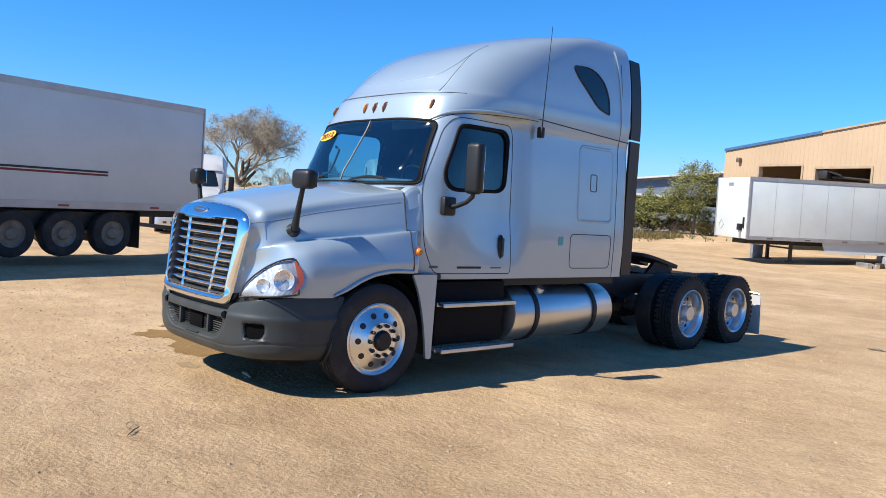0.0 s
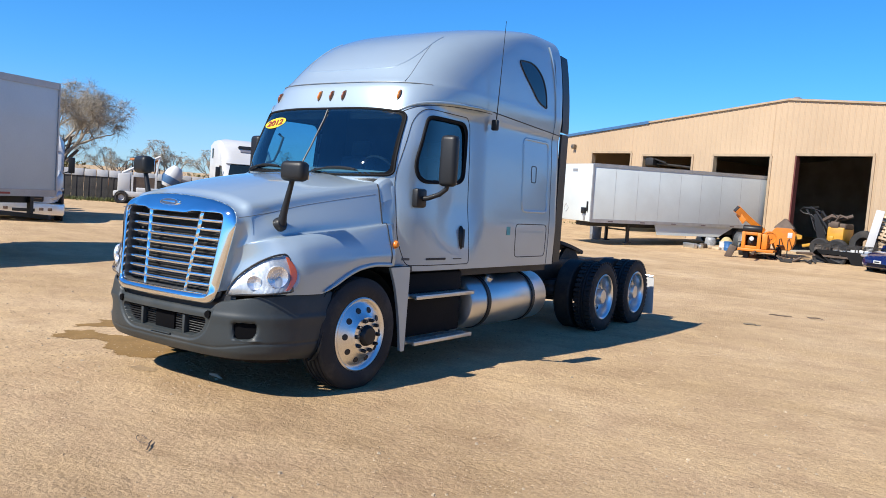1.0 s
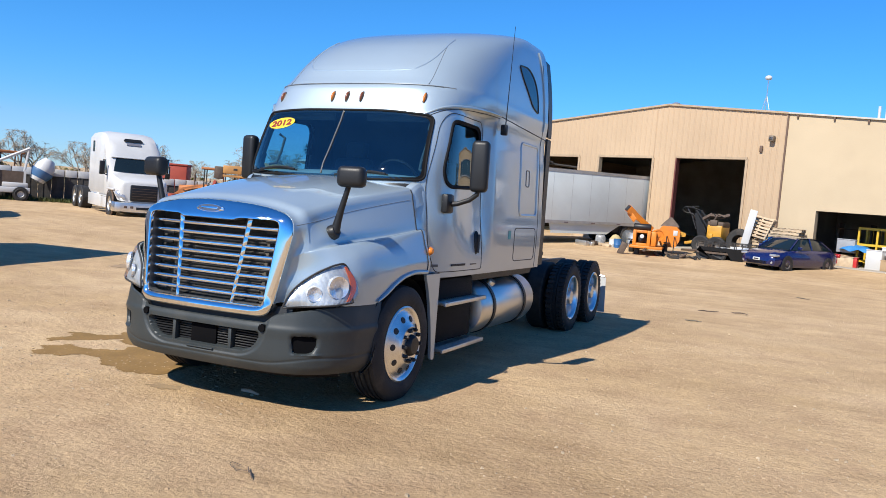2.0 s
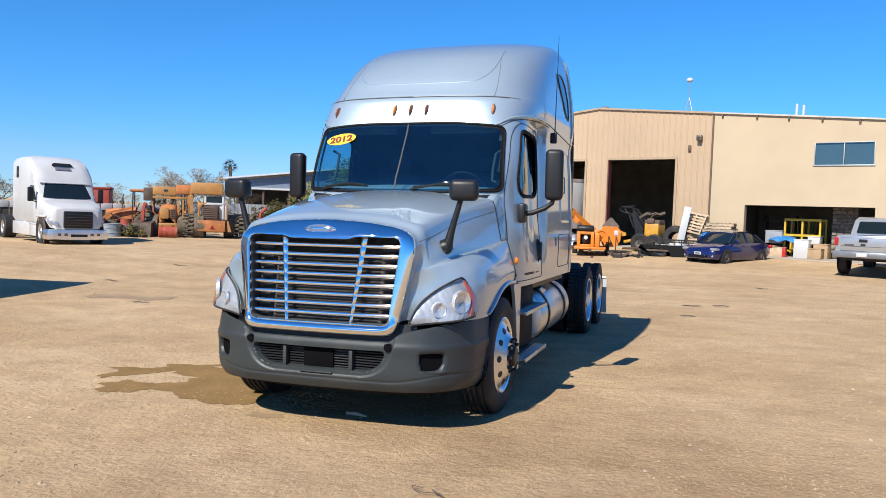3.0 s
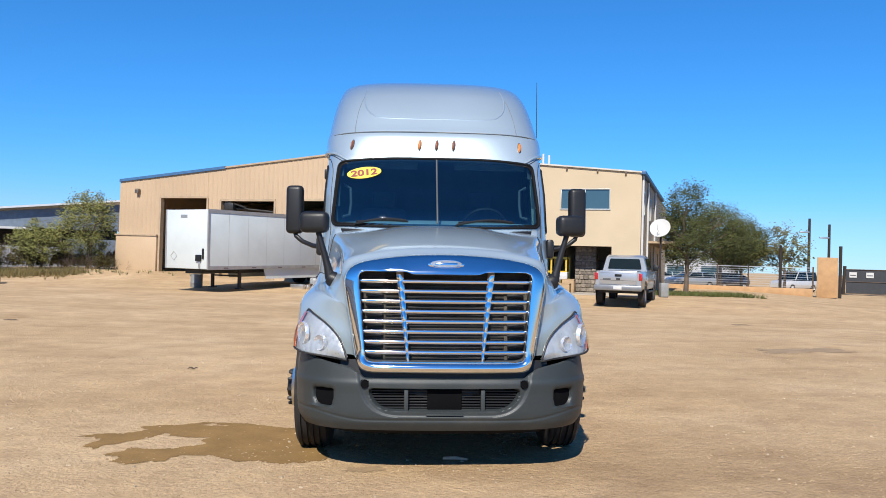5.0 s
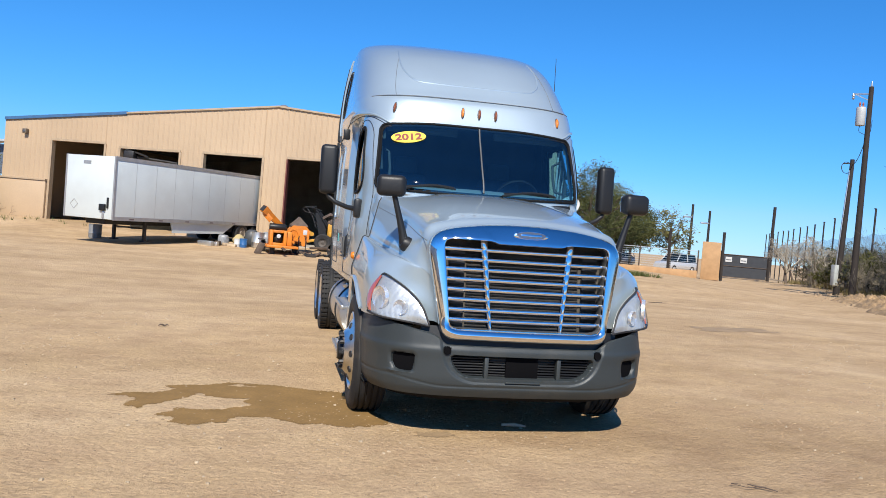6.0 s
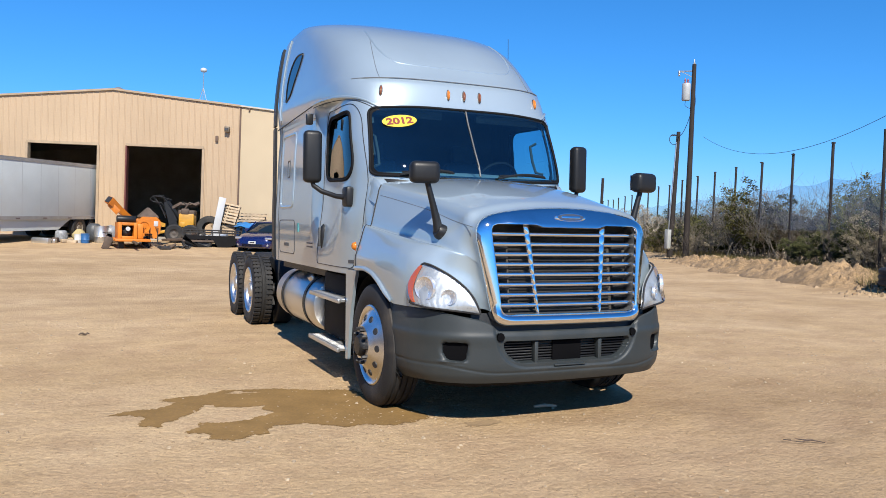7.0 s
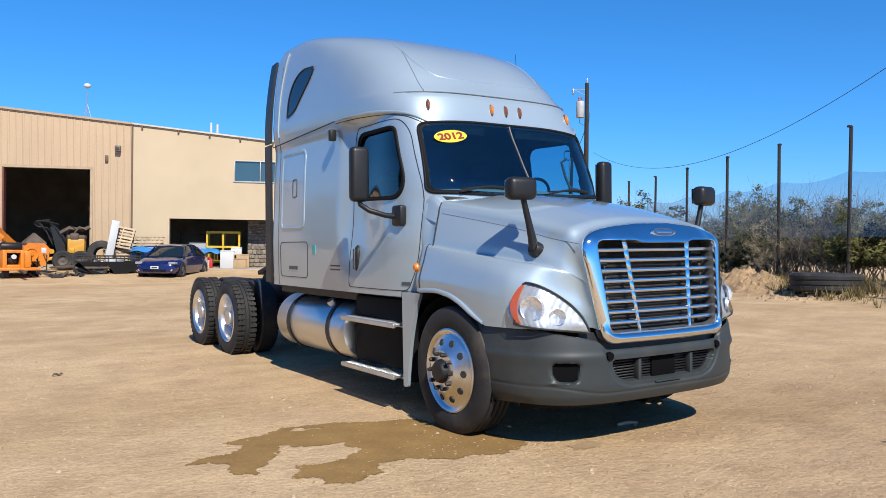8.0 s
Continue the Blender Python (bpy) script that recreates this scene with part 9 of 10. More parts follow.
def crane():
    t = thing("yard_crane", "faded yellow rough-terrain crane with lowered boom", "machine", place(-21.6, 30.4, math.atan2(0.545, 0.838)))
    for p, q, nm, m in (((-1.75, -0.5, 0.75), (0.3, 1.2, 1.1), "chassis", CRANE_M), ((-0.98, -1.05, 0.36), (0.42, -0.62, 0.94), "front_plate", OLD_ORANGE), ((-0.80, -0.75, 0.95), (0.06, 0.7, 1.72), "engine_cover", STEEL), ((-1.0, -0.68, 1.55), (-0.70, 0.5, 1.85), "side_cover", CRANE_M), ((-1.35, -0.7, 2.28), (0.26, 0.7, 2.88), "turret_box", CRANE_M)):
        bm = B()
        box(bm, p, q, 0.05)
        part(nm, bm, m, t)
    bm = B()
    prism(bm, smooth_poly([(-0.36, 0.48), (-0.10, 0.48), (-0.23, 0.72)], 0.02), Matrix(((1, 0, 0, 0), (0, 0, -1, -1.05), (0, 1, 0, 0), (0, 0, 0, 1))), 0.012)
    part("warning_triangle", bm, RED, t)
    for k in range(6):
        bm = B()
        box(bm, (-0.74, -0.775, 1.06 + 0.1 * k), (0.0, -0.75, 1.10 + 0.1 * k))
        part("grille_slat", bm, DARK_TRIM, t)
    # operator's cab with white frame
    for x in (-0.62, 0.28):
        for y in (-0.55, 0.5):
            bm = B()
            box(bm, (x - 0.05, y - 0.05, 1.0), (x + 0.05, y + 0.05, 2.30), 0.01)
            part("cab_post", bm, WHITE, t)
    bm = B()
    box(bm, (-0.57, -0.56, 1.86), (0.23, -0.54, 2.18))
    part("cab_window", bm, CAR_GLASS, t, "dark cab window")
    bm = B()
    box(bm, (-0.68, -0.60, 1.74), (0.34, -0.5, 1.86), 0.02)
    part("cab_sill", bm, WHITE, t)
    bm = B()
    box(bm, (0.10, -0.55, 0.95), (0.52, 0.4, 1.75), 0.04)
    part("side_locker", bm, WHITE, t, "white side locker")
    for sg, x in ((1, 0.55), (-1, -1.10)):
        bm = B()
        prism(bm, [(0, 0.36), (0.18 * sg, 0.36), (0.02 * sg, 0.92), (-0.06 * sg, 0.92)], Matrix(((1, 0, 0, x), (0, 0, -1, -0.7), (0, 1, 0, 0), (0, 0, 0, 1))), 0.3)
        part("outrigger", bm, CRANE_M, t)
    # boom on its frame
    bm = B()
    tube(bm, [(-1.55, -0.35, 0.9), (-1.42, -0.35, 2.2)], 0.10, 4)
    tube(bm, [(-1.95, -0.35, 0.7), (-1.98, -0.35, 1.9)], 0.07, 4)
    tube(bm, [(-1.30, -0.40, 1.1), (-1.32, -0.40, 2.75)], 0.12, 4)
    part("boom_frame", bm, CRANE_M, t, "faded yellow upright frame")
    bm = B()
    box(bm, (-2.10, -0.32, 2.25), (-1.35, 0.25, 2.72), 0.03)
    part("boom_root", bm, OLD_ORANGE, t)
    bm = B()
    box(bm, (-3.25, -0.26, 2.16), (-2.10, 0.2, 2.60), 0.03)
    boom = part("boom", bm, CRANE_M, t, "square telescopic boom")
    bm = B()
    box(bm, (-3.30, -0.2, 1.98), (-1.45, 0.1, 2.12), 0.02)
    part("lower_boom", bm, CRANE_M, boom)
    bm = B()
    box(bm, (-3.70, -0.22, 1.85), (-3.25, 0.15, 2.52), 0.04)
    part("boom_head", bm, STEEL, boom, "rusty boom head")
    bm = B()
    box(bm, (-2.7, -0.275, 2.36), (-2.5, -0.26, 2.46))
    part("boom_label", bm, SEAM, boom)
    for x, y in ((-1.18, -0.45), (-1.18, 2.2), (0.86, 0.45), (0.86, 2.2)):
        big_wheel(t, x, y, 0.62, 0.50, CRANE_M, True, DUSTY_RUBBER)
    for x in (-1.75, -0.98, 0.42):
        bm = B()
        prism(bm, smooth_poly([(0, 0.95), (0.34, 0.95), (0.20, 1.75), (0.05, 1.95), (0, 1.95)], 0.03), Matrix(((0, 0, 1, x), (1, 0, 0, -0.62), (0, 1, 0, 0), (0, 0, 0, 1))), 0.07)
        part("gusset", bm, CRANE_M, t, "welded side plate")
    bm = B()
    tube(bm, [(-0.9, -0.80, 1.0), (-0.9, -0.80, 1.7), (-0.55, -0.80, 1.86)], 0.035, 6)
    part("hand_rail", bm, CRANE_M, t)
    bm = B()
    tube(bm, [(-2.6, -0.05, 1.2), (-2.2, -0.05, 2.1)], 0.09, 10)
    part("lift_cylinder", bm, STEEL, t, "dark lift cylinder")


crane()


def tractor(label, at):
    t = thing("old_tractor", label, "machine", at, "old tractors")
    # rounded hood, narrowing to the nose
    bm = B()
    rings = []
    for k in range(9):
        x = -1.20 + 1.45 * k / 8
        w, z1 = 0.26 + 0.08 * smooth(0, 0.5, k / 8), 1.36 + 0.12 * smooth(0, 1, k / 8)
        rings.append([(x, w * math.copysign(abs(math.cos(a)) ** 0.55, math.cos(a)), 0.78 + (z1 - 0.78) * max(math.sin(a), 0) ** 0.5) for a in [math.pi * c / 16 for c in range(17)]])
    rings_mesh(bm, [[(rings[0][8][0] - 0.02, 0, 1.0)] * 17] + rings, False)
    hood = part("hood", bm, OLD_ORANGE, t, "rounded orange hood")
    for k in range(6):
        bm = B()
        box(bm, (-1.245, -0.22, 0.86 + 0.075 * k), (-1.20, 0.22, 0.89 + 0.075 * k))
        part("grille_slat", bm, DARK_TRIM, hood)
    bm = B()
    box(bm, (-1.1, -0.24, 0.45), (0.3, 0.24, 0.80), 0.06)
    part("engine_block", bm, STEEL, t, "rusty engine and frame")
    bm = B()
    box(bm, (0.1, -0.5, 0.6), (1.2, 0.5, 1.0), 0.08)
    part("body", bm, OLD_ORANGE, t)
    for sg in BOTH:
        # rear fender over the wheel
        bm = B()
        sheet(bm, lambda u, v, sg=sg: Vector((0.8 + 0.74 * math.cos(math.pi * (0.08 + 0.8 * u)), sg * (0.52 + 0.36 * v), 0.62 + 0.74 * math.sin(math.pi * (0.08 + 0.8 * u)))), 14, 2, thick=0.03)
        part("fender", bm, OLD_ORANGE, t, "curved orange fender")
        # loader arm from the cab to the nose
        bm = B()
        tube(bm, [(0.15, sg * 0.46, 1.45), (-0.9, sg * 0.46, 1.20), (-1.75, sg * 0.46, 0.55)], [0.07, 0.08, 0.06], 4)
        part("loader_arm", bm, OLD_ORANGE, t)
        bm = B()
        tube(bm, [(-0.1, sg * 0.46, 0.75), (-0.95, sg * 0.46, 1.12)], 0.035, 8)
        part("loader_cylinder", bm, STEEL, t)
    bm = B()
    prism(bm, [(-2.25, 0.12), (-1.70, 0.12), (-1.66, 0.72), (-1.74, 0.72), (-1.82, 0.24), (-2.25, 0.16)], Matrix(((1, 0, 0, 0), (0, 0, -1, 0.72), (0, 1, 0, 0), (0, 0, 0, 1))), 1.44)
    part("loader_bucket", bm, STEEL, t, "rusty loader bucket")
    for x in (0.1, 1.1):
        for y in (-0.5, 0.5):
            bm = B()
            tube(bm, [(x, y, 0.9), (x + 0.03, y, 2.3)], 0.04, 4)
            part("canopy_post", bm, OLD_ORANGE if x > 1 else FRAME_BLACK, t)
    bm = B()
    box(bm, (-0.05, -0.62, 2.28), (1.3, 0.62, 2.42), 0.05, None, 3)
    part("canopy", bm, OLD_ORANGE, t, "orange canopy")
    bm = B()
    box(bm, (0.6, -0.25, 1.0), (0.95, 0.25, 1.15), 0.05)
    box(bm, (0.88, -0.25, 1.1), (1.02, 0.25, 1.6), 0.05)
    part("seat", bm, BLACK, t)
    bm = B()
    loop_tube(bm, [Vector((0.34 + 0.06 * math.cos(a), 0.19 * math.sin(a), 1.52 + 0.18 * math.cos(a))) for a in [2 * math.pi * k / 20 for k in range(20)]], 0.014, 5)
    part("steering_wheel", bm, BLACK, t)
    bm = B()
    tube(bm, [(-0.4, -0.2, 1.3), (-0.4, -0.2, 1.6), (-0.4, -0.2, 1.62), (-0.4, -0.2, 1.95), (-0.4, -0.2, 1.97), (-0.34, -0.2, 2.15)], [0.03, 0.03, 0.055, 0.055, 0.03, 0.03], 8)
    part("exhaust", bm, STEEL, t)
    for y in (-0.88, 0.88):
        big_wheel(t, 0.8, y, 0.62, 0.35, OLD_ORANGE, False, DUSTY_RUBBER)
        big_wheel(t, -0.95, y * 0.72, 0.40, 0.25, OLD_ORANGE, False, DUSTY_RUBBER)
    return t


tr = tractor("orange tractor with canopy among old machines", place(-25.5, 28.4, radians(35)))
copy_thing(tr, place(-25.4, 31.6, radians(118)))
copy_thing(tr, place(-34.6, 22.8, radians(70)))
copy_thing(tr, place(-37.2, 17.6, radians(60)))


def attachment(label, at):
    t = thing("machine_attachment", label, "machine", at, "machine attachments")
    bm = B()
    prism(bm, [(-0.7, 0), (0.7, 0), (0.7, 0.3), (0.4, 0.85), (-0.5, 0.7)], Matrix(((1, 0, 0, 0), (0, 0, -1, 0.5), (0, 1, 0, 0), (0, 0, 0, 1))), 1.0)
    part("bucket", bm, STEEL, t, "rusty bucket")
    bm = B()
    tube(bm, [(-0.2, 0, 0.8), (-0.1, 0, 1.4), (0.2, 0, 1.7)], 0.09, 6)
    part("arm", bm, mat("old_red", (0.4, 0.06, 0.03), 0.6) if "old_red" not in bpy.data.materials else bpy.data.materials["old_red"], t)
    return t


at1 = attachment("rusty loader bucket on the dirt", place(-20.2, 32.6, 0.5))
for x, y, a in ((-24.2, 27.8, 2.0),):
    copy_thing(at1, place(x, y, a))
red = thing("red_storage_box", "red metal storage box behind the machines", "container", place(-32.0, 33.0, 0.6))
bm = B()
box(bm, (-0.9, -0.9, 0.0), (0.9, 0.9, 2.45), 0.04)
part("box_body", bm, bpy.data.materials["old_red"], red)
bm = B()
box(bm, (-0.95, -0.95, 2.45), (0.95, 0.95, 2.57), 0.03)
part("box_roof", bm, bpy.data.materials["old_red"], red)
tub = thing("metal_tub", "grey galvanised stock tub among scrap", "tub", place(-25.1, 26.3, 0.4))
bm = B()
lathe(bm, [(0, 0.02), (0.62, 0.0), (0.64, 0.62), (0.67, 0.64), (0.62, 0.64), (0.59, 0.05), (0, 0.05)], 32, Matrix.Diagonal((1.0, 0.75, 1, 1)))
part("shell", bm, mat("galvanised", (0.42, 0.50, 0.56), 0.5, 0.3, 0.15, 0.1), tub)
for z in (0.2, 0.42):
    bm = B()
    loop_tube(bm, [Vector((0.645 * math.cos(k * math.pi / 18), 0.485 * math.sin(k * math.pi / 18), z)) for k in range(36)], 0.012, 5)
    part("rib", bm, bpy.data.materials["galvanised"], tub)


def steel_drum(label, at, lying):
    d = thing("steel_drum", label, "drum", at, "red drums")
    m = Matrix.Translation((0, 0, 0.29)) @ Matrix.Rotation(radians(90), 4, "Y") @ Matrix.Translation((0, 0, -0.44)) if lying else Matrix.Identity(4)
    bm = B()
    lathe(bm, [(0, 0.02), (0.27, 0.02), (0.29, 0.0), (0.285, 0.03), (0.285, 0.28), (0.298, 0.30), (0.285, 0.32), (0.285, 0.56), (0.298, 0.58), (0.285, 0.60), (0.285, 0.85), (0.29, 0.88), (0.27, 0.86), (0, 0.86)], 28, m)
    part("shell", bm, DRUM_RED, d, "dented red steel shell", 30)
    bm = B()
    lathe(bm, [(0, 0.885), (0.03, 0.885), (0.035, 0.86), (0, 0.86)], 10, m @ Matrix.Translation((0.17, 0, 0)))
    part("bung", bm, STEEL, d)
    return d


DRUM_RED = mat("drum_red", (0.46, 0.085, 0.045), 0.65, 0, 0.3, 0.2, 4, 40, 0.002, 0, (0.24, 0.13, 0.07), 0.5)
steel_drum("faded red steel drum standing among scrap", place(-26.2, 26.9, 0.3), False)
steel_drum("faded red steel drum beside the old tractor", place(-25.2, 27.7, 1.1), False)
steel_drum("red steel drum lying beside the brush pile", place(-22.9, 28.0, 0.7), True)


def compressor(label, at):
    """A towed machine: rounded tan housing on two muddy wheels."""
    t = thing("towed_compressor", label, "machine", at)
    bm = B()
    rings = []
    for k in range(11):
        y = -0.75 + 1.5 * k / 10
        w, h = 0.50 * (1 - 0.25 * abs(k / 5 - 1) ** 4), 0.98 * (1 - 0.22 * abs(k / 5 - 1) ** 4)
        rings.append([(w * math.copysign(abs(math.cos(a)) ** 0.5, math.cos(a)), y, 0.72 + h * max(math.sin(a), 0) ** 0.5) for a in [math.pi * c / 18 for c in range(19)]])
    rings_mesh(bm, [[(0, -0.76, 1.1)] * 19] + rings + [[(0, 0.76, 1.1)] * 19], False)
    body = part("housing", bm, OLD_ORANGE, t, "dented orange housing", 50)
    bm = B()
    box(bm, (-0.40, -0.83, 0.95), (0.05, -0.77, 1.5), 0.05)
    part("front_door", bm, CRANE_M, body, "tan front door")
    for k in range(5):
        bm = B()
        box(bm, (0.12, -0.80, 0.98 + 0.1 * k), (0.40, -0.76, 1.04 + 0.1 * k), 0.008, None, 1)
        part("louvre", bm, STEEL, body)
    bm = B()
    box(bm, (-0.46, -0.80, 0.52), (0.46, 0.85, 0.73), 0.03)
    part("chassis", bm, CRANE_M, t)
    bm = B()
    tube(bm, [(-0.2, -0.1, 1.65), (-0.2, -0.1, 1.95), (-0.12, -0.1, 2.02)], 0.04, 8)
    part("exhaust", bm, STEEL, t)
    for sg in BOTH:
        big_wheel(t, sg * 0.92, -0.30, 0.58, 0.42, CRANE_M, True, DUSTY_RUBBER)
        bm = B()
        tube(bm, [(sg * 0.3, -0.75, 0.6), (0, -1.5, 0.45)], 0.045, 6)
        part("drawbar", bm, STEEL, t)
    return t


compressor("orange and tan towed machine on muddy lugged wheels", place(-23.75, 29.2, radians(33)))
panel = B()
box(panel, (-0.7, -0.03, 0), (0.7, 0.03, 0.6), 0.01, Matrix.Rotation(radians(-15), 4, "X"))
tagged(part("dark_panel", panel, FRAME_BLACK, None, "dark steel panel leaning among scrap", at=place(-24.6, 26.7, 0.5)), category="panel")
shrub("low green brush pile among old machines", place(-24.0, 27.1, 0.0), 0.85, 1.1, 71, YELLOW_G, BARK, 1800, 0.05)


def mixer():
    t = thing("concrete_mixer_trailer", "white concrete pump trailer with drum and folded arm", "machine", place(-31.0, 20.9, math.atan2(1.4, 0.95)))
    for p, q, nm in (((-1.3, -0.6, 0.35), (1.0, 0.6, 0.62), "chassis"), ((-1.1, -0.5, 0.62), (-0.5, 0.5, 1.55), "cabinet"), ((-0.2, -0.55, 0.62), (0.9, 0.55, 0.85), "deck")):
        bm = B()
        box(bm, p, q, 0.04)
        part(nm, bm, WHITE, t)
    bm = B()
    box(bm, (-0.35, -0.45, 0.7), (0.7, -0.4, 1.4))
    part("pump_panel", bm, STEEL, t)
    for x in (-0.4, 0.75):
        bm = B()
        box(bm, (x - 0.05, -0.5, 0.6), (x + 0.05, -0.4, 1.5))
        part("frame_post", bm, WHITE, t)
    bm = B()
    tube(bm, [(-0.9, 0, 1.55), (0.3, 0, 2.2), (0.95, 0, 2.55)], 0.08, 6)
    tube(bm, [(0.9, 0, 2.5), (0.75, 0, 1.4)], 0.06, 6)
    part("arm", bm, WHITE, t, "white folded arm")
    bm = B()
    lathe(bm, [(0, 0), (0.32, 0.05), (0.5, 0.5), (0.46, 0.9), (0.24, 1.25), (0.2, 1.25)], 24, along((0.4, 0, 0.8), (1.3, 0.2, 0.95)))
    part("drum", bm, WHITE, t, "white mixing drum")
    bm = B()
    lathe(bm, [(0.40, 0.22), (0.515, 0.5), (0.505, 0.62), (0.44, 0.34)], 24, along((0.4, 0, 0.8), (1.3, 0.2, 0.95)), closed=True)
    part("drum_band", bm, BLUE_TRIM, t)
    for x in (-0.9, 0.6):
        for y in (-0.7, 0.7):
            big_wheel(t, x, y, 0.3, 0.2, WHITE)


mixer()

# ---- east side: poles, net fence, gate, parked cars ----
POLE = mat("pole_wood", (0.030, 0.022, 0.018), 0.85, 0, 0.2, 0.2, 3, 30)


def utility_pole(x, y, h, lean, label, can):
    t = thing("utility_pole", label, "pole", Matrix.Translation((x, y, ground_z(x, y) - 0.1)), "utility poles")
    bm = B()
    tube(bm, [(0, 0, 0), (lean * 0.5, 0, h * 0.5), (lean, 0, h)], [0.17, 0.14, 0.11], 10)
    part("post", bm, POLE, t, "tapered brown post")
    if can:
        w = Vector((-0.80, 0.60, 0))
        c = Vector((lean, 0, h - 1.45)) + w * 0.36
        bm = B()
        lathe(bm, [(0, 0), (0.2, 0), (0.22, 0.03), (0.22, 0.85), (0.2, 0.9), (0, 0.92)], 20, Matrix.Translation(c - Vector((0, 0, 0.45))))
        tcan = part("transformer", bm, mat("transformer_grey", (0.55, 0.57, 0.58), 0.5), t, "grey transformer can")
        for k in (-0.09, 0.09):
            bm = B()
            lathe(bm, [(0.03, 0), (0.05, 0.05), (0.03, 0.1), (0.05, 0.15), (0.02, 0.25)], 10, Matrix.Translation(c + Vector((k, 0, 0.45))))
            part("bushing", bm, mat("bushing_red", (0.4, 0.08, 0.05), 0.4) if "bushing_red" not in bpy.data.materials else bpy.data.materials["bushing_red"], tcan)
        bm = B()
        tube(bm, [Vector((lean, 0, h - 0.35)), Vector((lean, 0, h - 0.35)) + w * 0.8], 0.03, 6)
        tube(bm, [Vector((lean, 0, h - 0.7)), Vector((lean, 0, h - 0.35)) + w * 0.7], 0.02, 6)
        part("cross_arm", bm, ALLOY_DULL, t)
        bm = B()
        lathe(bm, [(0.03, 0), (0.07, 0.06), (0.03, 0.12), (0.07, 0.18), (0.02, 0.3)], 10, Matrix.Translation(Vector((lean, 0, h - 0.62)) + w * 0.75))
        part("insulator", bm, ALLOY_DULL, t)
        bm = B()
        lathe(bm, [(0.03, 0), (0.06, 0.08), (0.02, 0.3)], 10, Matrix.Translation((lean, 0, h - 0.02)))
        part("insulator", bm, ALLOY_DULL, t)
        bm = B()
        tube(bm, [spline([c + Vector((0, 0, -0.45)), c + Vector((0.0, 0.0, -0.75)), Vector((lean + 0.1, 0, h - 2.3)), Vector((lean + 0.2, 0, h - 1.6))], k / 12) for k in range(13)], 0.012, 4)
        part("drop_wire", bm, SEAM, t)
    else:
        bm = B()
        loop_tube(bm, [Vector((lean - 0.25 + 0.3 * math.cos(a), 0.1, h - 0.45 + 0.3 * math.sin(a))) for a in [2 * math.pi * k / 20 for k in range(20)]], 0.02, 4)
        tube(bm, [(lean, 0, h - 0.2), (lean - 0.45, 0.1, h - 0.25)], 0.03, 5)
        part("wire_coil", bm, SEAM, t, "coiled spare cable")
        bm = B()
        box(bm, (-0.36, -0.2, 0.6), (-0.1, 0.1, 1.7), 0.03)
        part("meter_box", bm, mat("meter_grey", (0.5, 0.52, 0.5), 0.5), t, "grey meter box")
        bm = B()
        tube(bm, [(-0.2, -0.05, 1.7), (lean * 0.9 - 0.13, -0.03, h - 0.6)], 0.035, 6)
        part("conduit", bm, ALLOY_DULL, t)
    return t


utility_pole(25.55, 27.75, 10.45, 0.0, "tall wooden utility pole with transformer", True)
utility_pole(27.15, 30.9, 7.35, 0.25, "shorter wooden service pole with meter box", False)


def cable(name, label, a, b, sag, r=0.014):
    a, b = Vector(a), Vector(b)
    bm = B()
    tube(bm, [a + (b - a) * (k / 30) - Vector((0, 0, 4 * sag * (k / 30) * (1 - k / 30))) for k in range(31)], r, 5)
    tagged(part(name, bm, SEAM, None, label), category="cable")


cable("service_cable", "black cable between the utility poles", (25.55, 27.75, 8.3), (27.4, 30.9, 7.2), 0.35, 0.018)

# net posts with a sagging top cable and blue-grey netting
NET = bpy.data.materials.new("blue_net")
NET.use_nodes = True
nb = NET.node_tree.nodes["Principled BSDF"]
nb.inputs["Base Color"].default_value = (0.20, 0.40, 0.55, 1)
nb.inputs["Roughness"].default_value = 0.9
nb.inputs["Alpha"].default_value = 0.30
rng = random.Random(5)
posts = []
for k in range(-3, 22):
    p = FENCE_A + FENCE_D * (3.98 * k)
    posts.append(p)
    t = thing("net_post", "slim dark steel post of the net fence", "pole", Matrix.Translation((p.x, p.y, ground_z(p.x, p.y) - 0.1)), "net fence posts")
    h = 5.25 - ground_z(p.x, p.y) + rng.uniform(-0.08, 0.08)
    bm = B()
    tube(bm, [(0, 0, 0), (rng.uniform(-0.04, 0.04), rng.uniform(-0.04, 0.04), h)], 0.055, 8)
    part("post", bm, POLE, t)
    bm = B()
    lathe(bm, [(0.075, 0), (0.075, 0.05), (0, 0.07)], 8, Matrix.Translation((0, 0, h - 0.03)))
    part("post_cap", bm, POLE, t)
for a, b in zip(posts, posts[1:]):
    bm = B()
    sheet(bm, lambda u, v, a=a, b=b: a + (b - a) * u + Vector((0.10 * math.sin(math.pi * u) * (1 - v), 0, 1.9 + (1.95 - 0.18 * math.sin(math.pi * u)) * v)), 8, 4)
    net = part("netting", bm, NET, None, "sagging blue-grey net between posts")
    tagged(net, category="net", group="net fence panels")
cable("overhead_cable", "long sagging black overhead cable", (15.6, 4.3, 7.35), (30.7, 32.5, 7.6), 2.22, 0.010)


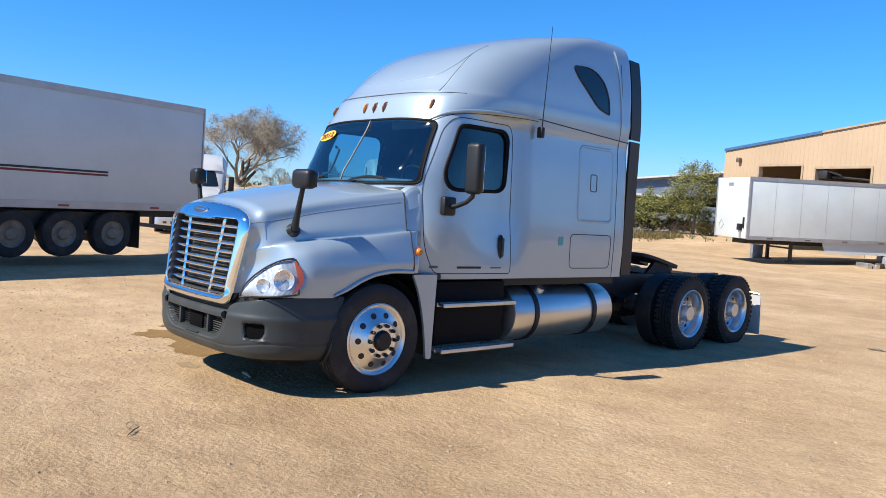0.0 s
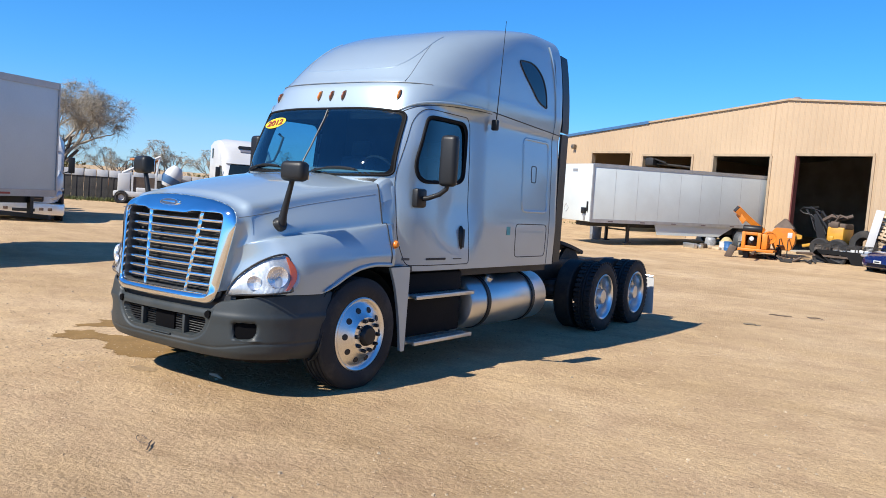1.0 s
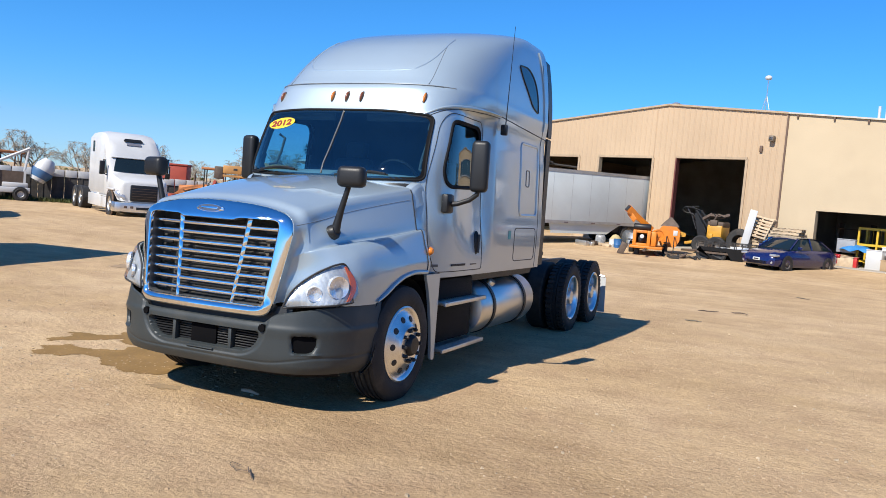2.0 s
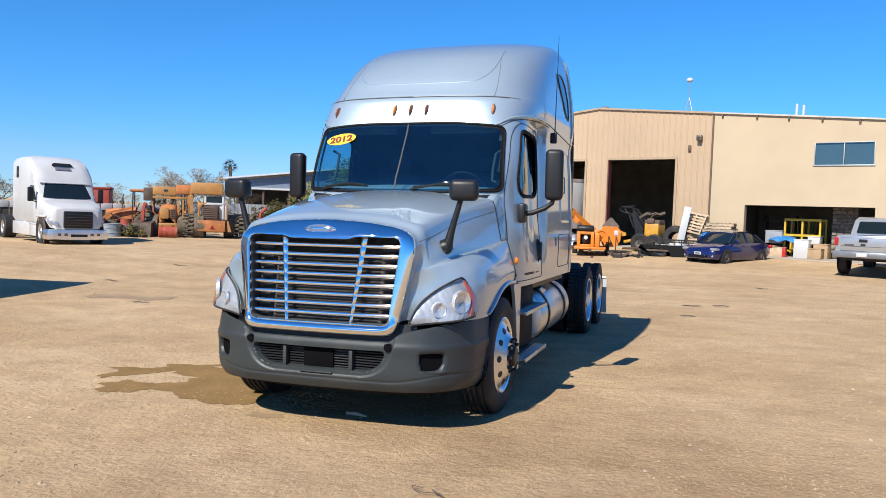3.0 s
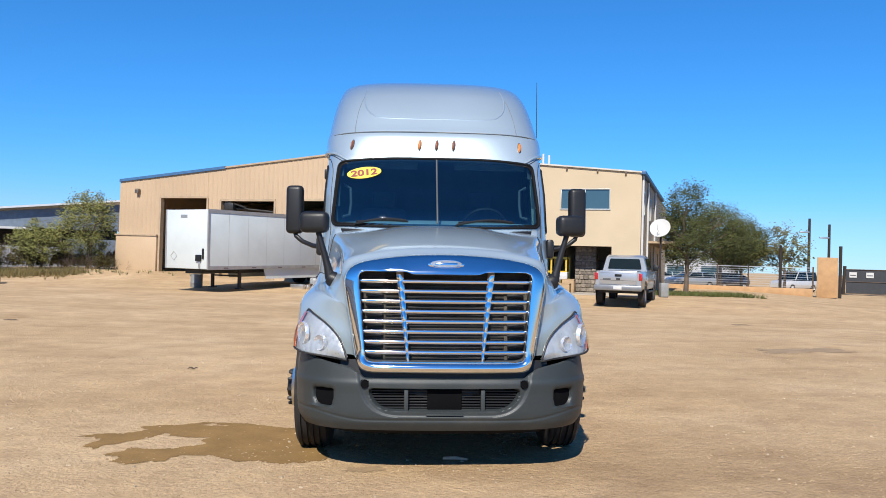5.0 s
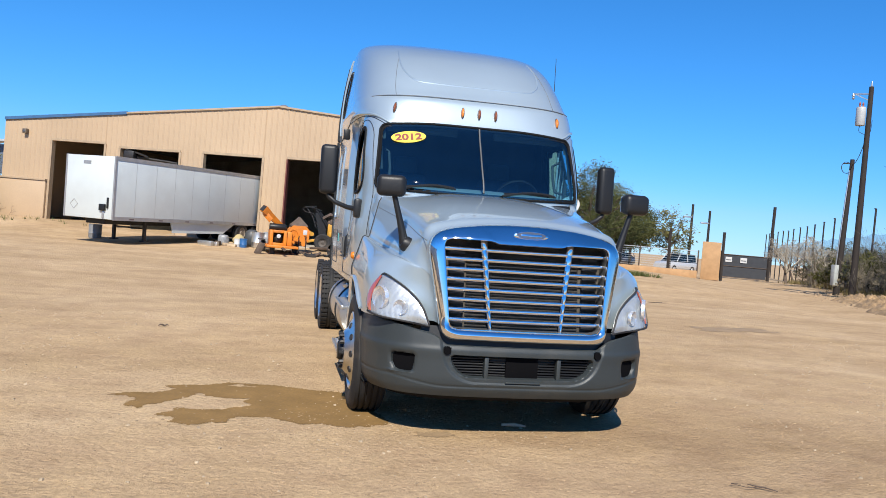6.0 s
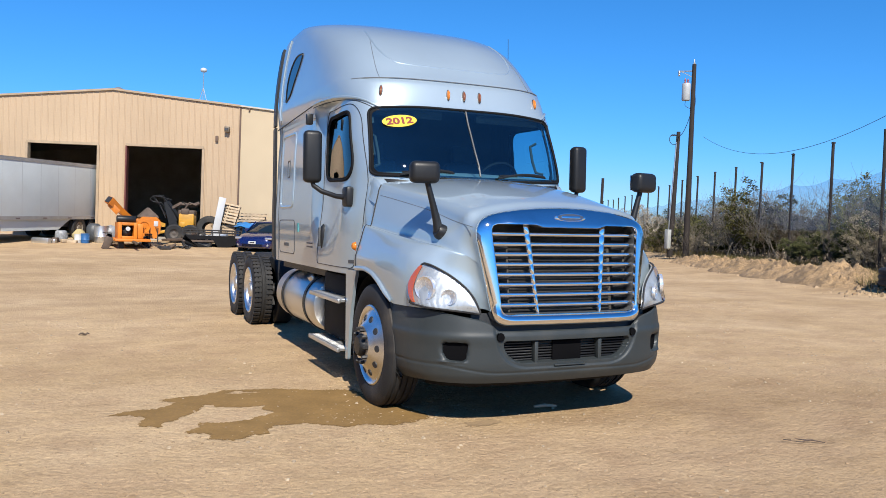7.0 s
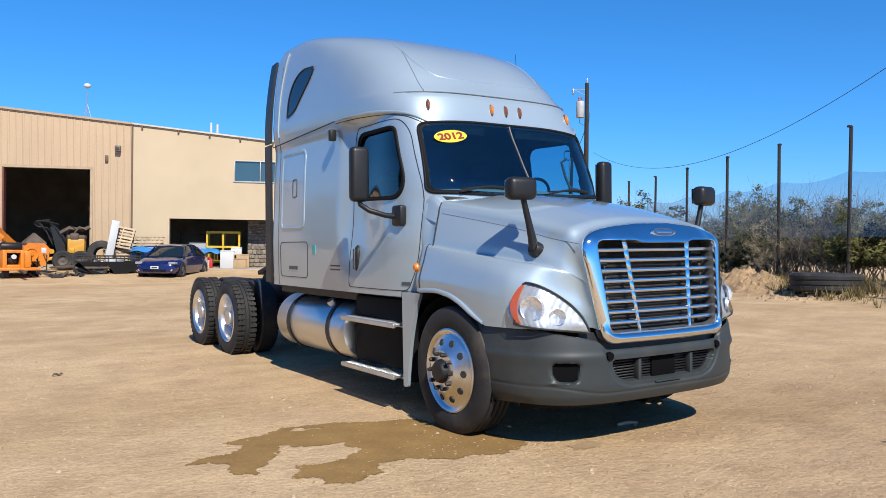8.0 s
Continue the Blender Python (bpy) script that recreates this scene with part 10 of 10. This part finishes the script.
def gate():
    a, b = Vector((36.9, 58.3, 0)), Vector((40.2, 56.2, 0))
    d = (b - a).normalized()
    t = thing("yard_gate", "dark screened metal gate across the drive", "gate", Matrix(((d.x, -d.y, 0, a.x), (d.y, d.x, 0, a.y), (0, 0, 1, 0), (0, 0, 0, 1))))
    bm = B()
    box(bm, (0.1, -0.02, 0.15), (3.8, 0.02, 2.1))
    part("screen", bm, mat("gate_screen", (0.045, 0.05, 0.06), 0.8), t, "dark blue-grey screen")
    for z in (0.12, 1.1, 2.12):
        bm = B()
        tube(bm, [(0, -0.04, z), (3.9, -0.04, z)], 0.035, 6)
        part("rail", bm, STEEL, t)
    for x in (0.35, 1.6):
        bm = B()
        box(bm, (x, -0.07, 1.45), (x + 0.55, -0.05, 1.9))
        s = part("sign", bm, WHITE, t, "white notice board")
        bm = B()
        box(bm, (x + 0.06, -0.076, 1.6), (x + 0.49, -0.07, 1.68))
        part("lettering_bar", bm, SILVER_DARK, s)
    for x, h in ((-0.1, 2.4), (3.95, 6.6)):
        bm = B()
        tube(bm, [(x, 0, -0.1), (x + 0.1, 0, h)], 0.13, 8)
        part("gate_post", bm, POLE, t)


gate()
for x, y, h in ((36.0, 62.5, 6.6), (38.4, 63.5, 6.2)):
    t = thing("utility_pole", "far wooden pole beyond the gate", "pole", Matrix.Translation((x, y, 0)), "utility poles")
    bm = B()
    tube(bm, [(0, 0, 0), (0, 0, h)], [0.14, 0.11], 8)
    part("post", bm, POLE, t)
    bm = B()
    box(bm, (-0.9, -0.1, h - 1.3), (0, 0.1, h - 1.15), 0.03)
    part("lamp_arm", bm, ALLOY_DULL, t)

# entrance wall, post and wire fence
wall = thing("entrance_pillar", "tan stucco entrance pillar with a brown post", "pillar", Matrix.Translation((27.6, 44.3, 0.1)) @ Matrix.Rotation(radians(-30), 4, "Z"))
bm = B()
box(bm, (-0.62, -0.2, 0), (0.62, 0.2, 2.65), 0.03)
part("pillar_body", bm, mat("pillar_tan", (0.55, 0.33, 0.16), 0.8), wall)
bm = B()
tube(bm, [(0.75, 0, 0), (0.75, 0, 3.4)], 0.10, 8)
part("pillar_post", bm, POLE, wall)
d = Vector((-6.7, 3.25, 0)).normalized()
wf = thing("wire_fence", "low wire fence on a tan kerb wall", "fence", Matrix(((d.x, -d.y, 0, 26.9), (d.y, d.x, 0, 44.8), (0, 0, 1, 0.1), (0, 0, 0, 1))))
bm = B()
box(bm, (0, -0.12, 0), (14, 0.12, 0.55), 0.02)
part("kerb_wall", bm, bpy.data.materials["pillar_tan"], wf, "tan kerb wall")
for k in range(8):
    bm = B()
    tube(bm, [(2.0 * k, 0, 0.4), (2.0 * k, 0, 2.0 if k != 1 else 3.4)], 0.05 if k != 1 else 0.10, 6)
    part("fence_post", bm, STEEL if k != 1 else POLE, wf)
for k in range(9):
    bm = B()
    tube(bm, [(0, 0, 0.65 + 0.16 * k), (14, 0, 0.65 + 0.16 * k)], 0.012 if k < 8 else 0.035, 4)
    part("wire", bm, ALLOY_DULL, wf)


def parked_car(label, x, y, ang, colour, tall):
    t = thing("parked_car", label, "car", Matrix.Translation((x, y, 0.05)) @ Matrix.Rotation(ang, 4, "Z"), "cars beyond the fence")
    m = mat("far_paint", colour, 0.3, 0.2, 0.02, 0.02, coat=0.8)
    h = 1.78 if tall else 1.45
    bm = B()
    loft(bm, [(0, hull(0.75, 0.35, 0.75, 0.15)), (0.4, hull(0.9, 0.3, 0.95, 0.15)), (1.4, hull(0.92, 0.3, 1.02, 0.15)), (4.2, hull(0.92, 0.3, 1.05, 0.15)), (4.6, hull(0.85, 0.4, 1.0, 0.15))])
    part("body", bm, m, t)
    bm = B()
    sec = lambda w0, w1, z1: [(0, 0.98), (w0, 0.98), (w1, z1 - 0.05), (0, z1)]
    loft(bm, [(1.2, sec(0.85, 0.8, 1.08)), (2.0, sec(0.86, 0.7, h)), (4.3 if tall else 3.6, sec(0.86, 0.7, h)), (4.5, sec(0.84, 0.78, 1.1))])
    part("glasshouse", bm, CAR_GLASS, t)
    bm = B()
    loft(bm, [(1.95, [(0, h - 0.03), (0.7, h - 0.05), (0.72, h - 0.02), (0, h + 0.03)]), (4.35 if tall else 3.6, [(0, h - 0.03), (0.7, h - 0.05), (0.72, h - 0.02), (0, h + 0.03)])])
    part("roof", bm, m, t)
    for sg in BOTH:
        for yy in (0.9, 3.7):
            wheel_pair(t, sg * 0.92, yy, 0.34, 0.22)
        for p in ((1.3, 1.02), (3.0, 1.02), (4.4, 1.02)):
            bm = B()
            tube(bm, [(sg * 0.86, p[0], p[1]), (sg * 0.71, p[0] + (0.65 if p[0] < 2 else 0), h - 0.03)], 0.04, 5)
            part("pillar", bm, m, t)
    return t


parked_car("white sport utility car beyond the wire fence", 32.2, 60.6, radians(-63), (0.75, 0.75, 0.75), True)
parked_car("dark car beyond the wire fence", 27.2, 63.0, radians(-60), (0.06, 0.06, 0.07), False)
parked_car("silver car beyond the wire fence", 23.0, 61.5, radians(-70), (0.4, 0.42, 0.45), False)
parked_car("white car in front of the far trees", 20.2, 65.0, radians(-75), (0.7, 0.72, 0.75), False)
far = thing("far_building", "pale low building far behind the trees", "building", Matrix.Translation((27.0, 92.0, 0)) @ Matrix.Rotation(radians(-25), 4, "Z"))
bm = B()
box(bm, (-16, 0, 0), (14, 8, 3.6), 0.05)
part("wall", bm, mat("far_wall", (0.5, 0.52, 0.55), 0.7), far)
bm = B()
box(bm, (-16.5, -0.5, 3.6), (14.5, 8.5, 3.95), 0.05)
part("roof", bm, ROOF, far)
for k in range(7):
    bm = B()
    box(bm, (-14 + 4 * k, -0.06, 1.0), (-12 + 4 * k, 0.02, 2.2))
    part("window", bm, OFFICE_GLASS, far)

# dish aerial beside the office corner
dish = thing("satellite_dish", "white satellite dish on a steel pole", "dish", Matrix.Translation((12.4, 32.3, ground_z(12.4, 32.3) + 0.0)))
bm = B()
tube(bm, [(0, 0, -0.05), (0, 0, 3.3)], 0.05, 8)
part("pole", bm, POLE, dish)
bm = B()
lathe(bm, [(0, 0.0), (0.2, 0.012), (0.36, 0.045), (0.5, 0.095), (0.49, 0.08), (0.2, -0.005), (0, -0.015)], 36, along((-0.45, -0.75, 0.42), (-0.06, -0.09, 3.3)))
dd = part("reflector", bm, WHITE, dish, "white dish")
bm = B()
tube(bm, [(-0.06, -0.09, 2.95), (-0.35, -0.55, 3.25), (-0.33, -0.5, 3.5)], 0.02, 6)
part("feed_arm", bm, ALLOY_DULL, dd)
ub = thing("utility_box", "grey electrical cabinet beside the office", "cabinet", Matrix.Translation((11.9, 30.2, ground_z(11.9, 30.2))))
bm = B()
CAB_GREY = mat("cabinet_grey", (0.30, 0.31, 0.31), 0.6)
box(bm, (-0.18, -0.18, 0), (0.18, 0.18, 0.66), 0.025)
part("cabinet_body", bm, CAB_GREY, ub)
bm = B()
box(bm, (-0.15, -0.192, 0.05), (0.15, -0.18, 0.61), 0.005)
part("cabinet_door", bm, CAB_GREY, ub)

# ---- loose ground: damp patch, mounds, gravel, grass, wire ----
def blot(name, label, outline, island, m, wob=0.10, cell=0.045, lift=0.006, seed=0):
    xs, ys = [p[0] for p in outline], [p[1] for p in outline]
    nx, ny = int((max(xs) - min(xs) + 0.6) / cell), int((max(ys) - min(ys) + 0.6) / cell)
    bm = B()
    grid = {}

    def vert(i, j):
        if (i, j) not in grid:
            x, y = min(xs) - 0.3 + i * cell, min(ys) - 0.3 + j * cell
            grid[(i, j)] = bm.verts.new((x, y, ground_z(x, y) + ground_bump(x, y) + lift))
        return grid[(i, j)]
    for i in range(nx):
        for j in range(ny):
            x, y = min(xs) - 0.3 + (i + 0.5) * cell, min(ys) - 0.3 + (j + 0.5) * cell
            n = noise.noise((x * 2.2, y * 2.2, seed)) * wob + noise.noise((x * 7, y * 7, seed)) * wob * 0.6 + noise.noise((x * 21, y * 21, seed)) * wob * 0.45 + noise.noise((x * 55, y * 55, seed)) * wob * 0.4
            if edge_distance(x, y, outline) + n < 0 and (not island or edge_distance(x, y, island) - n > 0):
                bm.faces.new((vert(i, j), vert(i + 1, j), vert(i + 1, j + 1), vert(i, j + 1)))
    # the stain is one patch: crumbs that fell off its edge go
    seen, best = set(), set()
    for fc in bm.faces:
        if fc in seen:
            continue
        isle, todo = set(), [fc]
        while todo:
            a = todo.pop()
            if a in isle:
                continue
            isle.add(a)
            todo.extend(o for v in a.verts for o in v.link_faces if o not in isle)
        seen |= isle
        if len(isle) > len(best):
            best = isle
    bmesh.ops.delete(bm, geom=[fc for fc in bm.faces if fc not in best], context="FACES")
    tagged(part(name, bm, m, None, label, 180), category="stain", kind="structure")


DAMP = mat("damp_dirt", (0.315, 0.192, 0.073), 0.8, 0, 0.12, 0.14, 4, 45, 0.004, spec=0.1)
blot("damp_patch", "dark damp patch on the dirt beside the front wheel", [(-3.19, 1.51), (-3.05, 1.63), (-2.91, 1.62), (-2.76, 1.82), (-2.85, 1.95), (-2.48, 2.02), (-2.29, 2.16), (-1.84, 2.06), (-1.52, 1.90), (-1.2, 1.84), (-1.0, 1.25), (-0.95, 0.6), (-1.26, 0.47), (-1.61, 0.58), (-1.88, 0.74), (-2.14, 0.75), (-2.21, 0.57), (-2.47, 0.49), (-2.63, 0.55), (-2.55, 0.67), (-2.72, 0.78), (-2.64, 0.97), (-2.7, 1.08), (-2.35, 0.98), (-2.02, 1.18), (-2.11, 1.32), (-2.03, 1.46), (-2.25, 1.45), (-2.45, 1.5), (-2.5, 1.62), (-2.6, 1.4), (-2.93, 1.04), (-3.06, 1.08), (-2.99, 1.37)], [(-2.29, 2.02), (-2.05, 1.93), (-1.98, 1.96), (-2.2, 2.07)], DAMP, 0.065, 0.009, 0.003, 2)
FAINT = mat("faint_damp", (0.415, 0.285, 0.155), 0.8, 0, 0.15, 0.15, 3, 45, 0.004)
blot("damp_patch", "faint damp patch on the drive", [(6.6, 9.0), (8.6, 9.3), (8.8, 10.1), (7.0, 9.8)], None, FAINT, 0.25, 0.03, 0.004, 4)
blot("damp_patch", "faint damp patch in the west yard", [(-9.0, 7.2), (-7.2, 7.6), (-7.4, 8.1), (-9.2, 7.9)], None, FAINT, 0.2, 0.03, 0.004, 5)
blot("oil_spot", "thin brown stain on the dirt before the bumper", [(-0.78, 0.26), (-0.62, 0.22), (-0.45, 0.30), (-0.5, 0.38), (-0.72, 0.36)], None, FAINT, 0.05, 0.010, 0.004, 6)
# pale bar stands for a streak of sunlight inside the truck's shadow
bm = B()
tube(bm, [(0.02, 0.59, ground_z(0, 0.6) + 0.02), (0.12, 0.585, ground_z(0.1, 0.6) + 0.024), (0.22, 0.56, ground_z(0.2, 0.6) + 0.018)], [0.012, 0.016, 0.009], 7)
tagged(part("wood_scrap", bm, mat("pale_wood_scrap", (0.62, 0.52, 0.38), 0.8), None, "pale bar standing for a streak of sunlight on the dirt"), category="wood scrap")

MOUND = mat("loose_earth", (0.40, 0.265, 0.14), 0.95, 0, 0.25, 0.35, 2.5, 22, 0.03, 0, (0.22, 0.15, 0.08), 0.7)
rng = random.Random(15)
for x, y, w, l, h in ((17.6, 12.2, 1.5, 2.3, 0.62), (18.9, 15.2, 1.4, 2.4, 0.50), (16.6, 10.9, 1.1, 1.3, 0.35), (20.4, 18.3, 1.5, 2.5, 0.50), (22.3, 21.6, 1.4, 2.6, 0.40), (16.9, 6.3, 1.2, 1.8, 0.30), (24.0, 25.0, 1.4, 2.6, 0.35)):
    sd = rng.random() * 50
    bm = B()

    def f(u, v, x=x, y=y, w=w, l=l, h=h, sd=sd):
        a, b = (u - 0.5) * 2, (v - 0.5) * 2
        q = max(0, 1 - a * a - b * b)
        px, py = x + a * w * FENCE_D.y + b * l * FENCE_D.x, y - a * w * FENCE_D.x + b * l * FENCE_D.y
        z = 0.8 * h * q ** 0.7 * (1 + 0.5 * noise.noise((a * 2 + sd, b * 3, 0))) + 0.20 * q * noise.noise((a * 6 + sd, b * 8, 3)) + 0.12 * q * noise.noise((a * 15 + sd, b * 19, 3))
        return Vector((px, py, ground_z(px, py) - 0.04 + max(z, 0)))
    sheet(bm, f, 60, 80)
    tagged(part("dirt_mound", bm, MOUND, None, "low heap of loose earth and rubble", 60), category="mound", group="earth heaps")


def scatter(name, label, spots, m, lo, hi, seed, flat=0.6):
    """Small stones, each a rough low block."""
    rng = random.Random(seed)
    vs, fs = [], []
    for x, y in spots:
        s = lo * (hi / lo) ** (rng.random() ** 2.2)
        k = len(vs)
        z = ground_z(x, y) + ground_bump(x, y)
        a = rng.random() * 6.283
        for j in range(5):
            b = a + j * 1.2566
            r = s * rng.uniform(0.7, 1.2)
            vs.append((x + r * math.cos(b), y + r * math.sin(b), z - s * 0.2))
        for j in range(5):
            b = a + j * 1.2566 + 0.3
            r = s * rng.uniform(0.35, 0.75)
            vs.append((x + r * math.cos(b), y + r * math.sin(b), z + s * flat * rng.uniform(0.7, 1.2)))
        for j in range(5):
            fs.append((k + j, k + (j + 1) % 5, k + 5 + (j + 1) % 5, k + 5 + j))
        fs.append(tuple(k + 5 + j for j in range(5)))
    me = bpy.data.meshes.new(name)
    me.from_pydata(vs, [], fs)
    me.materials.append(m)
    tagged(new(name, me), label, "stones", kind="stuff")


def spots(n, seed, x0, x1, y0, y1, avoid=True):
    rng = random.Random(seed)
    out = []
    while len(out) < n:
        x, y = rng.uniform(x0, x1), rng.uniform(y0, y1)
        if noise.noise((x * 0.35, y * 0.35, 9)) + rng.uniform(-0.5, 0.5) > -0.05:
            out.append((x, y))
    return out


def stone_mat(name, c):
    m = mat(name, c, 0.9, 0, 0.1, 0.15, 9, 60)
    nt = m.node_tree
    b = nt.nodes["Principled BSDF"]
    geo = nt.nodes.new("ShaderNodeNewGeometry")
    r = nt.nodes.new("ShaderNodeMapRange")
    r.inputs["To Min"].default_value, r.inputs["To Max"].default_value = 0.78, 1.22
    nt.links.new(geo.outputs["Random Per Island"], r.inputs["Value"])
    mul = nt.nodes.new("ShaderNodeVectorMath")
    mul.operation = "SCALE"
    old = b.inputs["Base Color"].links[0].from_socket
    nt.links.new(old, mul.inputs[0])
    nt.links.new(r.outputs["Result"], mul.inputs["Scale"])
    nt.links.new(mul.outputs[0], b.inputs["Base Color"])
    return m


scatter("gravel", "small tan gravel strewn over the dirt", spots(22000, 1, -9, 9.5, -5.5, 8) + spots(12000, 11, -6.5, 8.5, -5, 1), stone_mat("tan_gravel", (0.46, 0.325, 0.19)), 0.004, 0.018, 1, 0.32)
scatter("pale_gravel", "pale limestone chips strewn over the dirt", spots(2600, 2, -9, 9.5, -5.5, 8) + spots(900, 12, -20, 20, -4, 26), stone_mat("pale_gravel", (0.51, 0.40, 0.27)), 0.005, 0.022, 2)
scatter("dark_clods", "dark dry clods scattered over the yard", spots(2200, 3, -10, 10, -5, 8) + spots(1500, 23, 0.2, 8.5, -6, 1.2) + spots(1500, 13, -22, 22, -3, 28), stone_mat("dark_clod", (0.42, 0.285, 0.16)), 0.005, 0.018, 3, 0.30)
rng = random.Random(90)
rub = []
for k in range(2400):
    a, o = rng.uniform(-3, 26), rng.gauss(-1.6, 0.9)
    p = FENCE_A + FENCE_D * a + Vector((FENCE_D.y, -FENCE_D.x, 0)) * o
    rub.append((p.x, p.y))
scatter("rubble", "broken rubble along the earth bank", rub, stone_mat("rubble", (0.46, 0.33, 0.20)), 0.03, 0.16, 4, 0.6)


def tufts(name, label, spots_, m, h, seed):
    rng = random.Random(seed)
    bm = B()
    for x, y in spots_:
        z = ground_z(x, y)
        for k in range(7):
            a, l = rng.random() * 6.283, h * rng.uniform(0.5, 1.2)
            d = Vector((math.cos(a), math.sin(a), 0))
            p = Vector((x, y, z)) + d * rng.uniform(0, 0.12)
            t = p + d * l * 0.5 + Vector((0, 0, l))
            s = Vector((-d.y, d.x, 0)) * 0.012
            bm.faces.new([bm.verts.new(q) for q in (p - s, p + s, t)])
    tagged(part(name, bm, m, None, label, 180), category="grass", kind="stuff")


rng = random.Random(66)
g1 = []
for k in range(2200):
    a, o = rng.uniform(-6, 50), rng.gauss(-0.2, 0.8)
    p = FENCE_A + FENCE_D * a + Vector((FENCE_D.y, -FENCE_D.x, 0)) * o
    g1.append((p.x, p.y))
for k in range(1500):
    g1.append((rng.uniform(-32, -18), 38.4 + rng.gauss(0, 0.8)))
for k in range(1500):
    a, o = rng.uniform(-3, 24), rng.gauss(-1.3, 0.5)
    p = FENCE_A + FENCE_D * a + Vector((FENCE_D.y, -FENCE_D.x, 0)) * o
    g1.append((p.x, p.y))
tufts("dry_grass", "dry yellow grass along the fences", g1, GRASS, 0.35, 67)
g2 = [(rng.uniform(11.5, 18), rng.uniform(32.5, 36.0)) for k in range(900)] + [(-27.5 + rng.gauss(0, 4.5), 39.0 + rng.gauss(0, 0.7)) for k in range(1400)] + [(-36 + 10 * v + rng.gauss(0, 0.4), 15.0 + 13.5 * v + rng.gauss(0, 0.4)) for v in (rng.random() for k in range(1200))]
tufts("green_grass", "short green grass beside the buildings", g2, mat("green_grass", (0.11, 0.13, 0.03), 0.8, 0, 0.3, 0.3), 0.22, 68)

bm = B()
wire_z = ground_z(1.3, -1.0) + 0.004
tube(bm, [spline([(1.36, -1.00, 0.012), (1.28, -1.02, 0.014), (1.21, -0.985, 0.02), (1.20, -0.94, 0.016), (1.27, -0.945, 0.012)], k / 30) + Vector((0, 0, wire_z)) for k in range(31)], 0.0025, 5)
tube(bm, [spline([(1.46, -1.08, 0.010), (1.40, -1.02, 0.016), (1.37, -1.00, 0.014), (1.32, -0.94, 0.012)], k / 20) + Vector((0, 0, wire_z)) for k in range(21)], [0.003 + 0.0035 * math.sin(math.pi * k / 20) for k in range(21)], 6)
tagged(part("wire_scrap", bm, STEEL, None, "bent rusty wire lying on the dirt"), category="wire")


def stick(label, x, y, length, turn, r, m, seed):
    rng = random.Random(seed)
    bm = B()
    pts = [Vector((length * (k / 5 - 0.5), rng.gauss(0, length * 0.04), r * 0.8 + max(0, rng.gauss(0.006, 0.008)))) for k in range(6)]
    tube(bm, pts, [r * 0.5, r, r * 1.1, r, r * 0.8, r * 0.4], 6)
    for k in (1, 3):
        tube(bm, [pts[k], pts[k] + Vector((length * 0.14, rng.choice((-1, 1)) * length * 0.10, 0.012))], [r * 0.6, r * 0.25], 5)
    at = Matrix.Translation((x, y, ground_z(x, y) + ground_bump(x, y))) @ Matrix.Rotation(turn, 4, "Z")
    tagged(part("stick", bm, m, None, label, at=at), category="stick", group="sticks on the dirt")


for k, (x, y, length, turn) in enumerate(((2.72, 12.1, 0.42, 0.3), (3.32, 12.22, 0.38, -0.5), (2.68, 9.98, 0.30, 0.1), (-12.2, 14.7, 0.5, 0.2), (-10.2, 14.6, 0.45, -0.2), (-7.35, 7.0, 0.34, 0.3), (-11.0, 10.4, 0.40, 0.1), (9.84, 17.1, 0.6, -0.3), (4.5, 17.9, 0.4, 0.4), (-3.46, 6.2, 0.16, 0.6))):
    stick("dark dry stick lying on the dirt", x, y, length, turn, 0.013, TWIG if k % 3 == 2 else BARK, 300 + k)
